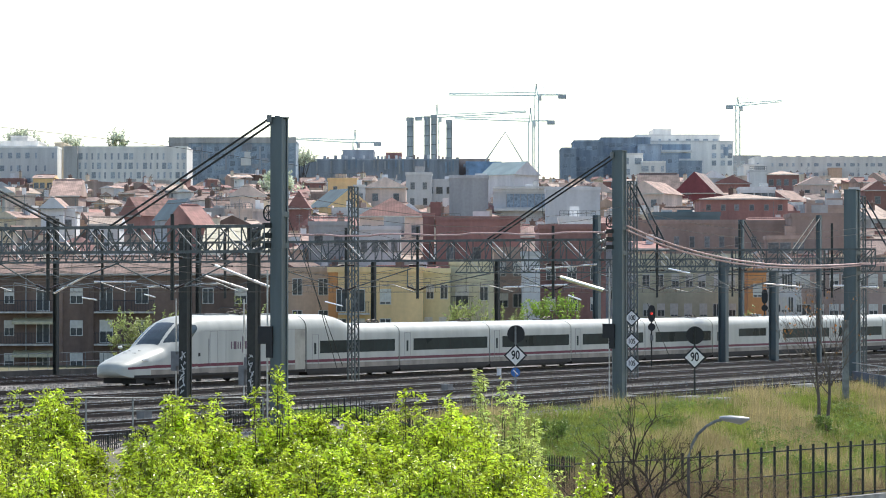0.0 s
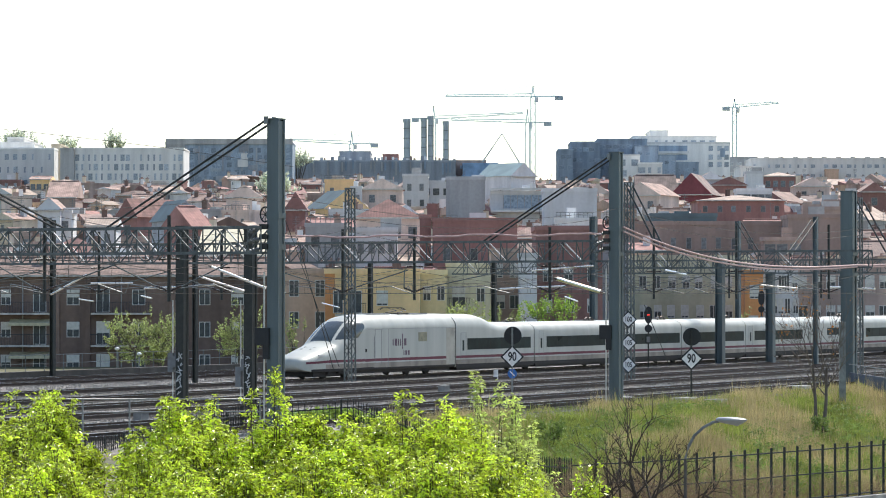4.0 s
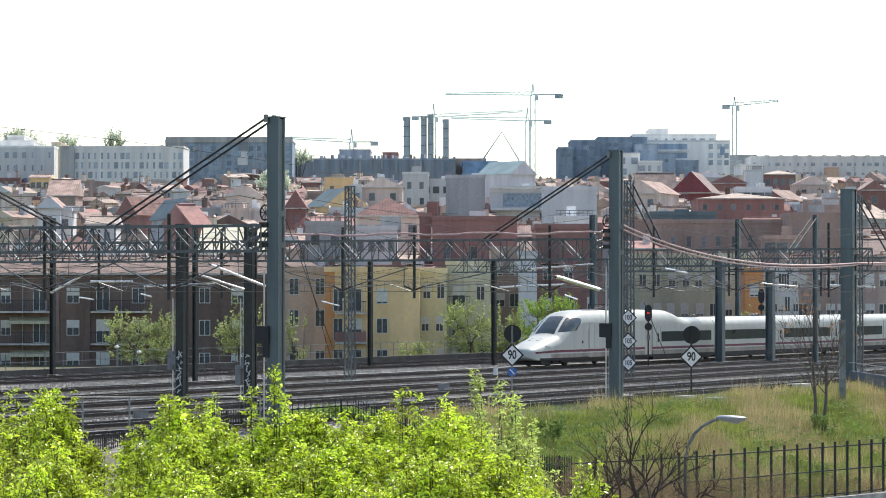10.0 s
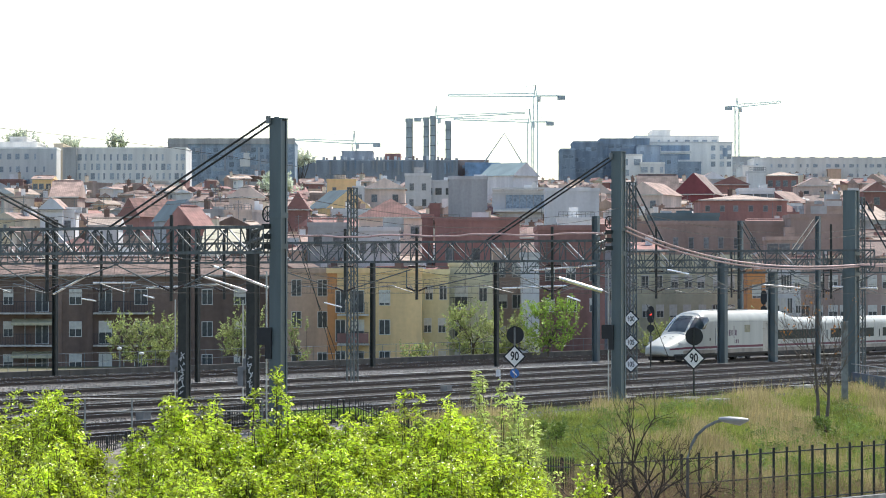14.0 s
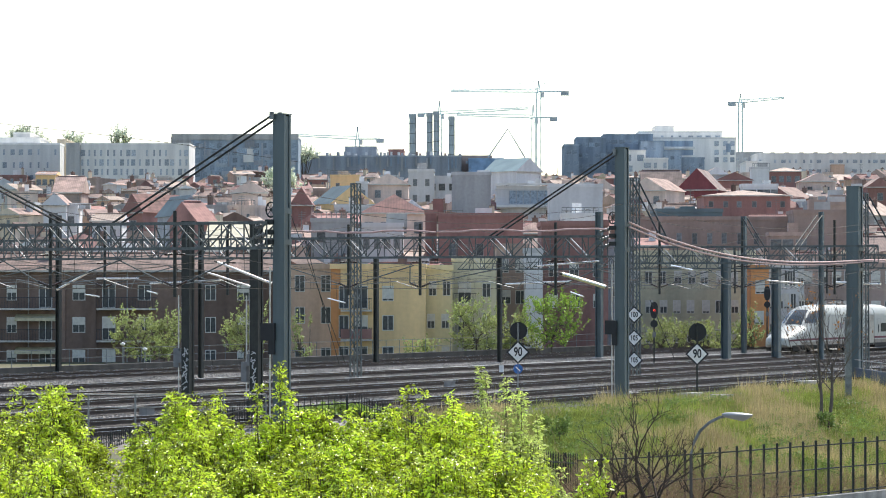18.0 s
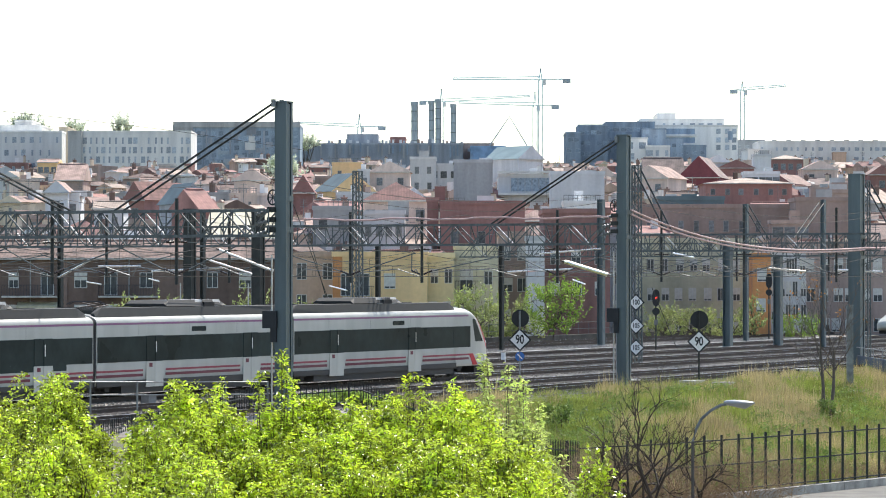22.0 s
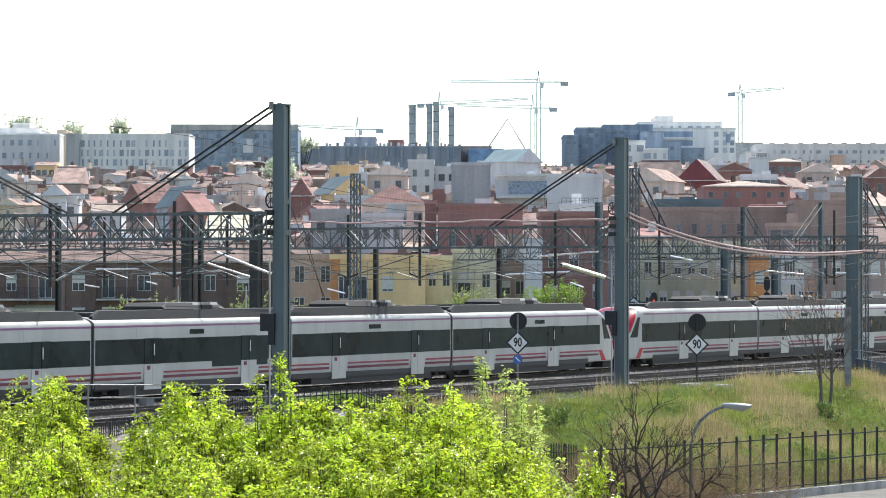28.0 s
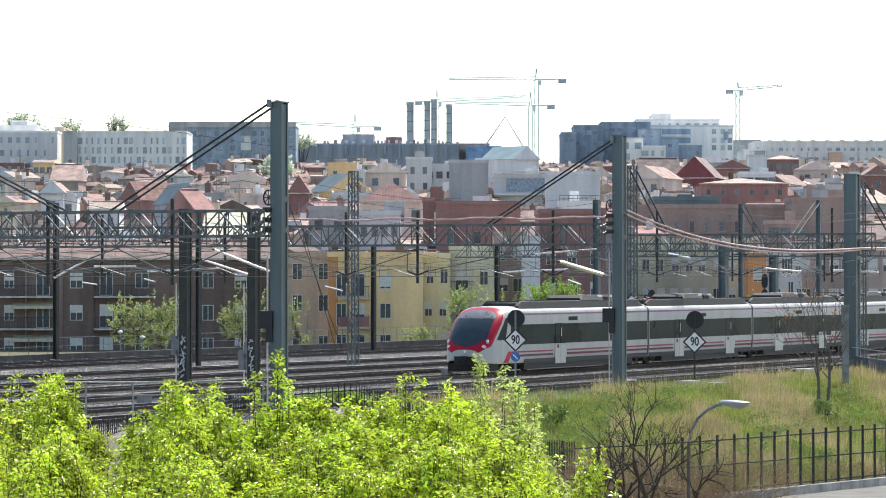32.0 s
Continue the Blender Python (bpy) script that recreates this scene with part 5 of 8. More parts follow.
def build_rows():
    rng = random.Random(11)
    for k, y in enumerate(ROW_Y):
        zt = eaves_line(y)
        half = y * 0.138
        x = -half + rng.uniform(0, 4)
        while x < half:
            w = rng.uniform(3.2, 7.9)
            yy = y + rng.uniform(-7, 7)
            top = under(x, w, yy, zt + rng.uniform(-2.2, 1.3), rng)
            roof = rng.choice(("gable", "gable", "gable", "front", "front", "hip", "hip", "flat", "flat", "shed"))
            wall = rng.choice((CREAM, PINK, PINK, BROWN, BROWN, REDB, TAN, LAV, GREY, WHITE, BRICK, REDB))
            tile = rng.choice((M_TILE, M_TILE, M_TILE, M_TILER, M_TILEP, M_TILED, M_TILEB))
            rise = rng.uniform(0.22, 0.36) * w if roof == "front" else rng.uniform(0.8, 2.0)
            t = building(x + w / 2, yy, w, top - (0 if roof == "flat" else rise), roof, rise, wall, max(1, int(w / 2.1)) if rng.random() < 0.8 else 0, 2 if k < 7 else 1, depth=rng.uniform(6, 11),
                         rot=rng.choice((0, 0, 12, -12, 27, -27, -35, 40)) + rng.uniform(-5, 5), ww=rng.choice((0.5, 0.7, 0.9)), wh=rng.choice((0.9, 1.1, 1.4)), tile=tile, chim=rng.choice((1, 1, 2, 3)), drop=rng.uniform(0.3, 0.9), loft=True)
            # a lean-to or a raised party wall at one end
            zb = t.location.z
            h = top - (0 if roof == "flat" else rise) - zb
            if rng.random() < 0.45:
                e = rng.choice((-1, 1))
                q = sorted((e * w / 2, e * (w / 2 + 0.22)))
                part("party_wall", solid(q[0], q[1], 0.5, 6.0, h - 3, h + rng.uniform(0.2, 1.3)), rng.choice((WHITE, CREAM, GREY, PINK, REDB)), t)
            if rng.random() < 0.5:
                a = rng.uniform(-w / 2, w * 0.1)
                b = a + rng.uniform(1.2, w * 0.5)
                z0 = h - rng.uniform(0.6, 2.6)
                s = Shape().add([(a, 0, z0), (b, 0, z0), (b, -1.8, z0 - 0.7), (a, -1.8, z0 - 0.7), (a, 0, z0 - 0.12), (b, 0, z0 - 0.12), (b, -1.8, z0 - 0.84), (a, -1.8, z0 - 0.84)],
                                [(3, 2, 1, 0), (4, 5, 6, 7), (2, 3, 7, 6), (0, 3, 7, 4), (1, 5, 6, 2)])
                part("lean_to_roof", s, rng.choice((M_TILE, M_TILEP, M_TILEB, M_SHUT)), t)
            x += w * rng.uniform(0.92, 1.2)


def build_annexes():
    """Small sheds, stair heads and back houses that fill the yards between the rows."""
    rng = random.Random(23)
    for y0, y1 in zip(ROW_Y, ROW_Y[1:]):
        half = y0 * 0.138
        x = -half + rng.uniform(0, 4)
        while x < half:
            y = rng.uniform(y0 + 8, y1 - 4) if y1 - y0 > 20 else (y0 + y1) / 2
            w = rng.uniform(1.3, 3.4)
            roof = rng.choice(("gable", "front", "front", "flat", "flat", "shed"))
            rise = rng.uniform(0.5, 1.0)
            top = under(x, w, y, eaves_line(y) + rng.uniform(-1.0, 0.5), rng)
            building(x + w / 2, y, w, top - (0 if roof == "flat" else rise), roof, rise, rng.choice((WHITE, CREAM, PINK, GREY, REDB, BROWN, LAV, TAN)), rng.choice((0, 1, 1)), 1, depth=rng.uniform(2.5, 5), rot=rng.uniform(-35, 35),
                     ww=rng.choice((0.5, 0.7)), wh=rng.choice((0.8, 1.1)), tile=rng.choice((M_TILE, M_TILER, M_TILEP, M_TILEB)), drop=0.4, loft=False, name="annex", cat="annex", group="back-yard annexes",
                     label="small %s annex between the town houses" % {"flat": "flat-roofed", "shed": "lean-to", "front": "gabled", "gable": "tile-roofed"}[roof])
            x += w + rng.uniform(2.0, 6.5)


def slab(x, y, w, top, wall, cols, rows, ww, wh, storey, depth=20, rot=0, label="", drop=1.2, base=None, name="office_block", glass=None):
    return building(x, y, w, top, "flat", 0, wall, cols, rows, depth, rot, ww, wh, loft=False, label=label, drop=drop, storey=storey, name=name, cat="building", group="skyline buildings", base=base)


def build_skyline():
    slab(-113.03, 880, 20.17, 44.07, ICE, 9, 3, 1.2, 1.6, 3.4, label="pale grey apartment slab on the skyline")
    slab(-117.5, 900, 13.75, 46.48, ICE, 0, 0, 1, 1, 3, label="pale upper storeys on the skyline")
    slab(-116.31, 905, 4.61, 48.09, ICE, 0, 0, 1, 1, 3, label="rooftop plant storey")
    slab(-103.66, 890, 2.42, 45.57, CREAM, 0, 0, 1, 1, 3, label="cream stair tower")
    slab(-83.08, 860, 31.83, 43.19, ICE, 19, 3, 1.15, 1.7, 2.45, label="long white apartment slab with three rows of windows", drop=1.3)
    # End face in shade: a grey block gives the white wall's shade as colour.
    slab(-97.02, 858, 3.5, 43.1, GREY, 0, 0, 1, 1, 3, label="shaded end of the white slab", depth=2)
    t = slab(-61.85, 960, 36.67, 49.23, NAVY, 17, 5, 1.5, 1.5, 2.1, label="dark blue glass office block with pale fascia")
    part("fascia", solid(-18.25, 18.42, -0.4, 0, 48.57 - ground_z(-61.94, 965) + 2.5, 50.2 - ground_z(-61.94, 965) + 2.5), GREY, t)
    for i, (a, b_, c, d) in enumerate(((-74.32, -71.88, 44.99, 48.08), (-70.74, -65.85, 41.4, 48.08), (-63.89, -59.33, 40.75, 48.08), (-58.35, -56.72, 40.75, 48.08), (-54.11, -44.33, 40.75, 47.6))):
        o = -61.85
        zb = ground_z(-61.85, 965) - 2.5
        part("recess", solid(a - o, a - o + 0.5, -0.2, 0, c - zb, d - zb), SLATE, t)
    rp = random.Random(17)
    for i in range(46):
        a, c = rp.uniform(-12.0, 15.5), rp.uniform(33.5, 46.5)
        part("facade_panel", solid(a, a + rp.uniform(0.7, 3.2), -0.16 - 0.004 * i, 0, c - zb, c + rp.uniform(0.8, 1.9) - zb), rp.choice((M_GLASSN, M_GLASSN, M_FRAMEN, M_FRAMEN, SLATE, GREY)), t)
    part("side_pier", solid(-18.3, -12.6, -0.5, 0, 30 - zb, 48.57 - zb), GREY, t, "pale grey end pier")
    part("light_panel", solid(2.53, 5.46, -0.3, 0, 42.05 - zb, 45.97 - zb), ICE, t)
    # long dark wall with small lights on top
    t = slab(-21.22, 1000, 49.92, 45.62, SLATE, 0, 0, 1, 1, 3, label="long dark slate building on the skyline")
    zb = ground_z(-21.22, 1005) - 2.5
    rng = random.Random(3)
    for i in range(46):
        a = -24.5 + i * 1.08
        hh = 45.62 - zb
        if rng.random() < 0.7:
            part("roof_unit", solid(a, a + rng.uniform(0.5, 0.95), 1, 2.5, hh, hh + rng.uniform(0.5, 1.3)), rng.choice((SLATE, SLATE, WHITE, BROWN)), t)
        if rng.random() < 0.45:
            part("pier", solid(a, a + 0.5, -0.3, 0, hh - rng.uniform(2, 5), hh - rng.uniform(0, 1)), rng.choice((NAVY, GREY)), t)
    slab(-26.84, 1010, 9.43, 48.77, SLATE, 0, 0, 1, 1, 3, label="dark upper block")
    slab(-16, 1008, 4.62, 47.83, REDB, 0, 0, 1, 1, 3, label="small brick block")
    slab(7.97, 1020, 10.39, 46.43, BROWN, 5, 2, 1, 1, 3, label="brown block on the skyline")
    slab(11.2, 1000, 10.6, 44.8, M_BLUENET, 0, 0, 1, 1, 3, label="block wrapped in blue scaffold netting")
    # chimneys
    for a, b_, yt in ((-13.26, -10.83, 63.29), (-7.47, -5.42, 63.66), (-5.23, -3.17, 64.22), (-0.19, 1.87, 62.54)):
        g = 27
        t = thing("chimney_stack", pose((a + b_) / 2, 1100, g), "tall grey industrial chimney stack", "chimney", "chimney stacks")
        r = (b_ - a) / 2
        h = yt - g
        part("shaft", Shape().bar((0, 0, 0), (0, 0, h), r * 0.9, 14, r * 0.85), M_STACK, t)
        part("rim", Shape().bar((0, 0, h - 1.2), (0, 0, h), r * 1.05, 14), M_STACK, t)
        for k in range(5):
            part("band", Shape().bar((0, 0, h * (0.55 + 0.09 * k)), (0, 0, h * (0.55 + 0.09 * k) + 0.25), r * 0.96, 14), M_GALV, t)
        part("ladder", Shape().box(r * 0.8, r * 1.0, -r * 0.3, -r * 0.2, 0, h), M_GALV, t)
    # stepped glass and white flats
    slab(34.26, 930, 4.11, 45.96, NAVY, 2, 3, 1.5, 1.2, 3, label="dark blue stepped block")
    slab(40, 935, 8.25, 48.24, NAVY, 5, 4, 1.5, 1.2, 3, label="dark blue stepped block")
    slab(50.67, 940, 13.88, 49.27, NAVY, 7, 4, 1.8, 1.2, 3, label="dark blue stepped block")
    t = slab(67.9, 950, 28.06, 48.77, ICE, 0, 0, 1, 1, 3, label="white stepped apartment building with long balconies")
    zb = ground_z(67.9, 955) - 2.5
    for zz in (47.2 - zb, 44.7 - zb, 42.6 - zb):
        part("loggia", solid(-6.4, 1.8, -0.2, 0, zz - 1.1, zz + 0.5), NAVY, t)
        part("balcony_front", solid(-6.8, 2.2, -0.7, -0.2, zz - 1.7, zz - 1.1), ICE, t)
        for xx in (8.5, 11.0, 13.0):
            far_window(t, xx, 0, zz - 1.0, 1.3, 1.5)
    for x_, y_, w_, z_ in ((56.9, 930, 6.3, 46.9), (62.6, 931.5, 5.1, 44.4), (68.3, 933, 6.7, 42.4)):
        slab(x_, y_, w_, z_, NAVY, int(w_ / 1.7), 4, 1.2, 1.1, 2.6, label="dark blue stepped block before the white flats", depth=12)
    part("stair_window", solid(11.2, 12.6, -0.1, 0, 44.5 - zb, 47.0 - zb), NAVY, t)
    slab(66.69, 958, 24.07, 50.92, ICE, 9, 1, 1.5, 1.2, 3, label="white upper storeys", drop=0.8)
    slab(62.39, 962, 5.23, 52.75, ICE, 0, 0, 1, 1, 3, label="white rooftop storey")
    slab(51.39, 920, 5.94, 43.96, ICE, 2, 2, 2.0, 1.8, 3, label="white cubic flats with large windows", drop=0.9)
    slab(57.01, 915, 6.52, 41.57, ICE, 3, 1, 2.0, 1.6, 3, label="white cubic flats with large windows", drop=0.9)
    slab(89.08, 990, 8.74, 46.23, SLATE, 4, 2, 1.5, 1.0, 3, label="low dark block on the skyline")
    slab(108.64, 900, 50.42, 42.2, ICE, 26, 4, 1.3, 1.0, 2.6, label="long white apartment slab", drop=1.3)
    slab(82.97, 895, 6.08, 39.87, ICE, 3, 1, 1.3, 1.2, 2.8, label="white low wing")
    t = slab(104.74, 896, 3.5, 39, TAN, 0, 0, 1, 1, 3, label="tan stair core", depth=3)
    for k in range(9):
        a = 86.97 + k * 3.9
        part("roof_unit", Shape().box(a - 104.74, a - 104.74 + 1.2, 4, 6, 42.05 - ground_z(a, 900) + 2.5, 42.4 - ground_z(a, 900) + 2.5), GREY, t)


# Stack grey raised towards the sky, distance haze included in the colour.
M_STACK = mat("hazed_grey_stack", (0.42, 0.47, 0.48), 0.8, vary=0.15, scale=0.2)
M_BLUENET = mat("blue_scaffold_net", (0.24, 0.36, 0.52), 0.8, vary=0.3, scale=0.3)
M_CRANE = mat("pale_green_crane_paint", (0.6, 0.74, 0.71), 0.6, vary=0.1)


def crane(x, y, zg, ztop, jib, back, zj, tilt=0.0, m=None, w=1.3):
    t = thing("tower_crane", pose(x, y, zg), "pale green tower crane on the skyline", "crane", "tower cranes")
    m = m or M_CRANE
    s = Shape()
    h = ztop - zg
    hj = zj - zg
    for a in (-w / 2, w / 2):
        for b in (-w / 2, w / 2):
            s.bar((a, b, 0), (a, b, hj), 0.2, 4)
    n = int(hj / 1.6)
    for i in range(n):
        z0, z1 = hj * i / n, hj * (i + 1) / n
        sg = 1 if i % 2 else -1
        s.bar((-w / 2 * sg, -w / 2, z0), (w / 2 * sg, -w / 2, z1), 0.13, 4)
        s.bar((-w / 2, -w / 2 * sg, z0), (-w / 2, w / 2 * sg, z1), 0.13, 4)
    part("tower", s, m, t)
    s = Shape()
    end = Vector((jib, 0, hj + tilt * abs(jib)))
    st = Vector((0, 0, hj))
    for a in (-0.5, 0.5):
        s.bar(st + Vector((0, a, 0)), end + Vector((0, a, 0)), 0.17, 4)
    s.bar(st + Vector((0, 0, 1.0)), end + Vector((0, 0, 0.4)), 0.17, 4)
    n = int(abs(jib) / 1.6)
    for i in range(n):
        p, q = st.lerp(end, i / n), st.lerp(end, (i + 0.5) / n)
        r = st.lerp(end, (i + 1) / n)
        up = Vector((0, 0, 0.9))
        s.bar(p, q + up, 0.1, 4)
        s.bar(q + up, r, 0.1, 4)
    part("jib", s, m, t)
    s = Shape().box(min(0, back), max(0, back), -0.5, 0.5, hj, hj + 0.35)
    c = part("counter_jib", s, m, t)
    part("counterweight", Shape().box(back - 1.2, back + 1.2, -0.6, 0.6, hj - 1.0, hj + 0.3), M_STACK, c)
    s = Shape()
    s.bar((-0.4, 0, hj), (0, 0, h), 0.2, 4).bar((0.4, 0, hj), (0, 0, h), 0.2, 4)
    s.bar((0, 0, h), end.lerp(st, 0.35) + Vector((0, 0, 0.9)), 0.08, 4).bar((0, 0, h), (back * 0.85, 0, hj + 0.3), 0.08, 4)
    part("apex", s, m, t)
    part("cab", Shape().box(0.5, 1.6, -0.6, 0.6, hj - 1.6, hj - 0.1), ICE, t)


def build_cranes():
    crane(26.99, 1000, 27, 68.03, -26.32, 7.81, 64.64, 0.005)
    crane(26.31, 1040, 27, 63.13, -23.84, 6.36, 58.89, 0.035)
    crane(-28.88, 1050, 27, 56.73, -19.97, 7.13, 52.63, 0.06)
    crane(94.61, 1080, 27, 68.83, 14.3, -2.75, 65.9, 0.1)
    crane(-3.2, 1120, 27, 68.7, 30.0, -6.2, 64.3, 0.06)
    t = thing("concrete_pump", pose(22.3, 980, 27), "folded boom of a concrete pump", "pump boom")
    part("boom", Shape().path([(0, 0, 0), (0, 0, 44.32 - 27), (-4.99, 0, 52.64 - 27), (-10.81, 0, 44.15 - 27)], 0.22, 5), M_STACK, t)


build_front_row()
build_landmarks()
build_rows()
build_annexes()
build_skyline()
build_cranes()


def globe_lamp(x, y, zt):
    t = thing("street_lamp", pose(x, y, -1.0), "thin street lamp with white globe before the flats", "street lamp", "globe street lamps")
    part("pole", Shape().bar((0, 0, 0), (0, 0, zt + 0.8), 0.05, 6), M_GALV, t)
    k = zt + 1.0
    rings = [[(0.2 * math.cos(a) * math.cos(b), 0.2 * math.cos(a) * math.sin(b), k + 0.13 * math.sin(a)) for b in [math.pi * i / 6 for i in range(12)]] for a in (-1.45, -0.9, -0.4, 0.1, 0.5, 1.0, 1.45)]
    part("globe", Shape().loft(rings), M_WHITE, t, "white globe", smooth=60)


for a, b, c in ((-25.67, 262, 1.01), (-24.02, 263, 0.59)):
    globe_lamp(a, b, c)
wire = thing("overhead_wire", Matrix(), "single thin overhead wire above the roofs", "wire", "overhead wires")
part("strand", Shape().path([(-45.85, 320, 21.57), (-35.53, 325, 20.61), (-27.12, 330, 19.78), (-15.02, 335, 18.13)], 0.03, 4), M_WIRE, wire)


# ---- trains ----
def interp(xs, ys):
    return lambda x: float(np.interp(x, xs, ys))


def smooth_curve(xs, ys):
    """Monotone cubic through the stations."""
    h = np.diff(xs)
    dl = np.diff(ys) / h
    m = [dl[0]]
    for a, b in zip(dl, dl[1:]):
        m.append(0.0 if a * b <= 0 else 2 * a * b / (a + b))
    m.append(dl[-1])

    def f(x):
        if x <= xs[0]:
            return ys[0]
        if x >= xs[-1]:
            return ys[-1]
        i = int(np.searchsorted(xs, x)) - 1
        t = (x - xs[i]) / h[i]
        return ((2 * t ** 3 - 3 * t ** 2 + 1) * ys[i] + (t ** 3 - 2 * t ** 2 + t) * h[i] * m[i] + (-2 * t ** 3 + 3 * t ** 2) * ys[i + 1] + (t ** 3 - t ** 2) * h[i] * m[i + 1])
    return f


def ring(x, w, bottom, shoulder, top, n=9):
    """One cross-section, from the near side's foot over the roof to the far side's foot."""
    half = []
    for i in range(n):
        half.append((-w + 0.05 * (1 - min(1, i / 2.0)) * w, lerp(bottom, shoulder, i / (n - 1))))
    k = n + 2
    for i in range(1, k):
        a = math.pi / 2 * i / (k - 1)
        half.append((-w * math.cos(a) ** 0.75 if i < k - 1 else 0.0, shoulder + (top - shoulder) * math.sin(a) ** 0.9))
    return [(x, y, z) for y, z in half] + [(x, -y, z) for y, z in half[-2::-1]]


def skin(rings, sort):
    """Splits the skin over the rings into shapes, face by face, as sort(x, y, z) says."""
    out = {}
    n = len(rings[0])
    for j in range(len(rings) - 1):
        for i in range(n - 1):
            q = [rings[j][i], rings[j][i + 1], rings[j + 1][i + 1], rings[j + 1][i]]
            c = [sum(p[a] for p in q) / 4 for a in range(3)]
            out.setdefault(sort(*c), Shape()).add(q, [(3, 2, 1, 0)])
    return out


def weld(ob):
    bm = bmesh.new()
    bm.from_mesh(ob.data)
    bmesh.ops.remove_doubles(bm, verts=bm.verts, dist=0.002)
    bm.to_mesh(ob.data)
    bm.free()
    ob.data.polygons.foreach_set("use_smooth", [True] * len(ob.data.polygons))
    ob.data.set_sharp_from_angle(angle=radians(50))
    return ob


WHEEL = None


def wheelset(parent, x, r=0.44):
    global WHEEL
    if WHEEL is None:
        s = Shape()
        for sd in (-1, 1):
            s.bar((0, sd * 0.69, 0), (0, sd * 0.83, 0), r, 20)
            s.bar((0, sd * 0.69, 0), (0, sd * 0.66, 0), r + 0.03, 20)
        s.bar((0, -0.7, 0), (0, 0.7, 0), 0.08, 8)
        WHEEL = s.mesh("wheelset", M_TDARK)
    o = new("wheelset", WHEEL)
    o.parent = parent
    o.matrix_basis = pose(x, 0, r)


def bogie(parent, x, span=2.6, half=1.15):
    s = Shape()
    for sd in (-1, 1):
        s.box(x - span / 2 - 0.45, x + span / 2 + 0.45, sd * half - 0.08, sd * half + 0.08, 0.42, 0.62)
        s.box(x - 0.3, x + 0.3, sd * half - 0.12, sd * half + 0.12, 0.3, 0.82)
        for e in (-1, 1):
            s.box(x + e * span / 2 - 0.2, x + e * span / 2 + 0.2, sd * half - 0.1, sd * half + 0.1, 0.28, 0.68)
            s.bar((x + e * 0.75, sd * half, 0.6), (x + e * 0.75, sd * half, 0.9), 0.12, 8)
    s.box(x - 0.35, x + 0.35, -half, half, 0.45, 0.7)
    b = part("bogie", s, M_TDARK, parent)
    for e in (-1, 1):
        wheelset(b, x + e * span / 2)


def pantograph(parent, x, z, raised=0.0):
    s = Shape()
    s.box(x - 0.7, x + 0.7, -0.55, 0.55, z, z + 0.08)
    for sd in (-0.45, 0.45):
        s.bar((x - 0.6, sd, z + 0.1), (x + 0.75, sd * 0.8, z + 0.2 + raised * 0.5), 0.03, 5)
        s.bar((x + 0.75, sd * 0.8, z + 0.2 + raised * 0.5), (x - 0.55, sd * 0.7, z + 0.34 + raised), 0.022, 5)
    for e in (-0.12, 0.12):
        s.path([(x - 0.55 + e, yy, z + 0.36 + raised - 0.12 * (abs(yy) > 0.75)) for yy in (-0.95, -0.7, 0.7, 0.95)], 0.025, 5)
    for e in (-0.6, 0.6):
        for sd in (-0.5, 0.5):
            s.bar((x + e, sd, z - 0.1), (x + e, sd, z + 0.04), 0.06, 8)
    part("pantograph", s, M_WIRE, parent)


def strip(s, x0, x1, w, z0, z1, proud=0.008):
    for sd in (-1, 1):
        y = sd * (w + proud)
        p = [(x0, y, z0), (x1, y, z0), (x1, y, z1), (x0, y, z1)]
        s.add(p + [(q[0], sd * (w - 0.02), q[2]) for q in p], [(0, 1, 2, 3), (0, 4, 5, 1), (1, 5, 6, 2), (2, 6, 7, 3), (3, 7, 4, 0)])
    return s


def plate(x0, x1, w, z0, z1, sd, proud):
    y, q = sd * (w + proud), sd * (w - 0.02)
    return Shape().box(x0, x1, min(y, q), max(y, q), z0, z1)


def outline(s, x0, x1, w, z0, z1, t=0.02):
    for a, b, c, d in ((x0, x1, z0, z0 + t), (x0, x1, z1 - t, z1), (x0, x0 + t, z0, z1), (x1 - t, x1, z0, z1)):
        strip(s, a, b, w, c, d, 0.012)
    return s


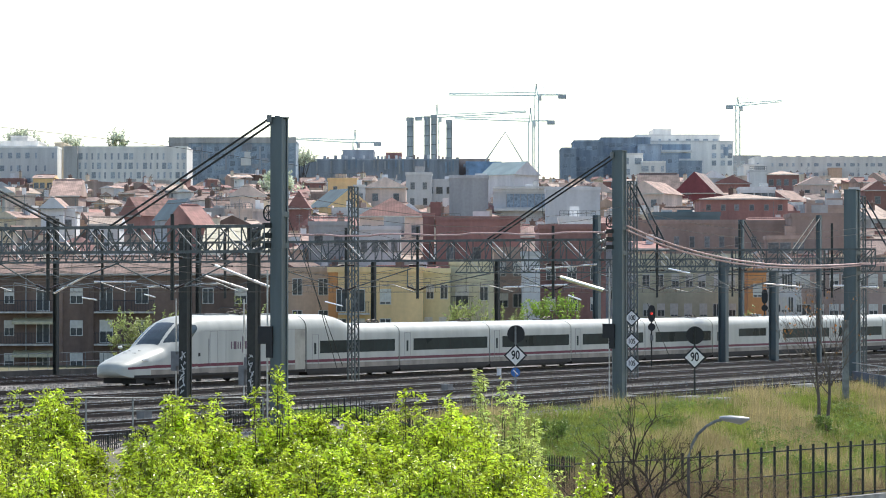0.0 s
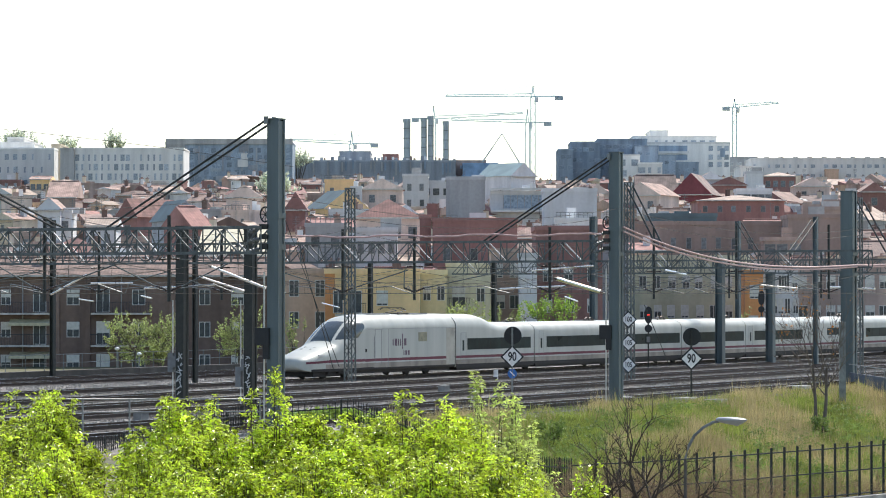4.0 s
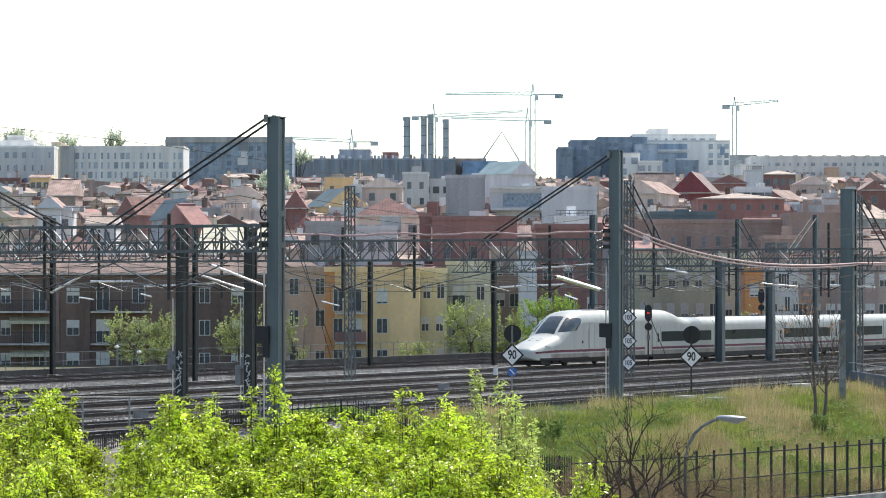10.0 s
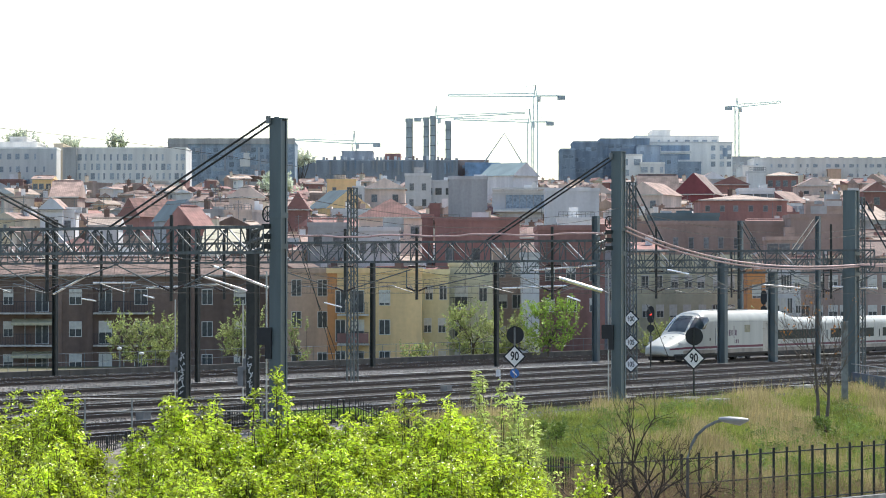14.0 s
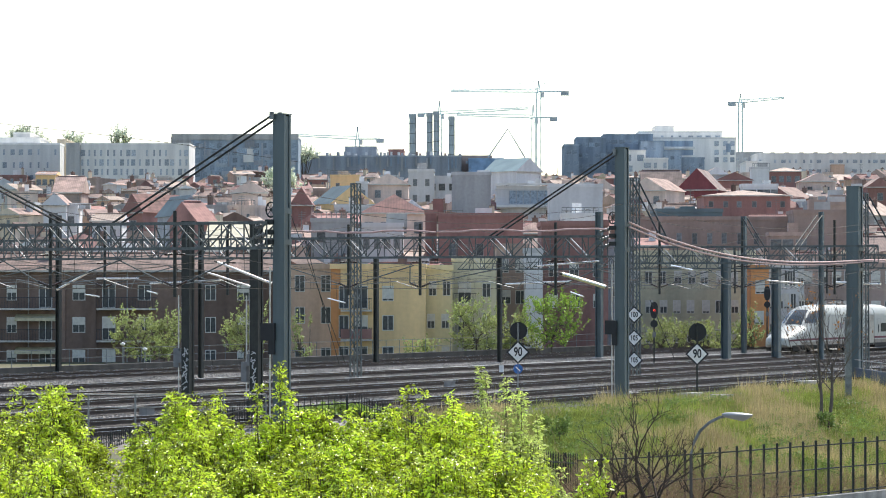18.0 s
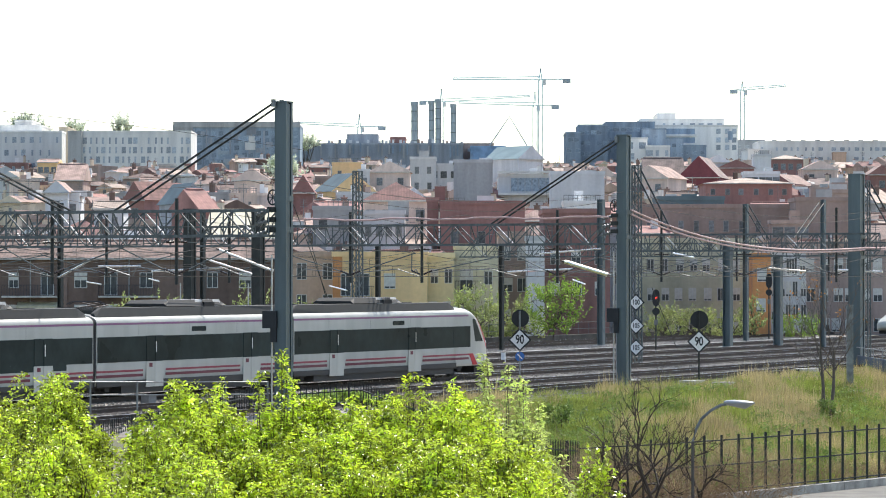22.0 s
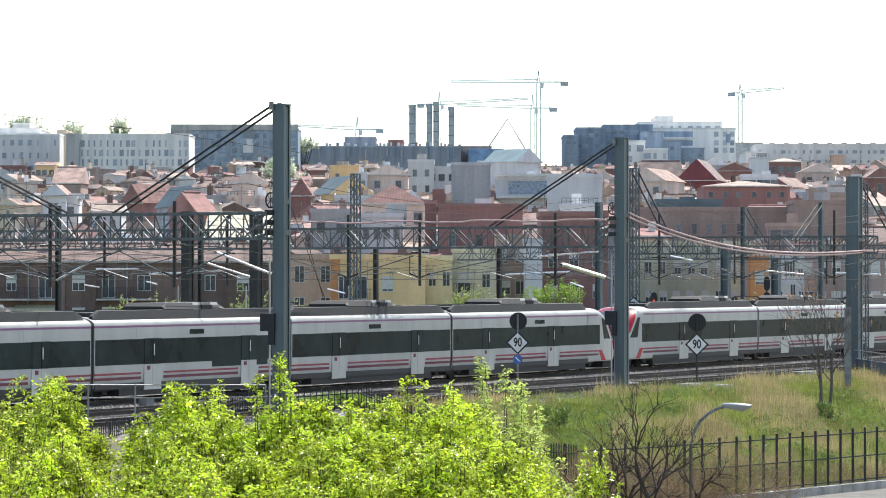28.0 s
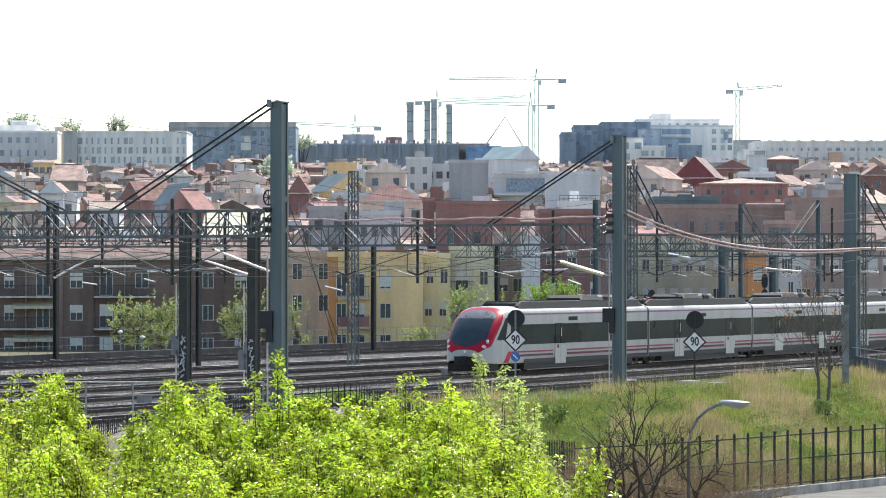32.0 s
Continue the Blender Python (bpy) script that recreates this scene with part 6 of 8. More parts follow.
def fast_coach(train, x0, ln, windows, first=False):
    w = 1.47
    if first:
        hump = smooth_curve([0, 3.6, 4.9, 6.1, 7.2], [3.98, 3.96, 3.78, 3.46, 3.37])
        rr = [ring(x0 + x, w, 0.42, lerp(2.72, 3.05, max(0, (hump(x) - 3.37) / 0.61)), hump(x)) for x in [0.06] + [i * 0.4 for i in range(1, 20)] + [ln - 0.06]]
    else:
        rr = [ring(x, w, 0.42, 2.72, 3.365) for x in (x0 + 0.06, x0 + 0.1, x0 + ln - 0.1, x0 + ln - 0.06)]
    s = Shape().loft([[p for p in r] for r in rr], close=False)
    c = part("coach", s, M_TRAINA, train, "white aluminium coach body")
    weld(c)
    part("waist_stripe", strip(Shape(), x0 + 0.07, x0 + ln - 0.07, w, 1.0, 1.17), M_TSTRIPE, c, "plum waist stripe")
    # Darker strip: shade of the tucked-in lower side, painted along with grime.
    part("lower_body", strip(Shape(), x0 + 0.07, x0 + ln - 0.07, w, 0.6, 0.9, 0.006), M_TLOW, c, "grimy beige lower body darkened with under-curve shade")
    part("sill", strip(Shape(), x0 + 0.07, x0 + ln - 0.07, w, 0.34, 0.6, 0.01), M_TDARK, c, "black sill")
    part("skirt", Shape().box(x0 + 0.4, x0 + ln - 0.4, -1.36, 1.36, 0.2, 0.45), M_TDARK, c)
    for a, b, z0, z1 in windows:
        g = part("window_band", strip(Shape(), x0 + a, x0 + b, w, z0, z1, 0.01), M_TGLASS, c, "long tinted window band")
        k = a + 1.75
        while k < b - 0.6:
            for sd in (-1, 1):
                part("mullion", plate(x0 + k - 0.03, x0 + k + 0.03, w, z0, z1, sd, 0.013), M_TDARK, g)
            k += 1.75
    d = part("door", outline(Shape(), x0 + 0.75, x0 + 1.55, w, 0.75, 2.72, 0.018), M_TGREY, c)
    part("door_window", strip(Shape(), x0 + 1.02, x0 + 1.26, w, 1.5, 2.2, 0.01), M_TGLASS, d)
    part("gangway", Shape().loft([ring(x0 + ln - 0.1, 1.42, 0.5, 2.68, 3.3), ring(x0 + ln + 0.1, 1.42, 0.5, 2.68, 3.3)]), M_TJOINT, c)
    wheelset(c, x0 + ln)
    part("axle_frame", Shape().box(x0 + ln - 0.55, x0 + ln + 0.55, -1.1, 1.1, 0.3, 0.62), M_TDARK, c)
    r = Shape()
    for i in range(5):
        a = math.pi * i / 4
        b = math.pi * (i + 1) / 4
        if i < 4:
            for e in (-0.35, 0.35):
                r.bar((x0 + ln - 1.6 + e - 0.5 * math.cos(a), -0.35, 3.34 + 0.24 * math.sin(a)), (x0 + ln - 1.6 + e - 0.5 * math.cos(b), -0.35, 3.34 + 0.24 * math.sin(b)), 0.04, 5)
    r.box(x0 + ln - 2.3, x0 + ln - 0.9, -0.5, 0.5, 3.33, 3.43)
    part("roof_vent", r, M_WIRE, c)


def power_car(train, x0, sgn):
    """Nose at x0; the car reaches 20 m towards sgn."""
    w = smooth_curve([0, 0.08, 0.25, 0.6, 1.3, 2.6, 4.2, 6.2], [0.42, 0.72, 0.92, 1.08, 1.22, 1.34, 1.43, 1.48])
    top = smooth_curve([0, 0.08, 0.25, 0.7, 1.5, 2.7, 3.9, 4.5, 5.4, 6.3, 7.2, 8.6], [1.0, 1.2, 1.33, 1.47, 1.69, 1.98, 2.28, 2.68, 3.24, 3.66, 3.89, 4.0])
    foot = smooth_curve([0, 0.1, 0.4, 1.2, 3.0], [0.82, 0.66, 0.54, 0.45, 0.42])
    frac = smooth_curve([0, 2.0, 3.9, 5.5, 7.4], [0.5, 0.56, 0.6, 0.66, 0.735])
    xs = [0, 0.02, 0.05, 0.08, 0.12, 0.16] + [0.2 + i * 0.0225 for i in range(380)] + [9.0, 12, 19.9]
    rr = []
    for x in xs:
        b, t = foot(x), top(x)
        rr.append([(x0 + sgn * p[0], p[1], p[2]) for p in ring(x, w(x), b, b + (t - b) * frac(x), t, 60)])
    if sgn < 0:
        rr = [list(reversed(r)) for r in rr]

    def sort(x, y, z):
        x = abs(x - x0)
        e = abs(y)
        if 4.05 < x < 6.1 and e < 0.76 - 0.08 * (x - 4):
            return "glass"
        if 4.35 < x < 7.25 and e > 0.92 - 0.06 * (x - 4) and 2.42 + 0.06 * (x - 4.3) < z < 3.52 - 0.05 * (x - 5.5) and z > 2.42 + 0.75 * max(0, x - 6.2):
            return "glass"
        if 0.45 < x and e > 0.5 and 0.94 + 0.06 * min(1, x / 3) < z < 1.06 + 0.11 * min(1, x / 3):
            return "stripe"
        if x > 0.9 and z < 0.62 and e > 0.4:
            return "sill"
        # Lower side in the darker colour that holds its shade and grime.
        if x > 2.4 and z < 0.9 and e > 0.4:
            return "low"
        return "shell"
    sh = skin(rr, sort)
    sh["shell"].add(rr[0], [tuple(range(len(rr[0])))])
    for q, r_ in zip(rr, rr[1:]):
        if abs(q[0][0] - x0) < 5:
            sh["shell"].add([q[0], q[-1], r_[-1], r_[0]], [(0, 1, 2, 3)])
    c = weld(part("power_car", sh["shell"], M_TRAINA, train, "white duck-billed power car body"))
    weld(part("windscreen", sh["glass"], M_CABGLASS, c, "dark wraparound cab glass"))
    weld(part("waist_stripe", sh["stripe"], M_TSTRIPE, c))
    weld(part("lower_body", sh["low"], M_TLOW, c, "grimy beige lower body darkened with under-curve shade"))
    weld(part("sill", sh["sill"], M_TDARK, c, "black sill"))

    def X(a):
        return x0 + sgn * a

    def pair(a, b):
        return (min(X(a), X(b)), max(X(a), X(b)))
    wl = 1.48
    part("end_wall", Shape().loft([ring(q, 1.42, 0.5, 3.0, 3.88) for q in pair(19.8, 20.08)]), M_TJOINT, c)
    d = part("cab_door", outline(Shape(), *pair(8.6, 9.5), wl, 0.8, 3.05, 0.02), M_TGREY, c)
    part("grab_rail", strip(Shape(), *pair(8.45, 8.49), wl, 1.2, 2.6, 0.03), M_TGREY, d)
    part("panel_seam", strip(strip(Shape(), *pair(10.4, 10.43), wl, 0.6, 3.05, 0.004), *pair(7.6, 19.8), wl, 3.06, 3.08, 0.004), M_TGREY, c)
    part("vent_grille", strip(Shape(), *pair(14.6, 15.8), wl, 2.2, 2.8, 0.006), M_GRILLE, c, "khaki ventilation grille")
    # the operator's name and service mark, as plain bars
    lg = Shape()
    for k, (a, b, z0, z1) in enumerate(((11.0, 11.12, 1.98, 2.4), (11.3, 11.62, 1.96, 2.42), (11.75, 11.87, 1.96, 2.4), (12.02, 12.14, 1.96, 2.4), (12.3, 12.42, 1.75, 2.72), (12.58, 12.9, 1.96, 2.42),
                                        (12.5, 12.62, 1.34, 1.64), (12.76, 12.98, 1.34, 1.64), (13.12, 13.34, 1.34, 1.64))):
        strip(lg, *pair(a, b), wl, z0, z1, 0.006)
    part("emblem", lg, M_LETTER, c, "dark emblem bars")
    part("marker", strip(Shape(), *pair(7.3, 7.52), 1.475, 1.6, 1.8, 0.012), M_TDARK, c)
    n = Shape()
    for sd in (-1, 1):
        for a in (2.2, 2.7):
            n.box(*pair(a, a + 0.22), sd * 0.32 - 0.09, sd * 0.32 + 0.09, top(a) - 0.06, top(a) + 0.012)
    part("hood_vent", n, M_TDARK, c)
    for sd in (-1, 1):
        lamp = Shape()
        yl = sd * (w(1.9) - 0.015)
        lamp.box(*pair(1.6, 2.2), min(yl - 0.05, yl + 0.05), max(yl - 0.05, yl + 0.05), 1.42, 1.52)
        part("headlamp", lamp, M_LIGHT, c)
    part("nose_apron", Shape().box(*pair(1.2, 4.6), -1.1, 1.1, 0.14, 0.5), M_TDARK, c)
    part("underframe", Shape().box(*pair(4.6, 19.4), -1.3, 1.3, 0.25, 0.6), M_TDARK, c)
    for a in (4.4, 15.6):
        bogie(c, X(a), 2.8, 1.18)
    s = Shape()
    s.box(*pair(9.6, 12.4), -0.5, 0.5, 3.96, 4.06)
    s.box(*pair(15, 17.5), -0.6, 0.6, 3.95, 4.05)
    part("roof_hatch", s, M_TGREY, c)
    pantograph(c, X(14.2), 4.0, 0.05)
    g = Shape()
    g.box(*pair(18.6, 19.85), -1.482, 1.482, 0.6, 3.06)
    part("rear_panel", g, M_CREAM, c, "stained beige rear panel")


# Grime plus the shade under the body's curve, both in the colour.
M_TLOW = mat("shaded_grimy_lower_body", (0.24, 0.21, 0.175), 0.6, vary=0.25, scale=1.0, streak=True)
M_CABGLASS = mat("cab_glass", (0.03, 0.045, 0.05), 0.06, vary=0.1, spec=0.45)
M_GRILLE = mat("khaki_grille", (0.3, 0.28, 0.18), 0.7, vary=0.2, fine=20)
M_CREAM = mat("stained_cream", (0.36, 0.34, 0.28), 0.5, vary=0.18, scale=1.0)
# Grey for the sky's reflection in the top of the windscreen.
M_SKYGLASS = mat("sky_reflection_glass", (0.16, 0.165, 0.16), 0.3, vary=0.2)
M_STRIPE2 = mat("purple_stripe", (0.2, 0.06, 0.17), 0.4, vary=0.06)
M_PANEL = mat("light_grey_roof_panel", (0.42, 0.42, 0.4), 0.6, vary=0.15)


def build_fast():
    t = thing("high_speed_train", track_pose(5, -33), "white high-speed train with plum waist stripe and duck-bill nose", "train")
    power_car(t, 0.0, 1)
    x = 20.0
    full = [(2.0, 12.8, 1.55, 2.32)]
    fast_coach(t, x, 12.2, [(1.75, 11.6, 1.55, 2.32)], True)
    x += 12.2
    for i in range(10):
        fast_coach(t, x, 13.14, [(5.5, 11.4, 1.8, 2.42)] if i == 4 else full)
        x += 13.14
    return t


# commuter train, nose at x = 0, the unit reaching towards -x
END, MID = 22.9, 18.0


def commuter_cab(parent, x0, sgn):
    """Sloping cab; sgn: the way from the nose into the unit."""
    w = smooth_curve([0, 0.1, 0.35, 0.9, 1.8, 3.2], [0.8, 1.06, 1.24, 1.37, 1.44, 1.47])
    top = smooth_curve([0, 0.1, 0.3, 0.65, 1.1, 1.6, 2.1, 2.7, 3.4], [1.35, 1.65, 2.0, 2.45, 2.9, 3.28, 3.53, 3.68, 3.7])
    foot = smooth_curve([0, 0.3, 1.0], [0.75, 0.62, 0.55])
    frac = smooth_curve([0, 0.6, 1.5, 2.5, 3.4], [0.55, 0.6, 0.74, 0.84, 0.88])
    rr = []
    for x in [0, 0.02, 0.04, 0.06] + [0.08 + 0.028 * i for i in range(160)] + [4.7]:
        b, t = foot(x), top(x)
        rr.append([(x0 + sgn * p[0], p[1], p[2]) for p in ring(x, w(x), b, b + (t - b) * frac(x), t, 44)])
    face = [(p[0], p[1], p[2]) for p in rr[0]]

    def sort(x, y, z):
        x = abs(x - x0)
        e = abs(y)
        edge = 0.2 + 0.9 * (z - 1.1)                       # rear edge of the mask, seen from the side
        if z > 0.99 + 0.3 * e * e and x < min(edge, 2.7) and (z > 1.1 or x < 0.2):
            if 1.5 + 0.36 * e * e < z < 3.5 and x < edge - 0.34 and e < 1.12:
                # Top of the glass is split off and coloured as reflected sky.
                return "visor" if z > 3.05 else "glass"
            return "red"
        if 1.12 + 0.9 * (z - 1.85) < x < 2.2 + 0.3 * (z - 1.85) and 1.85 < z < 3.06 and e > 1.0:
            return "side" if y < 0 else "far_side"
        return "shell"
    sh = skin(rr, sort)
    sh["shell"].add(face, [tuple(range(len(face)))])
    c = weld(part("cab", sh["shell"], M_TRAIN, parent, "white cab shell"))
    weld(part("cab_mask", sh["red"], M_TRED, c, "red surround of the windscreen"))
    weld(part("windscreen", sh["glass"], M_CABGLASS, c, "large sloping dark windscreen"))
    weld(part("visor", sh["visor"], M_SKYGLASS, c, "grey top of the windscreen, sky reflection in its colour"))
    part("badge", Shape().bar((x0 - sgn * 0.02, 0, 1.25), (x0 + sgn * 0.08, 0, 1.25), 0.07, 12), M_WHITE, c)
    for k in ("side", "far_side"):
        if k in sh:
            weld(part("cab_side_window", sh[k], M_TGLASS, c))

    def pair(a, b):
        return (min(x0 + sgn * a, x0 + sgn * b), max(x0 + sgn * a, x0 + sgn * b))
    s = Shape()
    s.box(*pair(-0.06, 0.75), -0.62, 0.62, 0.5, 0.98)
    s.box(*pair(-0.4, 0.1), -0.16, 0.16, 0.78, 1.0)
    for sd in (-1, 1):
        s.bar((x0 - sgn * 0.15, sd * 0.32, 0.7), (x0 + sgn * 0.3, sd * 0.32, 0.7), 0.05, 8)
    part("coupler", s, M_TDARK, c)
    part("snow_plough", Shape().box(*pair(0.35, 1.8), -1.2, 1.2, 0.16, 0.58), M_TDARK, c)
    for sd in (-1, 1):
        l = Shape()
        c0 = Vector((x0 + sgn * 0.22, sd * 1.02, 1.5))
        l.loft([[c0 + Vector((-sgn * 0.1 * math.sin(a), 0.17 * math.cos(a) * math.cos(b), 0.11 * math.cos(a) * math.sin(b))) for b in [2 * math.pi * i / 12 for i in range(12)]] for a in (-0.6, 0, 0.4, 0.8, 1.2, 1.5)])
        part("headlamp", l, M_LIGHT, c)
        l2 = Shape()
        c1 = Vector((x0 + sgn * 0.42, sd * 1.17, 1.78))
        l2.loft([[c1 + Vector((-sgn * 0.08 * math.sin(a), 0.1 * math.cos(a) * math.cos(b), 0.12 * math.cos(a) * math.sin(b))) for b in [2 * math.pi * i / 10 for i in range(10)]] for a in (-0.6, 0, 0.5, 1.0, 1.45)])
        part("marker_lamp", l2, M_LIGHT, c)
        k = Shape()
        y = sd * 1.482
        p = [(x0 + sgn * a, y, z) for a, z in ((1.95, 0.6), (2.5, 0.6), (3.02, 1.21), (2.55, 1.21))]
        k.add(p + [(q[0], sd * 1.44, q[2]) for q in p], [(0, 1, 2, 3), (0, 4, 5, 1), (1, 5, 6, 2), (2, 6, 7, 3), (3, 7, 4, 0)])
        part("side_flash", k, M_TRED, c, "red slanting flash")
        part("red_stripe", plate(*pair(3.0, 4.75), 1.47, 1.12, 1.21, sd, 0.01), M_CRIMSON, c)
        part("plum_stripe", plate(*pair(3.05, 4.75), 1.47, 0.9, 1.02, sd, 0.01), M_TSTRIPE, c)
        part("cant_stripe", plate(*pair(3.1, 4.75), 1.47, 3.2, 3.29, sd, 0.01), M_STRIPE2, c)
        part("window_band", plate(*pair(2.85, 4.95), 1.47, 1.56, 2.68, sd, 0.012), M_TGLASS, c)
    d = Shape().box(*pair(0.32, 0.72), -0.5, 0.5, 1.62, 1.72)
    part("destination_panel", d, M_TDARK, c)
    return c


def commuter_car(unit, a, b, cab=0):
    """One car from a to b (a < b). cab: -1 at a, +1 at b."""
    w = 1.47
    x0, x1 = a + (4.6 if cab < 0 else 0.14), b - (4.6 if cab > 0 else 0.14)
    c = weld(part("car", Shape().loft([ring(x, w, 0.55, 3.3, 3.7) for x in (x0, x0 + 0.03, x1 - 0.03, x1)], close=False), M_TRAIN, unit, "white commuter car body"))
    part("window_band", strip(Shape(), x0 + 0.06, x1 - 0.06, w, 1.56, 2.68, 0.008), M_TGLASS, c, "continuous dark window band")
    part("sill_band", strip(Shape(), x0, x1, w, 0.5, 0.75, 0.008), M_TGREYDK, c, "dark lower sill")
    part("cant_stripe", strip(Shape(), x0, x1, w, 3.2, 3.29, 0.006), M_STRIPE2, c, "thin purple stripe under the roof")
    ln = b - a
    doors = [a + ln * f for f in ((0.28, 0.77) if not cab else ((0.42, 0.8) if cab < 0 else (0.2, 0.58)))]
    cuts = sorted(doors)
    for z0, z1, m, nm in ((1.12, 1.21, M_CRIMSON, "red_stripe"), (0.9, 1.02, M_TSTRIPE, "plum_stripe")):
        s = Shape()
        p = x0
        for dpos in cuts + [None]:
            q = (dpos - 1.0) if dpos else x1
            if q > p:
                strip(s, p, q, w, z0, z1, 0.006)
            p = (dpos + 1.0) if dpos else x1
        part(nm, s, m, c)
    for dpos in doors:
        for sd in (-1, 1):
            for e in (-1, 1):
                p, q = sorted((dpos + e * 0.74, dpos + e * 0.012))
                part("door_leaf", plate(p, q, w, 0.42, 1.54, sd, 0.026), M_TRAIN, c, "white sliding door leaf")
                p, q = sorted((dpos + e * 0.7, dpos + e * 0.05))
                part("door_glass", plate(p, q, w, 1.55, 2.7, sd, 0.026), M_TGLASS, c)
            part("handle", plate(dpos + 0.1, dpos + 0.15, w, 1.95, 2.45, sd, 0.035), M_WHITE, c)
            part("door_sticker", plate(dpos - 0.5, dpos - 0.22, w, 1.3, 1.48, sd, 0.03), M_TSTRIPE, c)
    for f in (0.2, 0.45, 0.7):
        p = lerp(x0, x1, f)
        part("panel_seam", strip(Shape(), p - 0.012, p + 0.012, w, 2.72, 3.18, 0.003), M_TGREY, c)
    p = a + ln * 0.5
    part("destination_display", strip(Shape(), p - 0.65, p + 0.65, w, 2.84, 3.06, 0.012), M_TGLASS, c)
    part("skirt", Shape().box(x0 + (0.2 if cab < 0 else 2.2), x1 - (0.2 if cab > 0 else 2.2), -1.38, 1.38, 0.18, 0.6), M_TGREYDK, c, "dark grey underfloor skirt")
    # roof fairings and air conditioner
    s = Shape()
    f0, f1 = x0 + (0.0 if cab < 0 else 0.5), x1 - (0.0 if cab > 0 else 0.5)
    for sd in (-1, 1):
        prof = [(sd * 1.27, 3.52), (sd * 1.17, 3.95), (sd * 1.02, 3.97), (sd * 1.02, 3.5)]
        s.loft([[(f0 - 0.25, y, z if z < 3.7 else 3.72) for y, z in prof], [(f0 + 0.35, y, z) for y, z in prof], [(f1 - 0.35, y, z) for y, z in prof], [(f1 + 0.25, y, z if z < 3.7 else 3.72) for y, z in prof]])
    s.box(f0 + 0.2, f1 - 0.2, -1.0, 1.0, 3.66, 3.86)
    part("roof_fairing", s, M_TROOFGREY, c, "dark grey roof fairing")
    k = lerp(f0, f1, 0.36 if cab >= 0 else 0.5)
    ac = Shape()
    prof = [(-1.16, 3.98), (-1.0, 4.26), (1.0, 4.26), (1.16, 3.98)]
    ac.loft([[(k, y, min(z, 4.1)) for y, z in prof], [(k + 0.4, y, z) for y, z in prof], [(k + 4.9, y, z) for y, z in prof], [(k + 5.4, y, min(z, 4.1)) for y, z in prof]])
    u = part("air_conditioner", ac, M_TROOFGREY, c)
    pn = Shape()
    for q in (2.6, 4.25):
        pn.add([(k + q, -1.21, 3.72), (k + q + 0.65, -1.21, 3.72), (k + q + 0.75, -1.02, 4.27), (k + q + 0.1, -1.02, 4.27), (k + q + 0.75, 0.8, 4.275), (k + q + 0.1, 0.8, 4.275)], [(0, 1, 2, 3), (3, 2, 4, 5)])
    part("cooler_panel", pn, M_PANEL, u, "light grey slanted cooler panels")
    part("cooler_grille", Shape().box(k + 3.35, k + 4.3, -1.17, -1.0, 3.8, 4.16), M_TDARK, u)
    if cab <= 0:
        part("gangway", Shape().loft([ring(b - 0.17, 1.43, 0.5, 3.28, 3.66), ring(b + 0.17, 1.43, 0.5, 3.28, 3.66)]), M_TJOINT, c)
        bogie(c, b, 2.7)
    if cab:
        bogie(c, a + 5.0 if cab < 0 else b - 5.0, 2.4)
        commuter_cab(c, a if cab < 0 else b, 1 if cab < 0 else -1)
    return c


M_CRIMSON = mat("crimson_stripe", (0.22, 0.01, 0.036), 0.5, vary=0.06)
M_TGREYDK = mat("dark_skirt", (0.026, 0.026, 0.025), 0.7, vary=0.2, scale=1.5)


def build_commuter():
    u = thing("commuter_train", track_pose(2, -300), "white commuter train with red cab, red and purple stripes", "train", "commuter trains")
    e = [0, -END, -END - MID, -END - 2 * MID, -END - 3 * MID, -2 * END - 3 * MID]
    for i in range(5):
        c = commuter_car(u, e[i + 1], e[i], 1 if i == 0 else (-1 if i == 4 else 0))
        if i == 2:
            part("low_window_band", strip(Shape(), e[i] - 7.6, e[i] - 2.3, 1.47, 1.3, 1.6, 0.01), M_TGLASS, c, "lower tinted window of the low-floor area")
        if i in (1, 3):
            pantograph(c, e[i + 1] + 2.2, 3.86, 0.0)
    return u


FAST = build_fast()
LOCAL_A = build_commuter()
LOCAL_B = copy_thing(LOCAL_A, track_pose(2, -400))


# ---- trees, shrubs and grass ----
def leaf_mesh(name, p, d, size, rng, flat=0.5):
    """Leaf blades at the points p that roughly follow the ways d."""
    n = len(p)
    a = d + rng.normal(size=(n, 3)) * 0.75
    a /= np.linalg.norm(a, axis=1)[:, None]
    b = np.cross(a, rng.normal(size=(n, 3)))
    b /= np.linalg.norm(b, axis=1)[:, None]
    s = (size * rng.uniform(0.55, 1.35, n))[:, None]
    q = p + a * s
    v = np.stack([q - a * s, q + b * s * flat - a * s * 0.1, q + a * s, q - b * s * flat - a * s * 0.1], 1).reshape(-1, 3)
    me = bpy.data.meshes.new(name)
    me.from_pydata(v.tolist(), [], np.arange(n * 4).reshape(-1, 4).tolist())
    return me


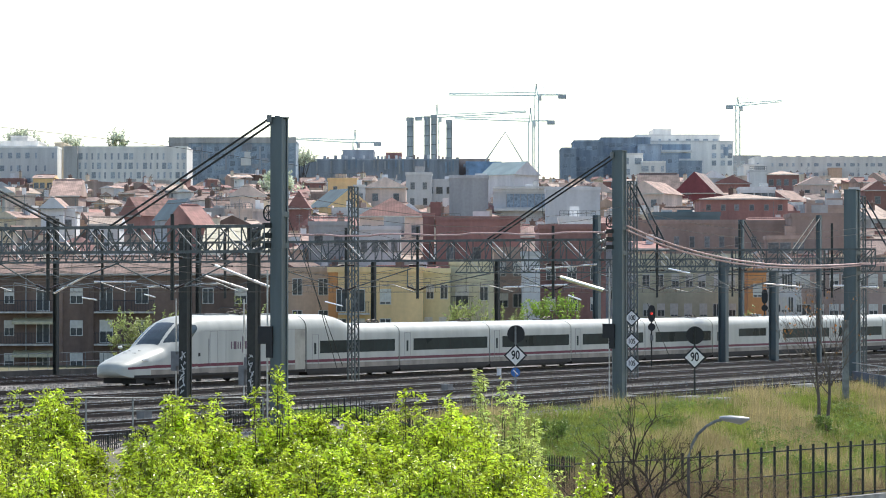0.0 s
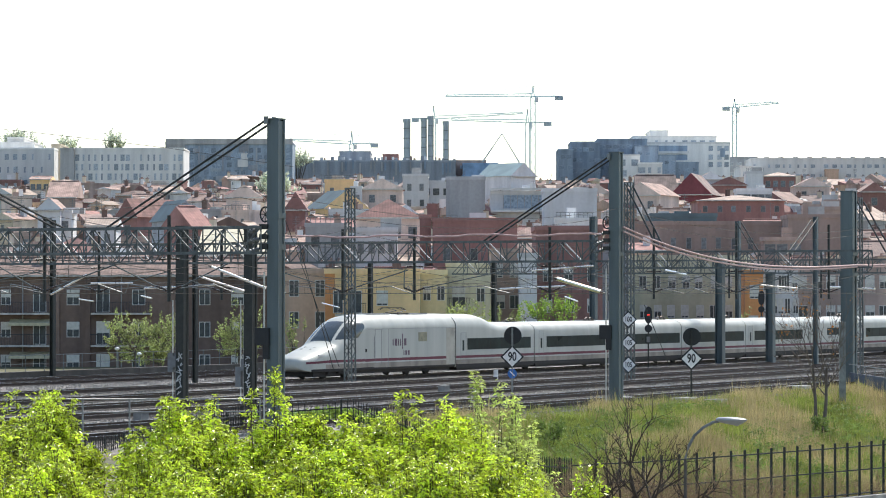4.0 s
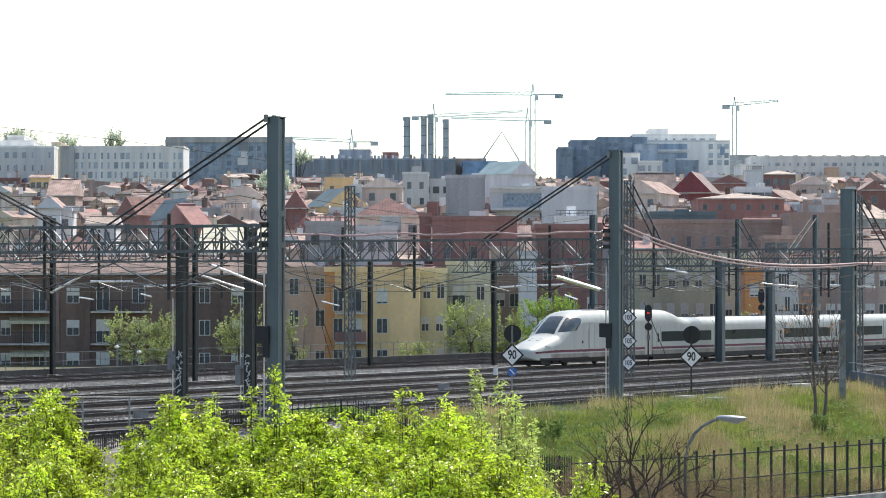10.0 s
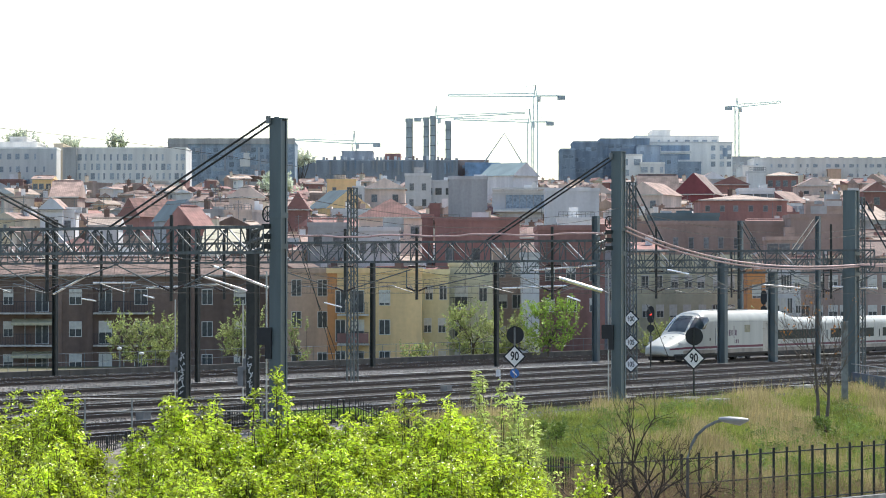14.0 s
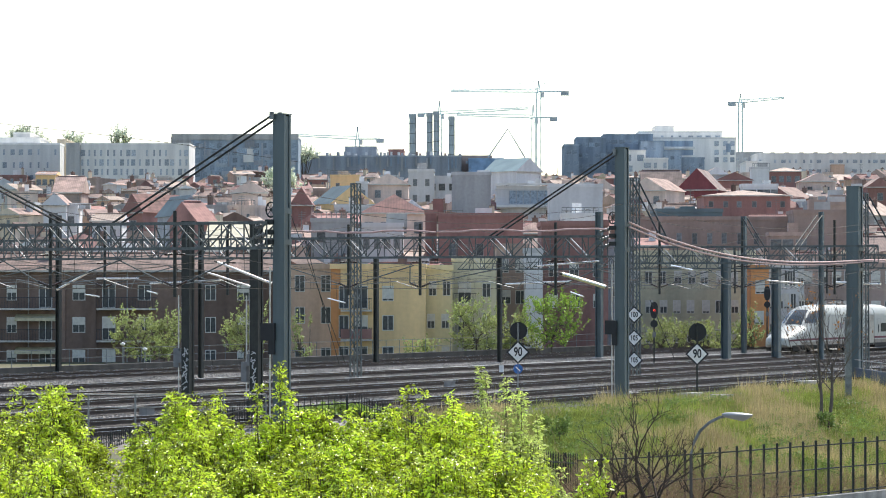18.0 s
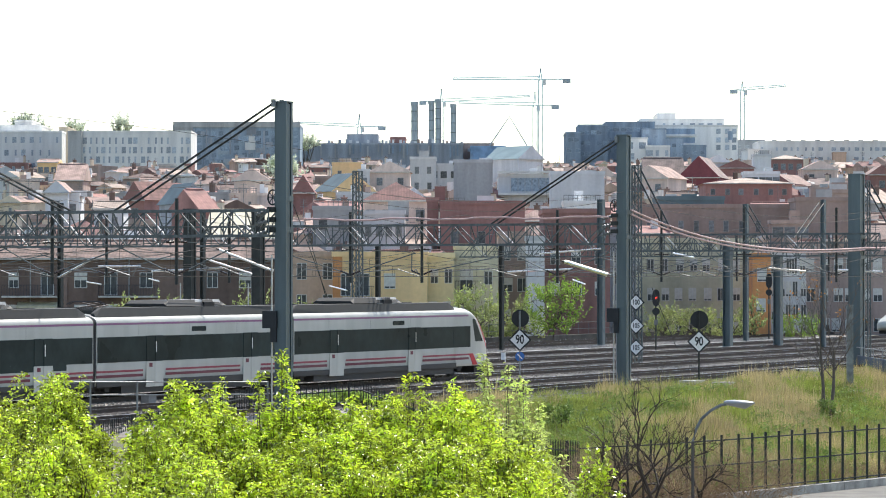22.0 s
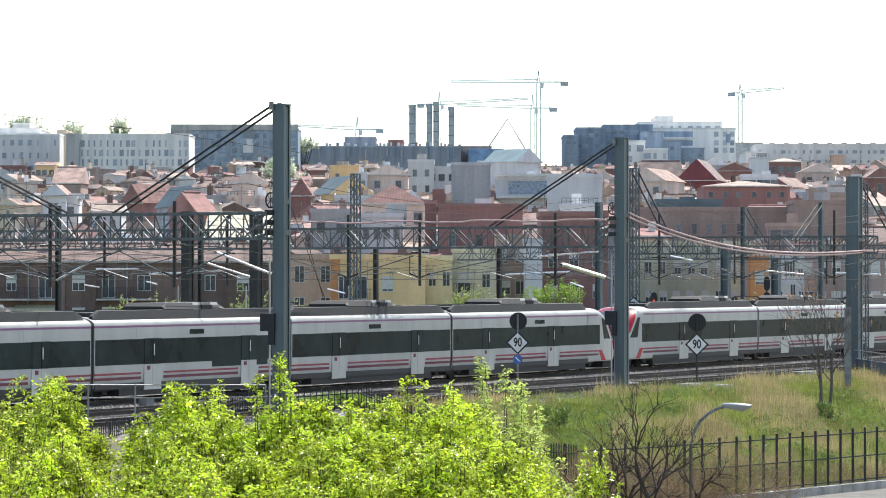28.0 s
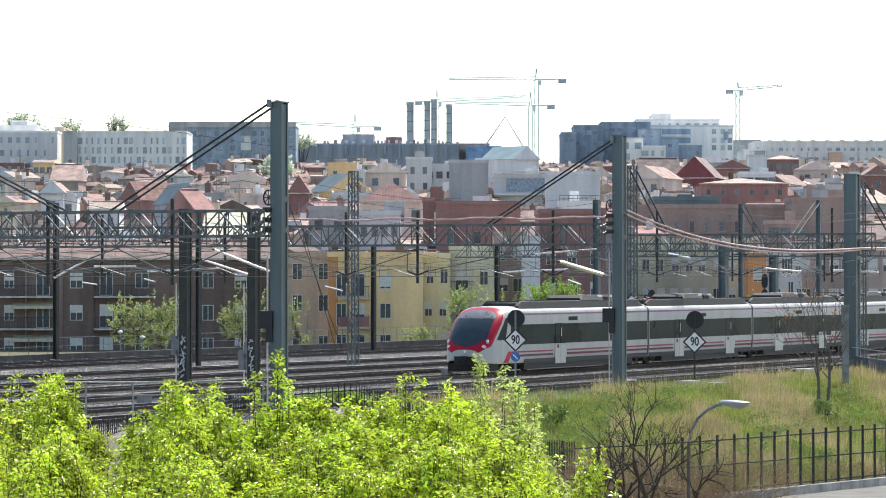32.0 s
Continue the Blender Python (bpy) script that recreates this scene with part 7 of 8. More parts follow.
def tree(x, y, z, top, rx, rz, shoots, per, size, leafmat, seed, label, length=0.7, sprigs=6, trunk=None, name="tree", low=-0.35, tuft=5, loose=0.35):
    """Trunk, limbs to the shoots, and tufts of leaves along the shoots; the outline is uneven."""
    t = thing(name, pose(x, y, z), label, "tree" if name == "tree" else "shrub", "trees" if name == "tree" else "shrubs")
    rng = np.random.default_rng(seed)
    h = top - z
    c = np.array([0, 0, h - rz])
    nl = 15
    hubs = []
    for i in range(nl):
        a = i * 2.4 + rng.uniform(-0.4, 0.4)
        q = rng.uniform(0.25, 0.75)
        hubs.append(c + np.array([math.cos(a) * rx * q, math.sin(a) * rx * q, rng.uniform(low, 0.62) * rz * (1.1 - 0.5 * q)]))
    hubs = np.array(hubs)
    k = rng.integers(0, nl, shoots)
    d = rng.normal(size=(shoots, 3))
    d[:, 2] = np.abs(d[:, 2]) * 1.1 - 0.25
    d /= np.linalg.norm(d, axis=1)[:, None]
    root = hubs[k] + d * rng.uniform(0.04, 0.28, (shoots, 1)) * np.array([rx, rx, rz])
    way = d * 0.6 + np.array([0, 0, 0.8]) + rng.normal(size=(shoots, 3)) * 0.22
    way /= np.linalg.norm(way, axis=1)[:, None]
    ln = length * rng.uniform(0.4, 1.2, shoots)
    over = root[:, 2] + way[:, 2] * ln - h
    root[:, 2] -= np.clip(over, 0, None)
    if sprigs:
        ln[:sprigs] *= 1.3
        root[:sprigs, 2] = h - ln[:sprigs] * rng.uniform(0.7, 1.05, sprigs)
        way[:sprigs] = np.array([0, 0, 1.0]) + rng.normal(size=(sprigs, 3)) * 0.12
    nodes = max(1, per // tuft)
    f = np.linspace(0.12, 1.0, nodes)[None, :].repeat(shoots, 0) + rng.normal(size=(shoots, nodes)) * 0.04
    p = root[:, None, :] + way[:, None, :] * (ln[:, None] * f)[:, :, None]
    p = np.repeat(p.reshape(-1, 3), tuft, axis=0)
    n = len(p)
    p = p + rng.normal(size=(n, 3)) * size * loose
    out = np.repeat(np.repeat(way, nodes, axis=0), tuft, axis=0) * 0.5 + rng.normal(size=(n, 3)) * 0.8
    out /= np.linalg.norm(out, axis=1)[:, None]
    me = leaf_mesh("crown", p, out, size, rng)
    me.materials.append(leafmat)
    cr = new("crown", me)
    cr.parent = t
    s = Shape()
    r0 = trunk or h * 0.016
    knee = h * 0.4
    s.path([(0, 0, -0.2), (0.02, 0.02, knee * 0.5), (0.05, 0, knee)], r0, 8, r2=r0 * 0.75)
    part("trunk", s, M_BARK, t)
    for e in hubs:
        m_ = Vector((e[0] * 0.45, e[1] * 0.45, lerp(knee, e[2], 0.5)))
        part("limb", Shape().path([Vector((0.04, 0, knee * rng.uniform(0.85, 0.99))), m_, Vector(e)], r0 * 0.5, 5, r2=r0 * 0.16), M_BARK, t)
    tw = Shape()
    for i in range(shoots):
        tw.bar(hubs[k[i]], root[i], size * 0.2, 3, size * 0.1, cap=False)
        tw.bar(root[i], root[i] + way[i] * ln[i] * 0.95, size * 0.1, 3, size * 0.04, cap=False)
    tagged(part("fine_branching", tw, M_BARK, t), kind="stuff")
    return t


M_LEAFG = mat("fresh_green_leaf", (0.26, 0.38, 0.06), 0.5, vary=0.25, scale=0.4, fine=5, per=-0.35, trans=0.45)
# Distant leaves: green paled to grey, the haze painted into the leaf colour.
M_LEAFH = mat("hazed_far_leaf", (0.6, 0.65, 0.5), 0.6, vary=0.2, scale=0.4, fine=5, per=-0.25, trans=0.5)


M_WEED = mat("dark_weed_leaf", (0.2, 0.28, 0.06), 0.6, vary=0.25, scale=0.6, per=-0.35, trans=0.3)


# height of the street trees' crowns along x, and the sprigs that stand above them
CROWN_X = (-8.0, -6.7, -6.3, -5.95, -5.7, -5.35, -5.1, -4.55, -4.2, -3.75, -3.4, -3.05, -2.5, -2.1, -1.6, -0.8, -0.35, 0.05, 0.55, 1.05, 1.5, 1.85, 2.15, 2.4)
CROWN_Z = (3.42, 3.3, 3.42, 3.1, 2.8, 2.65, 2.85, 3.35, 3.32, 3.25, 3.05, 3.1, 3.08, 3.12, 3.15, 3.15, 3.12, 3.3, 3.15, 3.15, 2.9, 2.45, 2.0, 1.4)
SPRIGS = ((-7.05, 3.72), (-6.45, 3.76), (-6.38, 3.7), (-6.05, 3.68), (-4.55, 3.62), (-4.45, 3.64), (-4.28, 3.56), (-3.74, 3.64), (-3.1, 3.78), (-2.77, 4.06), (-2.7, 3.8), (-2.52, 3.64),
          (-1.6, 3.36), (-0.66, 3.72), (-0.43, 3.64), (0.06, 3.6), (0.56, 3.98), (0.6, 3.85), (0.93, 3.8), (1.2, 3.56), (1.52, 3.12))


def rosettes(p, size, rng):
    """Blades spread round the nodes p like small parasols, each blade folded along its rib."""
    per = 11
    n = len(p) * per
    c = np.repeat(p, per, axis=0)
    big = np.repeat(rng.uniform(0.7, 1.25, len(p)), per)
    tilt = np.repeat(rng.normal(size=(len(p), 3)) * 0.3, per, axis=0)
    a = rng.uniform(0, 2 * math.pi, n)
    d = np.stack([np.cos(a), np.sin(a), rng.uniform(-0.75, 0.6, n)], 1) + tilt
    d /= np.linalg.norm(d, axis=1)[:, None]
    up = np.array([0, 0, 1.0]) + rng.normal(size=(n, 3)) * 0.45
    w = np.cross(d, up)
    w /= np.linalg.norm(w, axis=1)[:, None]
    nrm = np.cross(w, d)
    ln = (size * big * rng.uniform(0.7, 1.25, n))[:, None]
    r = c + d * ln * 0.35 + rng.normal(size=(n, 3)) * size * 0.3
    tip = r + d * ln - nrm * ln * 0.25
    m1, m2 = r + d * ln * 0.3, r + d * ln * 0.72 - nrm * ln * 0.08
    fold = nrm * ln * 0.08
    q = [r, m1 + w * ln * 0.25 + fold, m2 + w * ln * 0.19 + fold, tip, m2 - w * ln * 0.19 + fold, m1 - w * ln * 0.25 + fold]
    v = np.stack(q, 1).reshape(-1, 3)
    k = (np.arange(n) * 6)[:, None]
    f = np.concatenate([k + np.array([[0, 1, 2, 3]]), k + np.array([[0, 3, 4, 5]])], 1).reshape(-1, 4)
    return v, f


def street_tree(x0, x1, y, leafmat, seed, label, shoots, size=0.07, deep=0.8, sprigs=True):
    """A broad street tree: trunk, rising limbs, upright shoots with a tuft of leaves at each node."""
    rng = np.random.default_rng(seed)
    cx, half = (x0 + x1) / 2, (x1 - x0) / 2
    g = -2.85
    t = thing("tree", pose(cx, y, g), label, "tree", "trees")
    tips = []
    for i in range(shoots):
        x = rng.uniform(x0 - 0.15, x1 + 0.15)
        dy = float(np.clip(rng.normal() * deep, -2.2 * deep, 2 * deep))
        top = float(np.interp(x * 54 / (y + dy), CROWN_X, CROWN_Z))
        lump = 0.52 * noise.noise((x * 1.5, (y + dy) * 1.1, 3.3)) + 0.16 * noise.noise((x * 4.0, (y + dy) * 3.0, 8.1))
        if noise.noise((x * 2.1, (y + dy) * 1.5, 5.7)) < -0.05 and rng.random() < 0.88:
            continue
        drop = abs(rng.normal()) * 0.33 - 0.05
        tips.append((x - cx, dy, top + lump - drop - 0.125 * max(0, 54.8 - y - dy) - 0.1 * max(0, y + dy - 54.8) ** 2 - g))
    body = len(tips)
    for sx, sz in SPRIGS:
        if sprigs and x0 <= sx < x1:
            for k in range(2):
                tips.append((sx - cx + rng.normal() * 0.03, rng.normal() * 0.2, sz - k * 0.1 - g))
    tips = np.array(tips)
    nl = 13
    hubs = np.stack([np.linspace(-half, half, nl) * 0.85, rng.normal(size=nl) * 0.5, rng.uniform(2.9, 3.9, nl)], 1)
    nodes = []
    tw = Shape()
    for i, q in enumerate(tips):
        q = Vector(q)
        sprig = i >= body
        ln = rng.uniform(0.55, 0.95) if sprig else rng.uniform(0.3, 0.75)
        low = q - Vector((rng.normal() * 0.1 * (0.3 if sprig else 1), rng.normal() * 0.1, ln))
        h = Vector(hubs[int(np.argmin(np.abs(hubs[:, 0] - q.x) + rng.uniform(0, 0.6, nl)))])
        if h.z > low.z - 0.2:
            h.z = low.z - 0.25
        tw.path([h, h.lerp(low, 0.55) + Vector((0, 0, -0.06)), low, q], 0.013, 3, r2=0.004)
        k = int(ln / 0.105) + 1
        for j in range(k):
            p = low.lerp(q, 1 - j / k * 0.95)
            o = 0.03 if j == 0 else (0.05 if sprig else 0.1)
            nodes.append((p.x + rng.normal() * o, p.y + rng.normal() * o, p.z))
    v, f = rosettes(np.array(nodes), size, rng)
    me = bpy.data.meshes.new("crown")
    me.from_pydata(v.tolist(), [], f.tolist())
    me.materials.append(leafmat)
    cr = new("crown", me)
    cr.parent = t
    part("trunk", Shape().path([(0, 0, -0.2), (0.03, 0.02, 1.0), (0.05, 0, 2.3)], 0.13, 9, r2=0.1), M_BARK, t)
    for e in hubs:
        b = Vector((0.04, 0, rng.uniform(1.9, 2.28)))
        part("limb", Shape().path([b, b.lerp(Vector(e), 0.5) + Vector((0, 0, 0.12)), Vector(e), Vector(e) + Vector((rng.normal() * 0.1, 0, 0.5))], 0.05, 6, r2=0.012), M_BARK, t)
    tagged(part("fine_branching", tw, M_TWIGD, t), kind="stuff")


M_LEAFP = mat("pale_glossy_leaf", (0.52, 0.6, 0.16), 0.33, vary=0.25, scale=1.4, fine=6, per=-0.55, trans=0.35, spec=0.6)


def build_near_trees():
    fresh = "street tree with fresh yellow-green spring leaves"
    pale = "slender tree with pale glossy spring leaves"
    for i, (x0, x1, y, m, n, lab) in enumerate(((-8.0, -5.75, 54.5, M_LEAF, 430, fresh), (-5.1, -3.35, 54.5, M_LEAF, 360, fresh), (-3.5, -1.95, 54, M_LEAF, 330, fresh),
                                                (-2.1, -0.75, 54.5, M_LEAF, 300, fresh), (-0.9, 0.5, 54, M_LEAF, 320, fresh), (0.3, 1.35, 56, M_LEAFP, 210, pale), (1.05, 2.3, 57, M_LEAFP, 170, pale))):
        street_tree(x0, x1, y, m, 20 + i, lab, n)
    for i, (x0, x1, y, n) in enumerate(((-7.2, -5.35, 49.6, 560), (-5.5, -4.4, 50.2, 200), (-4.7, -2.9, 49.4, 620), (-3.0, -1.3, 49.8, 620), (-1.45, 0.15, 49.5, 580), (0.0, 1.5, 50.0, 420))):
        street_tree(x0, x1, y, M_LEAF, 40 + i, fresh, n, deep=1.7, sprigs=False)
    for i, (x, y, top) in enumerate(((-6.0, 141.5, 0.25), (-4.9, 142.5, 0.4), (-3.8, 142.5, 0.3), (-2.6, 141, 0.2), (-1.2, 137, -0.1), (0.3, 133, -0.3), (2.0, 127, -0.6), (3.6, 121, -0.9))):
        g = ground_z(x, y)
        tree(x, y, g - 0.1, top, 0.95, (top - g) * 0.5, 60, 25, 0.06, M_LEAFG, 500 + i, "low leafy shrub growing along the picket fence", 0.4, 3, 0.02, "leafy_shrub", low=-0.9)
    tree(2.9, 68, -2.7, 1.76, 0.55, 0.9, 50, 25, 0.05, M_LEAF, 77, "small shrub with fresh yellow-green leaves", 0.4, 3, 0.03, "leafy_shrub")
    for a, b, c, k in ((4.6, 139, 0.0, 1), (17.9, 157, -0.55, 2)):
        g = ground_z(a, b)
        tree(a, b, g, max(c, g + 0.5), 0.7, 0.45, 40, 25, 0.06, M_WEED, 400 + k, "low dark green weed clump on the grass bank", 0.35, 3, 0.02, "leafy_shrub", low=-1.0)


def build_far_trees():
    mid, pale = "trackside tree in light spring leaf beside the flats", "young tree with thin pale green leaves"
    for i, (x, y, top, rx, rz, n, m, lab) in enumerate(((-24.84, 268, 3.73, 2.6, 2.6, 200, M_LEAFB, mid), (-23.1, 270, 3.54, 1.6, 2.4, 120, M_LEAFB, mid), (-16.72, 272, 4.91, 2.1, 2.8, 170, M_LEAFB, pale), (-12.1, 270, 3.17, 0.9, 1.4, 40, M_LEAFB, pale),
                                                        (2.32, 285, 4.6, 2.6, 2.8, 290, M_LEAFB, pale), (5.96, 290, 4.14, 2.0, 2.4, 170, M_LEAFB, pale), (8.76, 285, 5.28, 2.7, 2.7, 230, M_LEAFG, mid),
                                                        (19.47, 305, 2.68, 2.0, 2.0, 120, M_LEAFB, mid), (22.54, 308, 2.35, 2.2, 2.0, 120, M_LEAFB, mid), (25.77, 306, 2.26, 2.0, 1.9, 110, M_LEAFB, mid), (28.03, 308, 3.55, 1.2, 2.2, 70, M_LEAFB, pale),
                                                        (32, 306, 1.74, 2.2, 1.8, 110, M_LEAFG, mid), (-2.61, 285, 0.92, 1.4, 1.2, 60, M_LEAFB, mid))):
        tree(x, y, -1.4, top, rx * 1.15, (top + 1.0) / 2, int(n * 0.8), 25, 0.1, m, 200 + i, lab, 1.1, 5, 0.1, low=-0.9)
    for i, (x, y, top, rx, rz, n) in enumerate(((-32.27, 640, 28.5, 3.6, 3.4, 90), (-116.68, 930, 51.01, 5.0, 4.5, 90), (-120.95, 930, 49.75, 4.0, 4.0, 70), (-104.84, 930, 48.8, 3.5, 3.5, 60), (-92.21, 930, 50.69, 3.0, 4.5, 70), (-42.76, 980, 47.48, 4, 4, 60))):
        tree(x, y, ground_z(x, y) - 1, top, rx, rz, n, 25, 0.3, M_LEAFH, 300 + i, "distant tree on the skyline in spring leaf", 2.2, 3, 0.3)


def branch(s, p, d, ln, r, depth, rng, tips, spread=0.55, up=0.15):
    q = p + d * ln
    mid = p.lerp(q, 0.5) + Vector(rng.normal(size=3)) * ln * 0.06
    s.path([p, mid, q], r, 5 if r > 0.02 else 3, r2=r * 0.62)
    if depth == 0:
        tips.append(q)
        return
    for k in range(2 + (rng.random() < 0.55)):
        nd = (d + Vector(rng.normal(size=3)) * spread + Vector((0, 0, up))).normalized()
        branch(s, mid.lerp(q, rng.uniform(0.2, 1.0)), nd, ln * rng.uniform(0.6, 0.85), r * 0.6, depth - 1, rng, tips, spread, up)


def build_bare():
    rng = np.random.default_rng(4)
    x, y = 17.79, 158
    t = thing("bare_tree", pose(x, y, ground_z(x, y)), "slender bare tree with two trunks and few orange leaves", "tree")
    tips = []
    for k, (dx, lean) in enumerate(((-0.12, -0.05), (0.22, 0.05))):
        s = Shape()
        p = Vector((dx, 0, -0.1))
        q = Vector((dx + lean * 3 + 0.05, 0.1, 3.3))
        s.path([p, p.lerp(q, 0.5) + Vector((0.06, 0, 0)), q], 0.105, 7, r2=0.055)
        for j in range(8):
            st = p.lerp(q, 0.62 + 0.38 * j / 7)
            d = Vector((rng.normal() * 0.45 + lean * 2, rng.normal() * 0.35, 1.0)).normalized()
            branch(s, st, d, rng.uniform(1.3, 1.9), 0.03, 3, rng, tips, 0.4, 0.3)
        part("trunk", s, M_TWIG, t)
    tp = np.array([list(q) for q in tips])
    pick = tp[rng.choice(len(tp), 26)]
    pts = np.repeat(pick, 5, axis=0) + rng.normal(size=(130, 3)) * 0.12
    me = leaf_mesh("leaves", pts, rng.normal(size=(130, 3)), 0.07, rng)
    me.materials.append(M_LEAFR)
    lv = new("leaves", me)
    lv.parent = t
    tagged(lv, kind="stuff")
    for i, (px_, d_, hh, n, depth) in enumerate(((5.3, 108, 1.75, 2, 4), (6.3, 106, 1.8, 3, 4), (8.18, 110, 0.9, 1, 4), (4.5, 104, 1.2, 1, 4), (7.34, 112, 0.9, 1, 4))):
        t = thing("bare_shrub", pose(px_, d_, -2.75), "leafless dark-branched shrub beside the pavement", "shrub", "bare shrubs")
        s, tp = Shape(), []
        for k in range(n):
            d = Vector((rng.normal() * 0.5, rng.normal() * 0.4, 1.0)).normalized()
            branch(s, Vector((rng.normal() * 0.1, rng.normal() * 0.1, 0)), d, hh * rng.uniform(0.8, 1.2), 0.068, depth, rng, tp, 0.55, 0.16)
        part("branch_work", s, M_TWIGD, t)
    for i in range(26):
        far = i % 2
        px_ = (lerp(4.25, 10.57, i / 25) if not far else lerp(5.55, 17.43, i / 25)) + rng.normal() * 0.15
        dd = lerp(121.5, 129.5, i / 25) + rng.uniform(0, 1.5) if far else 111 + rng.uniform(-1.5, 2.5)
        t = thing("brushwood", pose(px_, dd, ground_z(px_, dd) + (0 if far else 0.1)), "tangled brown dry brushwood below the fence", "shrub", "brushwood")
        s, tp = Shape(), []
        for k in range(14 if far else 20):
            d = Vector((rng.normal() * 0.8, rng.normal() * 0.6, 0.75)).normalized()
            branch(s, Vector((rng.normal() * 0.4, rng.normal() * 0.3, 0)), d, rng.uniform(0.5, 0.8) * (1 if far else 1.75), 0.016, 3, rng, tp, 0.7, 0.0)
        part("brush_mass", s, M_BRUSH, t)


M_BRUSH = mat("brown_brushwood", (0.31, 0.21, 0.115), 0.9, vary=0.25)
M_DRY = mat("dry_straw_grass", (0.48, 0.39, 0.19), 0.9, vary=0.2, scale=0.3, fine=3, per=-0.3, trans=0.3)
M_GREEN = mat("green_bank_grass", (0.27, 0.32, 0.065), 0.9, vary=0.3, scale=0.5, fine=3, per=-0.4, trans=0.3)


def build_grass():
    rng = np.random.default_rng(9)
    n = 150000
    u, v = rng.uniform(88, 222, n), rng.uniform(41.5, 66.0, n)
    x, y = SU * u - CU_ * v, CU_ * u + SU * v
    b = x / y
    line = np.interp(b, [-0.027, 0.0385, 0.0601, 0.0864, 0.142], [140.6, 114.1, 116.6, 120.8, 132.0])
    keep = (b > -0.02) & (b < 0.142) & (y > line)
    x, y = x[keep], y[keep]
    n = len(x)
    z = np.array([ground_z(float(a), float(c)) for a, c in zip(x, y)])
    patch = np.array([noise.noise((float(a) * 0.33, float(c) * 0.045, 1.5)) + 0.8 * noise.noise((float(a) * 0.9, float(c) * 0.13, 7.5)) + 0.4 * noise.noise((float(a) * 2.5, float(c) * 0.5, 3.5)) for a, c in zip(x, y)])
    dry = patch + rng.normal(size=n) * 0.28 + 0.55 * np.exp(-((x - 11.5) / 2.2) ** 2 - ((y - 138) / 10) ** 2) + 0.25 * np.clip((to_uv(x, y)[1] - 61) / 3, 0, 1) > 0.22
    for name, pick, m, hh, lab in (("dry_grass", dry, M_DRY, 0.42, "tall dry straw-coloured grass on the bank"), ("green_grass", ~dry, M_GREEN, 0.4, "green spring grass on the bank")):
        k = np.nonzero(pick)[0]
        k = np.repeat(k, 4)
        c = len(k)
        base = np.stack([x[k], y[k], z[k] - 0.03], 1) + np.concatenate([rng.normal(size=(c, 2)) * 0.12, np.zeros((c, 1))], 1)
        a = rng.uniform(0, 2 * math.pi, c)
        w = np.stack([np.cos(a), np.sin(a), np.zeros(c)], 1) * 0.016
        tip = base + np.stack([rng.normal(size=c) * 0.14, rng.normal(size=c) * 0.14, hh * rng.uniform(0.4, 1.4, c) * np.where(rng.random(c) < 0.04, 2.0, 1.0) * (1 + 0.7 * np.clip(patch[k], -0.5, 0.5))], 1)
        vv = np.stack([base - w, base + w, tip], 1).reshape(-1, 3)
        me = bpy.data.meshes.new(name)
        me.from_pydata(vv.tolist(), [], np.arange(c * 3).reshape(-1, 3).tolist())
        me.materials.append(m)
        tagged(new(name, me), lab, "grass", kind="stuff")


def build_weeds():
    """Broad-leaved weed clumps among the bank's grass."""
    rng = np.random.default_rng(31)
    nodes = []
    for i in range(900):
        x, y = rng.uniform(0, 22), rng.uniform(118, 176)
        v = to_uv(x, y)[1]
        if 45 < v < 63.5 and x / y < 0.142 and noise.noise((x * 0.3, y * 0.06, 9.1)) > -0.08 and y > 116 + 0.9 * max(0, x - 5):
            g = ground_z(x, y)
            for k in range(rng.integers(3, 9)):
                nodes.append((x + rng.normal() * 0.25, y + rng.normal() * 0.4, g + rng.uniform(0.1, 0.5)))
    v, f = rosettes(np.array(nodes), 0.13, rng)
    me = bpy.data.meshes.new("bank_weeds")
    me.from_pydata(v.tolist(), [], f.tolist())
    me.materials.append(M_WEED)
    tagged(new("bank_weeds", me), "broad-leaved green weeds among the bank grass", "weeds", kind="stuff")


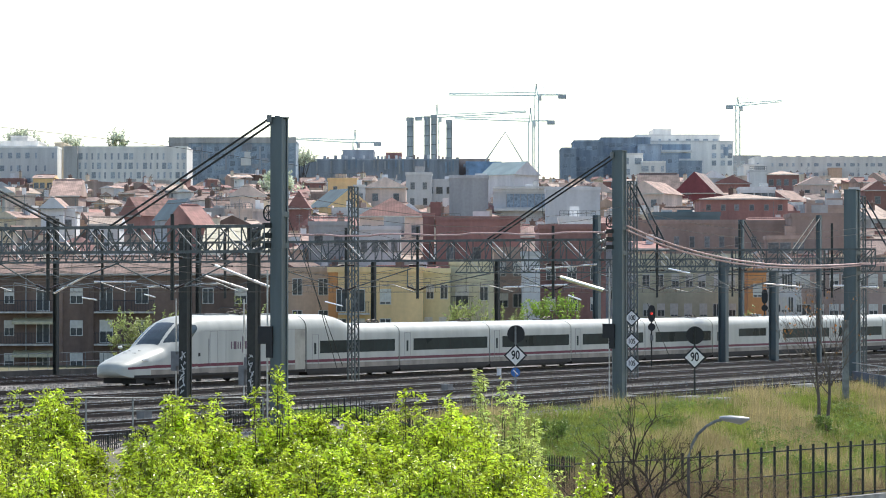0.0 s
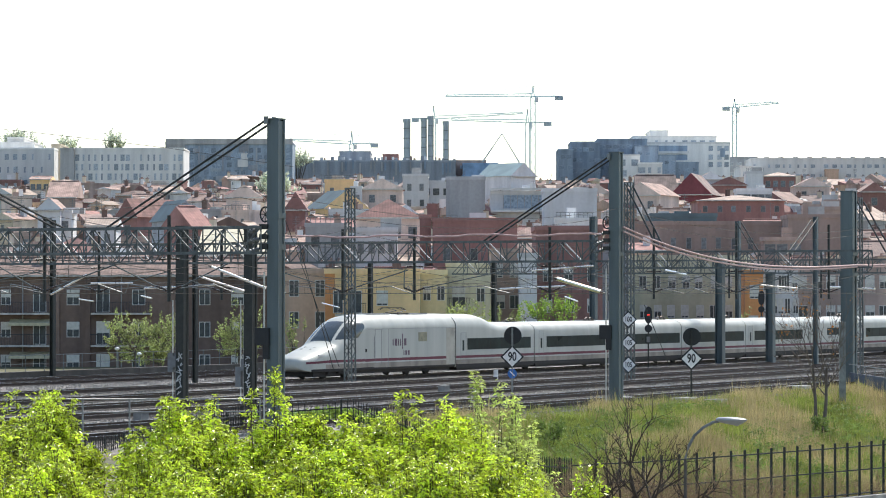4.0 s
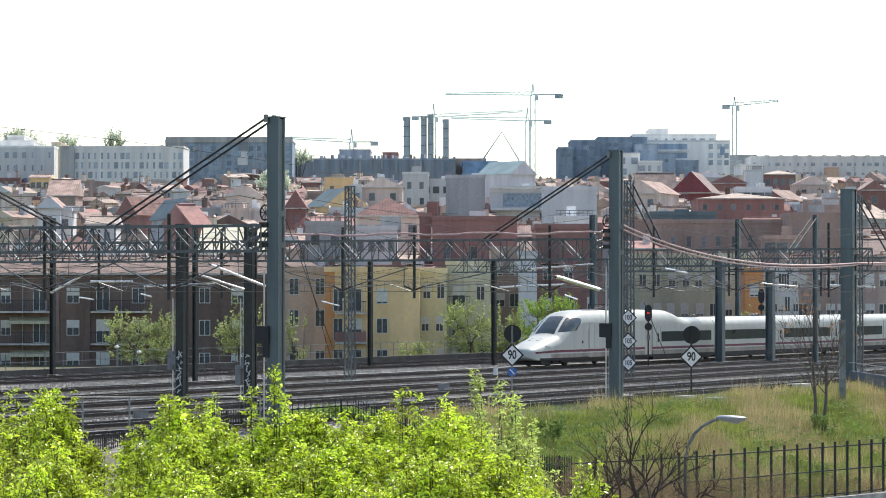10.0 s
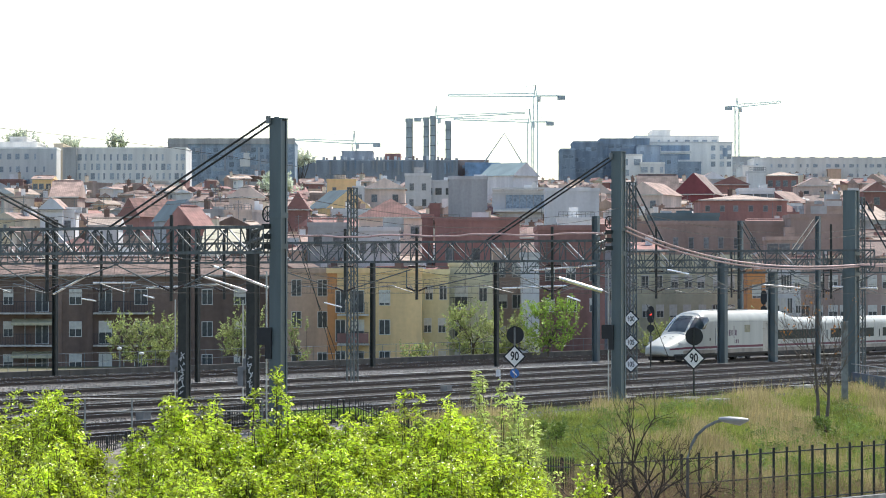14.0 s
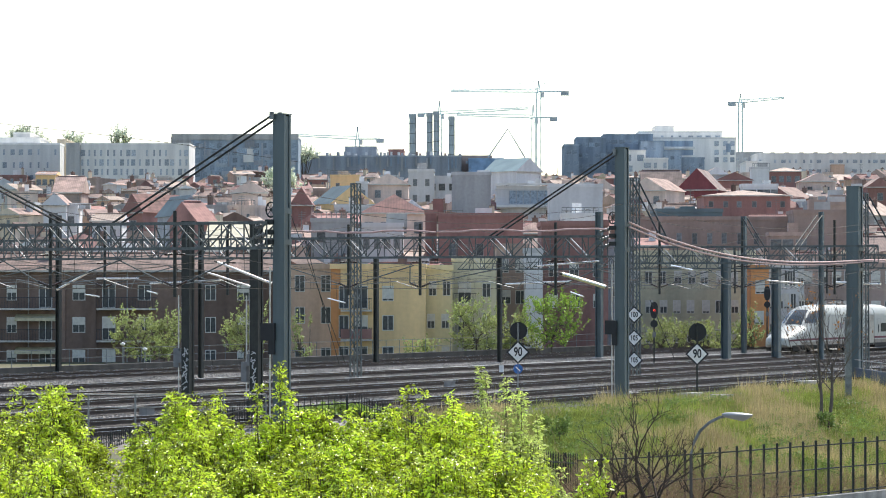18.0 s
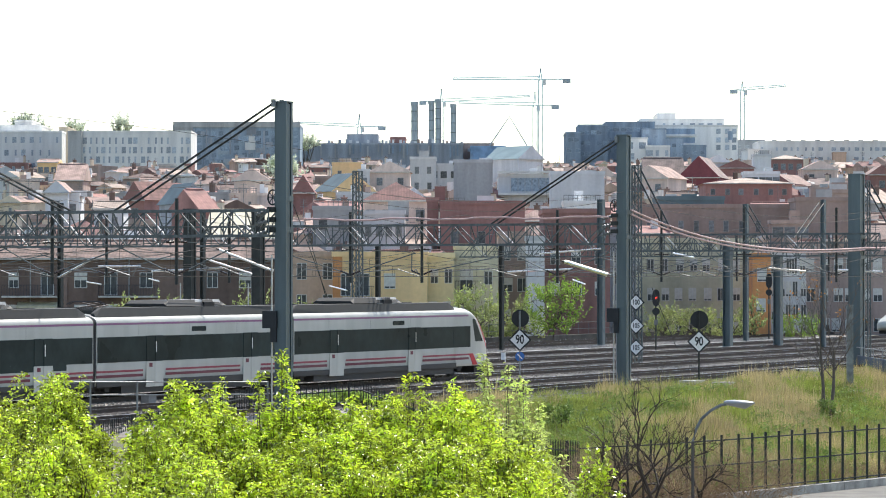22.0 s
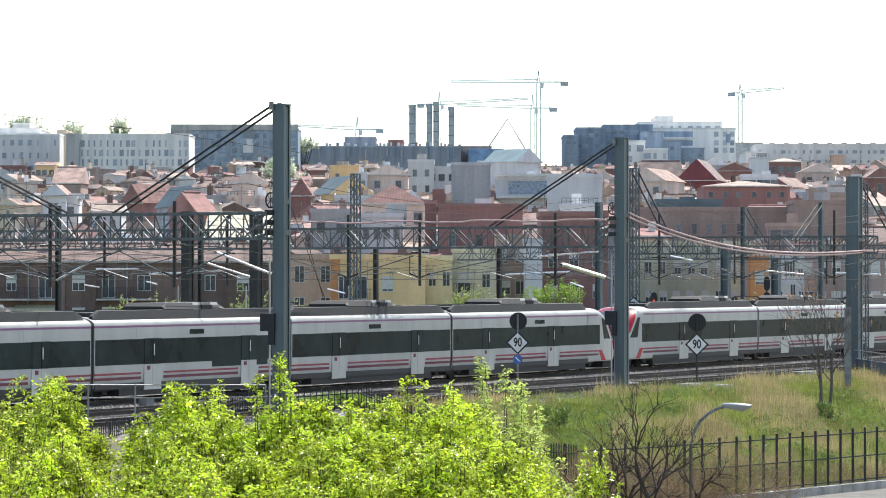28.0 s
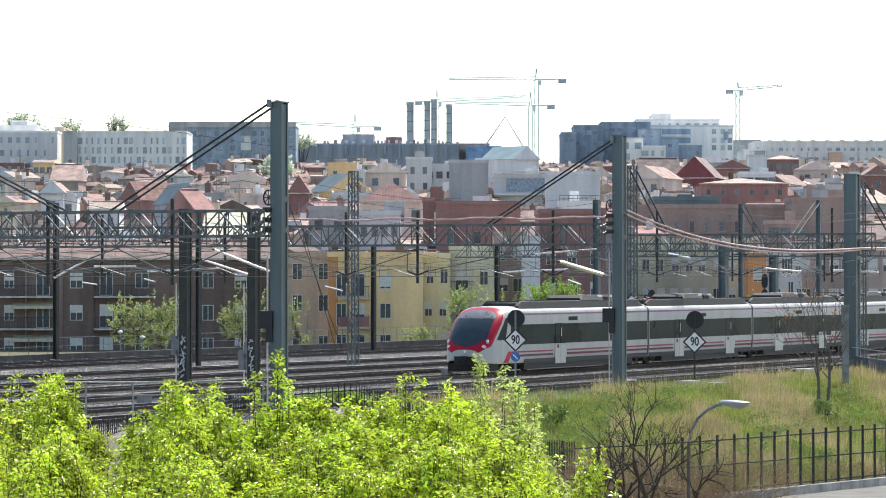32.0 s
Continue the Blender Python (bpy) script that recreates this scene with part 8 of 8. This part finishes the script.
def build_lamp():
    d = 75
    t = thing("street_lamp", pose(5.45, d, -2.72), "grey street lamp with curved arm and flat head", "street lamp")
    k = 2.72
    arm = [(0, 0, 0), (0, 0, 1.6 + k), (0.08, 0, 1.88 + k), (0.2, 0, 2.11 + k), (0.41, 0, 2.3 + k), (0.64, 0, 2.42 + k), (0.76, 0, 2.44 + k)]
    part("pole", Shape().path(arm[:2], 0.04, 8, r2=0.035), M_POLE, t)
    part("arm", Shape().path(arm[1:], 0.035, 8), M_GALV, t)
    rings = []
    for f, wd, h0, h1 in ((0, 0.06, -0.03, 0.03), (0.1, 0.1, -0.06, 0.05), (0.35, 0.15, -0.1, 0.06), (0.7, 0.16, -0.15, 0.045), (0.93, 0.11, -0.06, 0.02), (1.0, 0.03, -0.03, 0.0)):
        rings.append([(0.7 + f * 0.69, wd * math.cos(a), 2.48 + k + (h1 if math.sin(a) > 0 else -h0) * math.sin(a)) for a in [2 * math.pi * i / 12 for i in range(12)]])
    part("head", Shape().loft(rings), M_LAMPH, t, "flat grey luminaire", smooth=50)


M_POLE = mat("dull_lamp_pole", (0.1, 0.085, 0.07), 0.7, 0.2, vary=0.25)
M_LAMPH = mat("luminaire_grey", (0.3, 0.31, 0.31), 0.4, 0.2, vary=0.08)
build_near_trees()
build_far_trees()
build_bare()
build_grass()
build_weeds()
build_lamp()



def motions():
    fast_rows = ((0, -32.0), (3, -16.6), (6, -0.4), (9, 16.0), (11, 27.4), (13, 39.3), (17, 62.7), (19, 76.0), (20, 82.6), (21, 89.3), (25, 115.8), (32, 162))
    walk(FAST, [(t, track_pose(5, s)) for t, s in fast_rows])
    civ = ((0, -340), (8, -205), (16, -66.4), (19, -13.6), (20, 4.1), (21, 22.2), (22, 40.3), (23, 59.6), (24, 79.1), (25, 99.0), (28, 158.9), (30, 199.4), (32, 240.8))
    for ob, back in ((LOCAL_A, 0.0), (LOCAL_B, 100.6)):
        walk(ob, [(t, track_pose(2, s - back)) for t, s in civ])


motions()
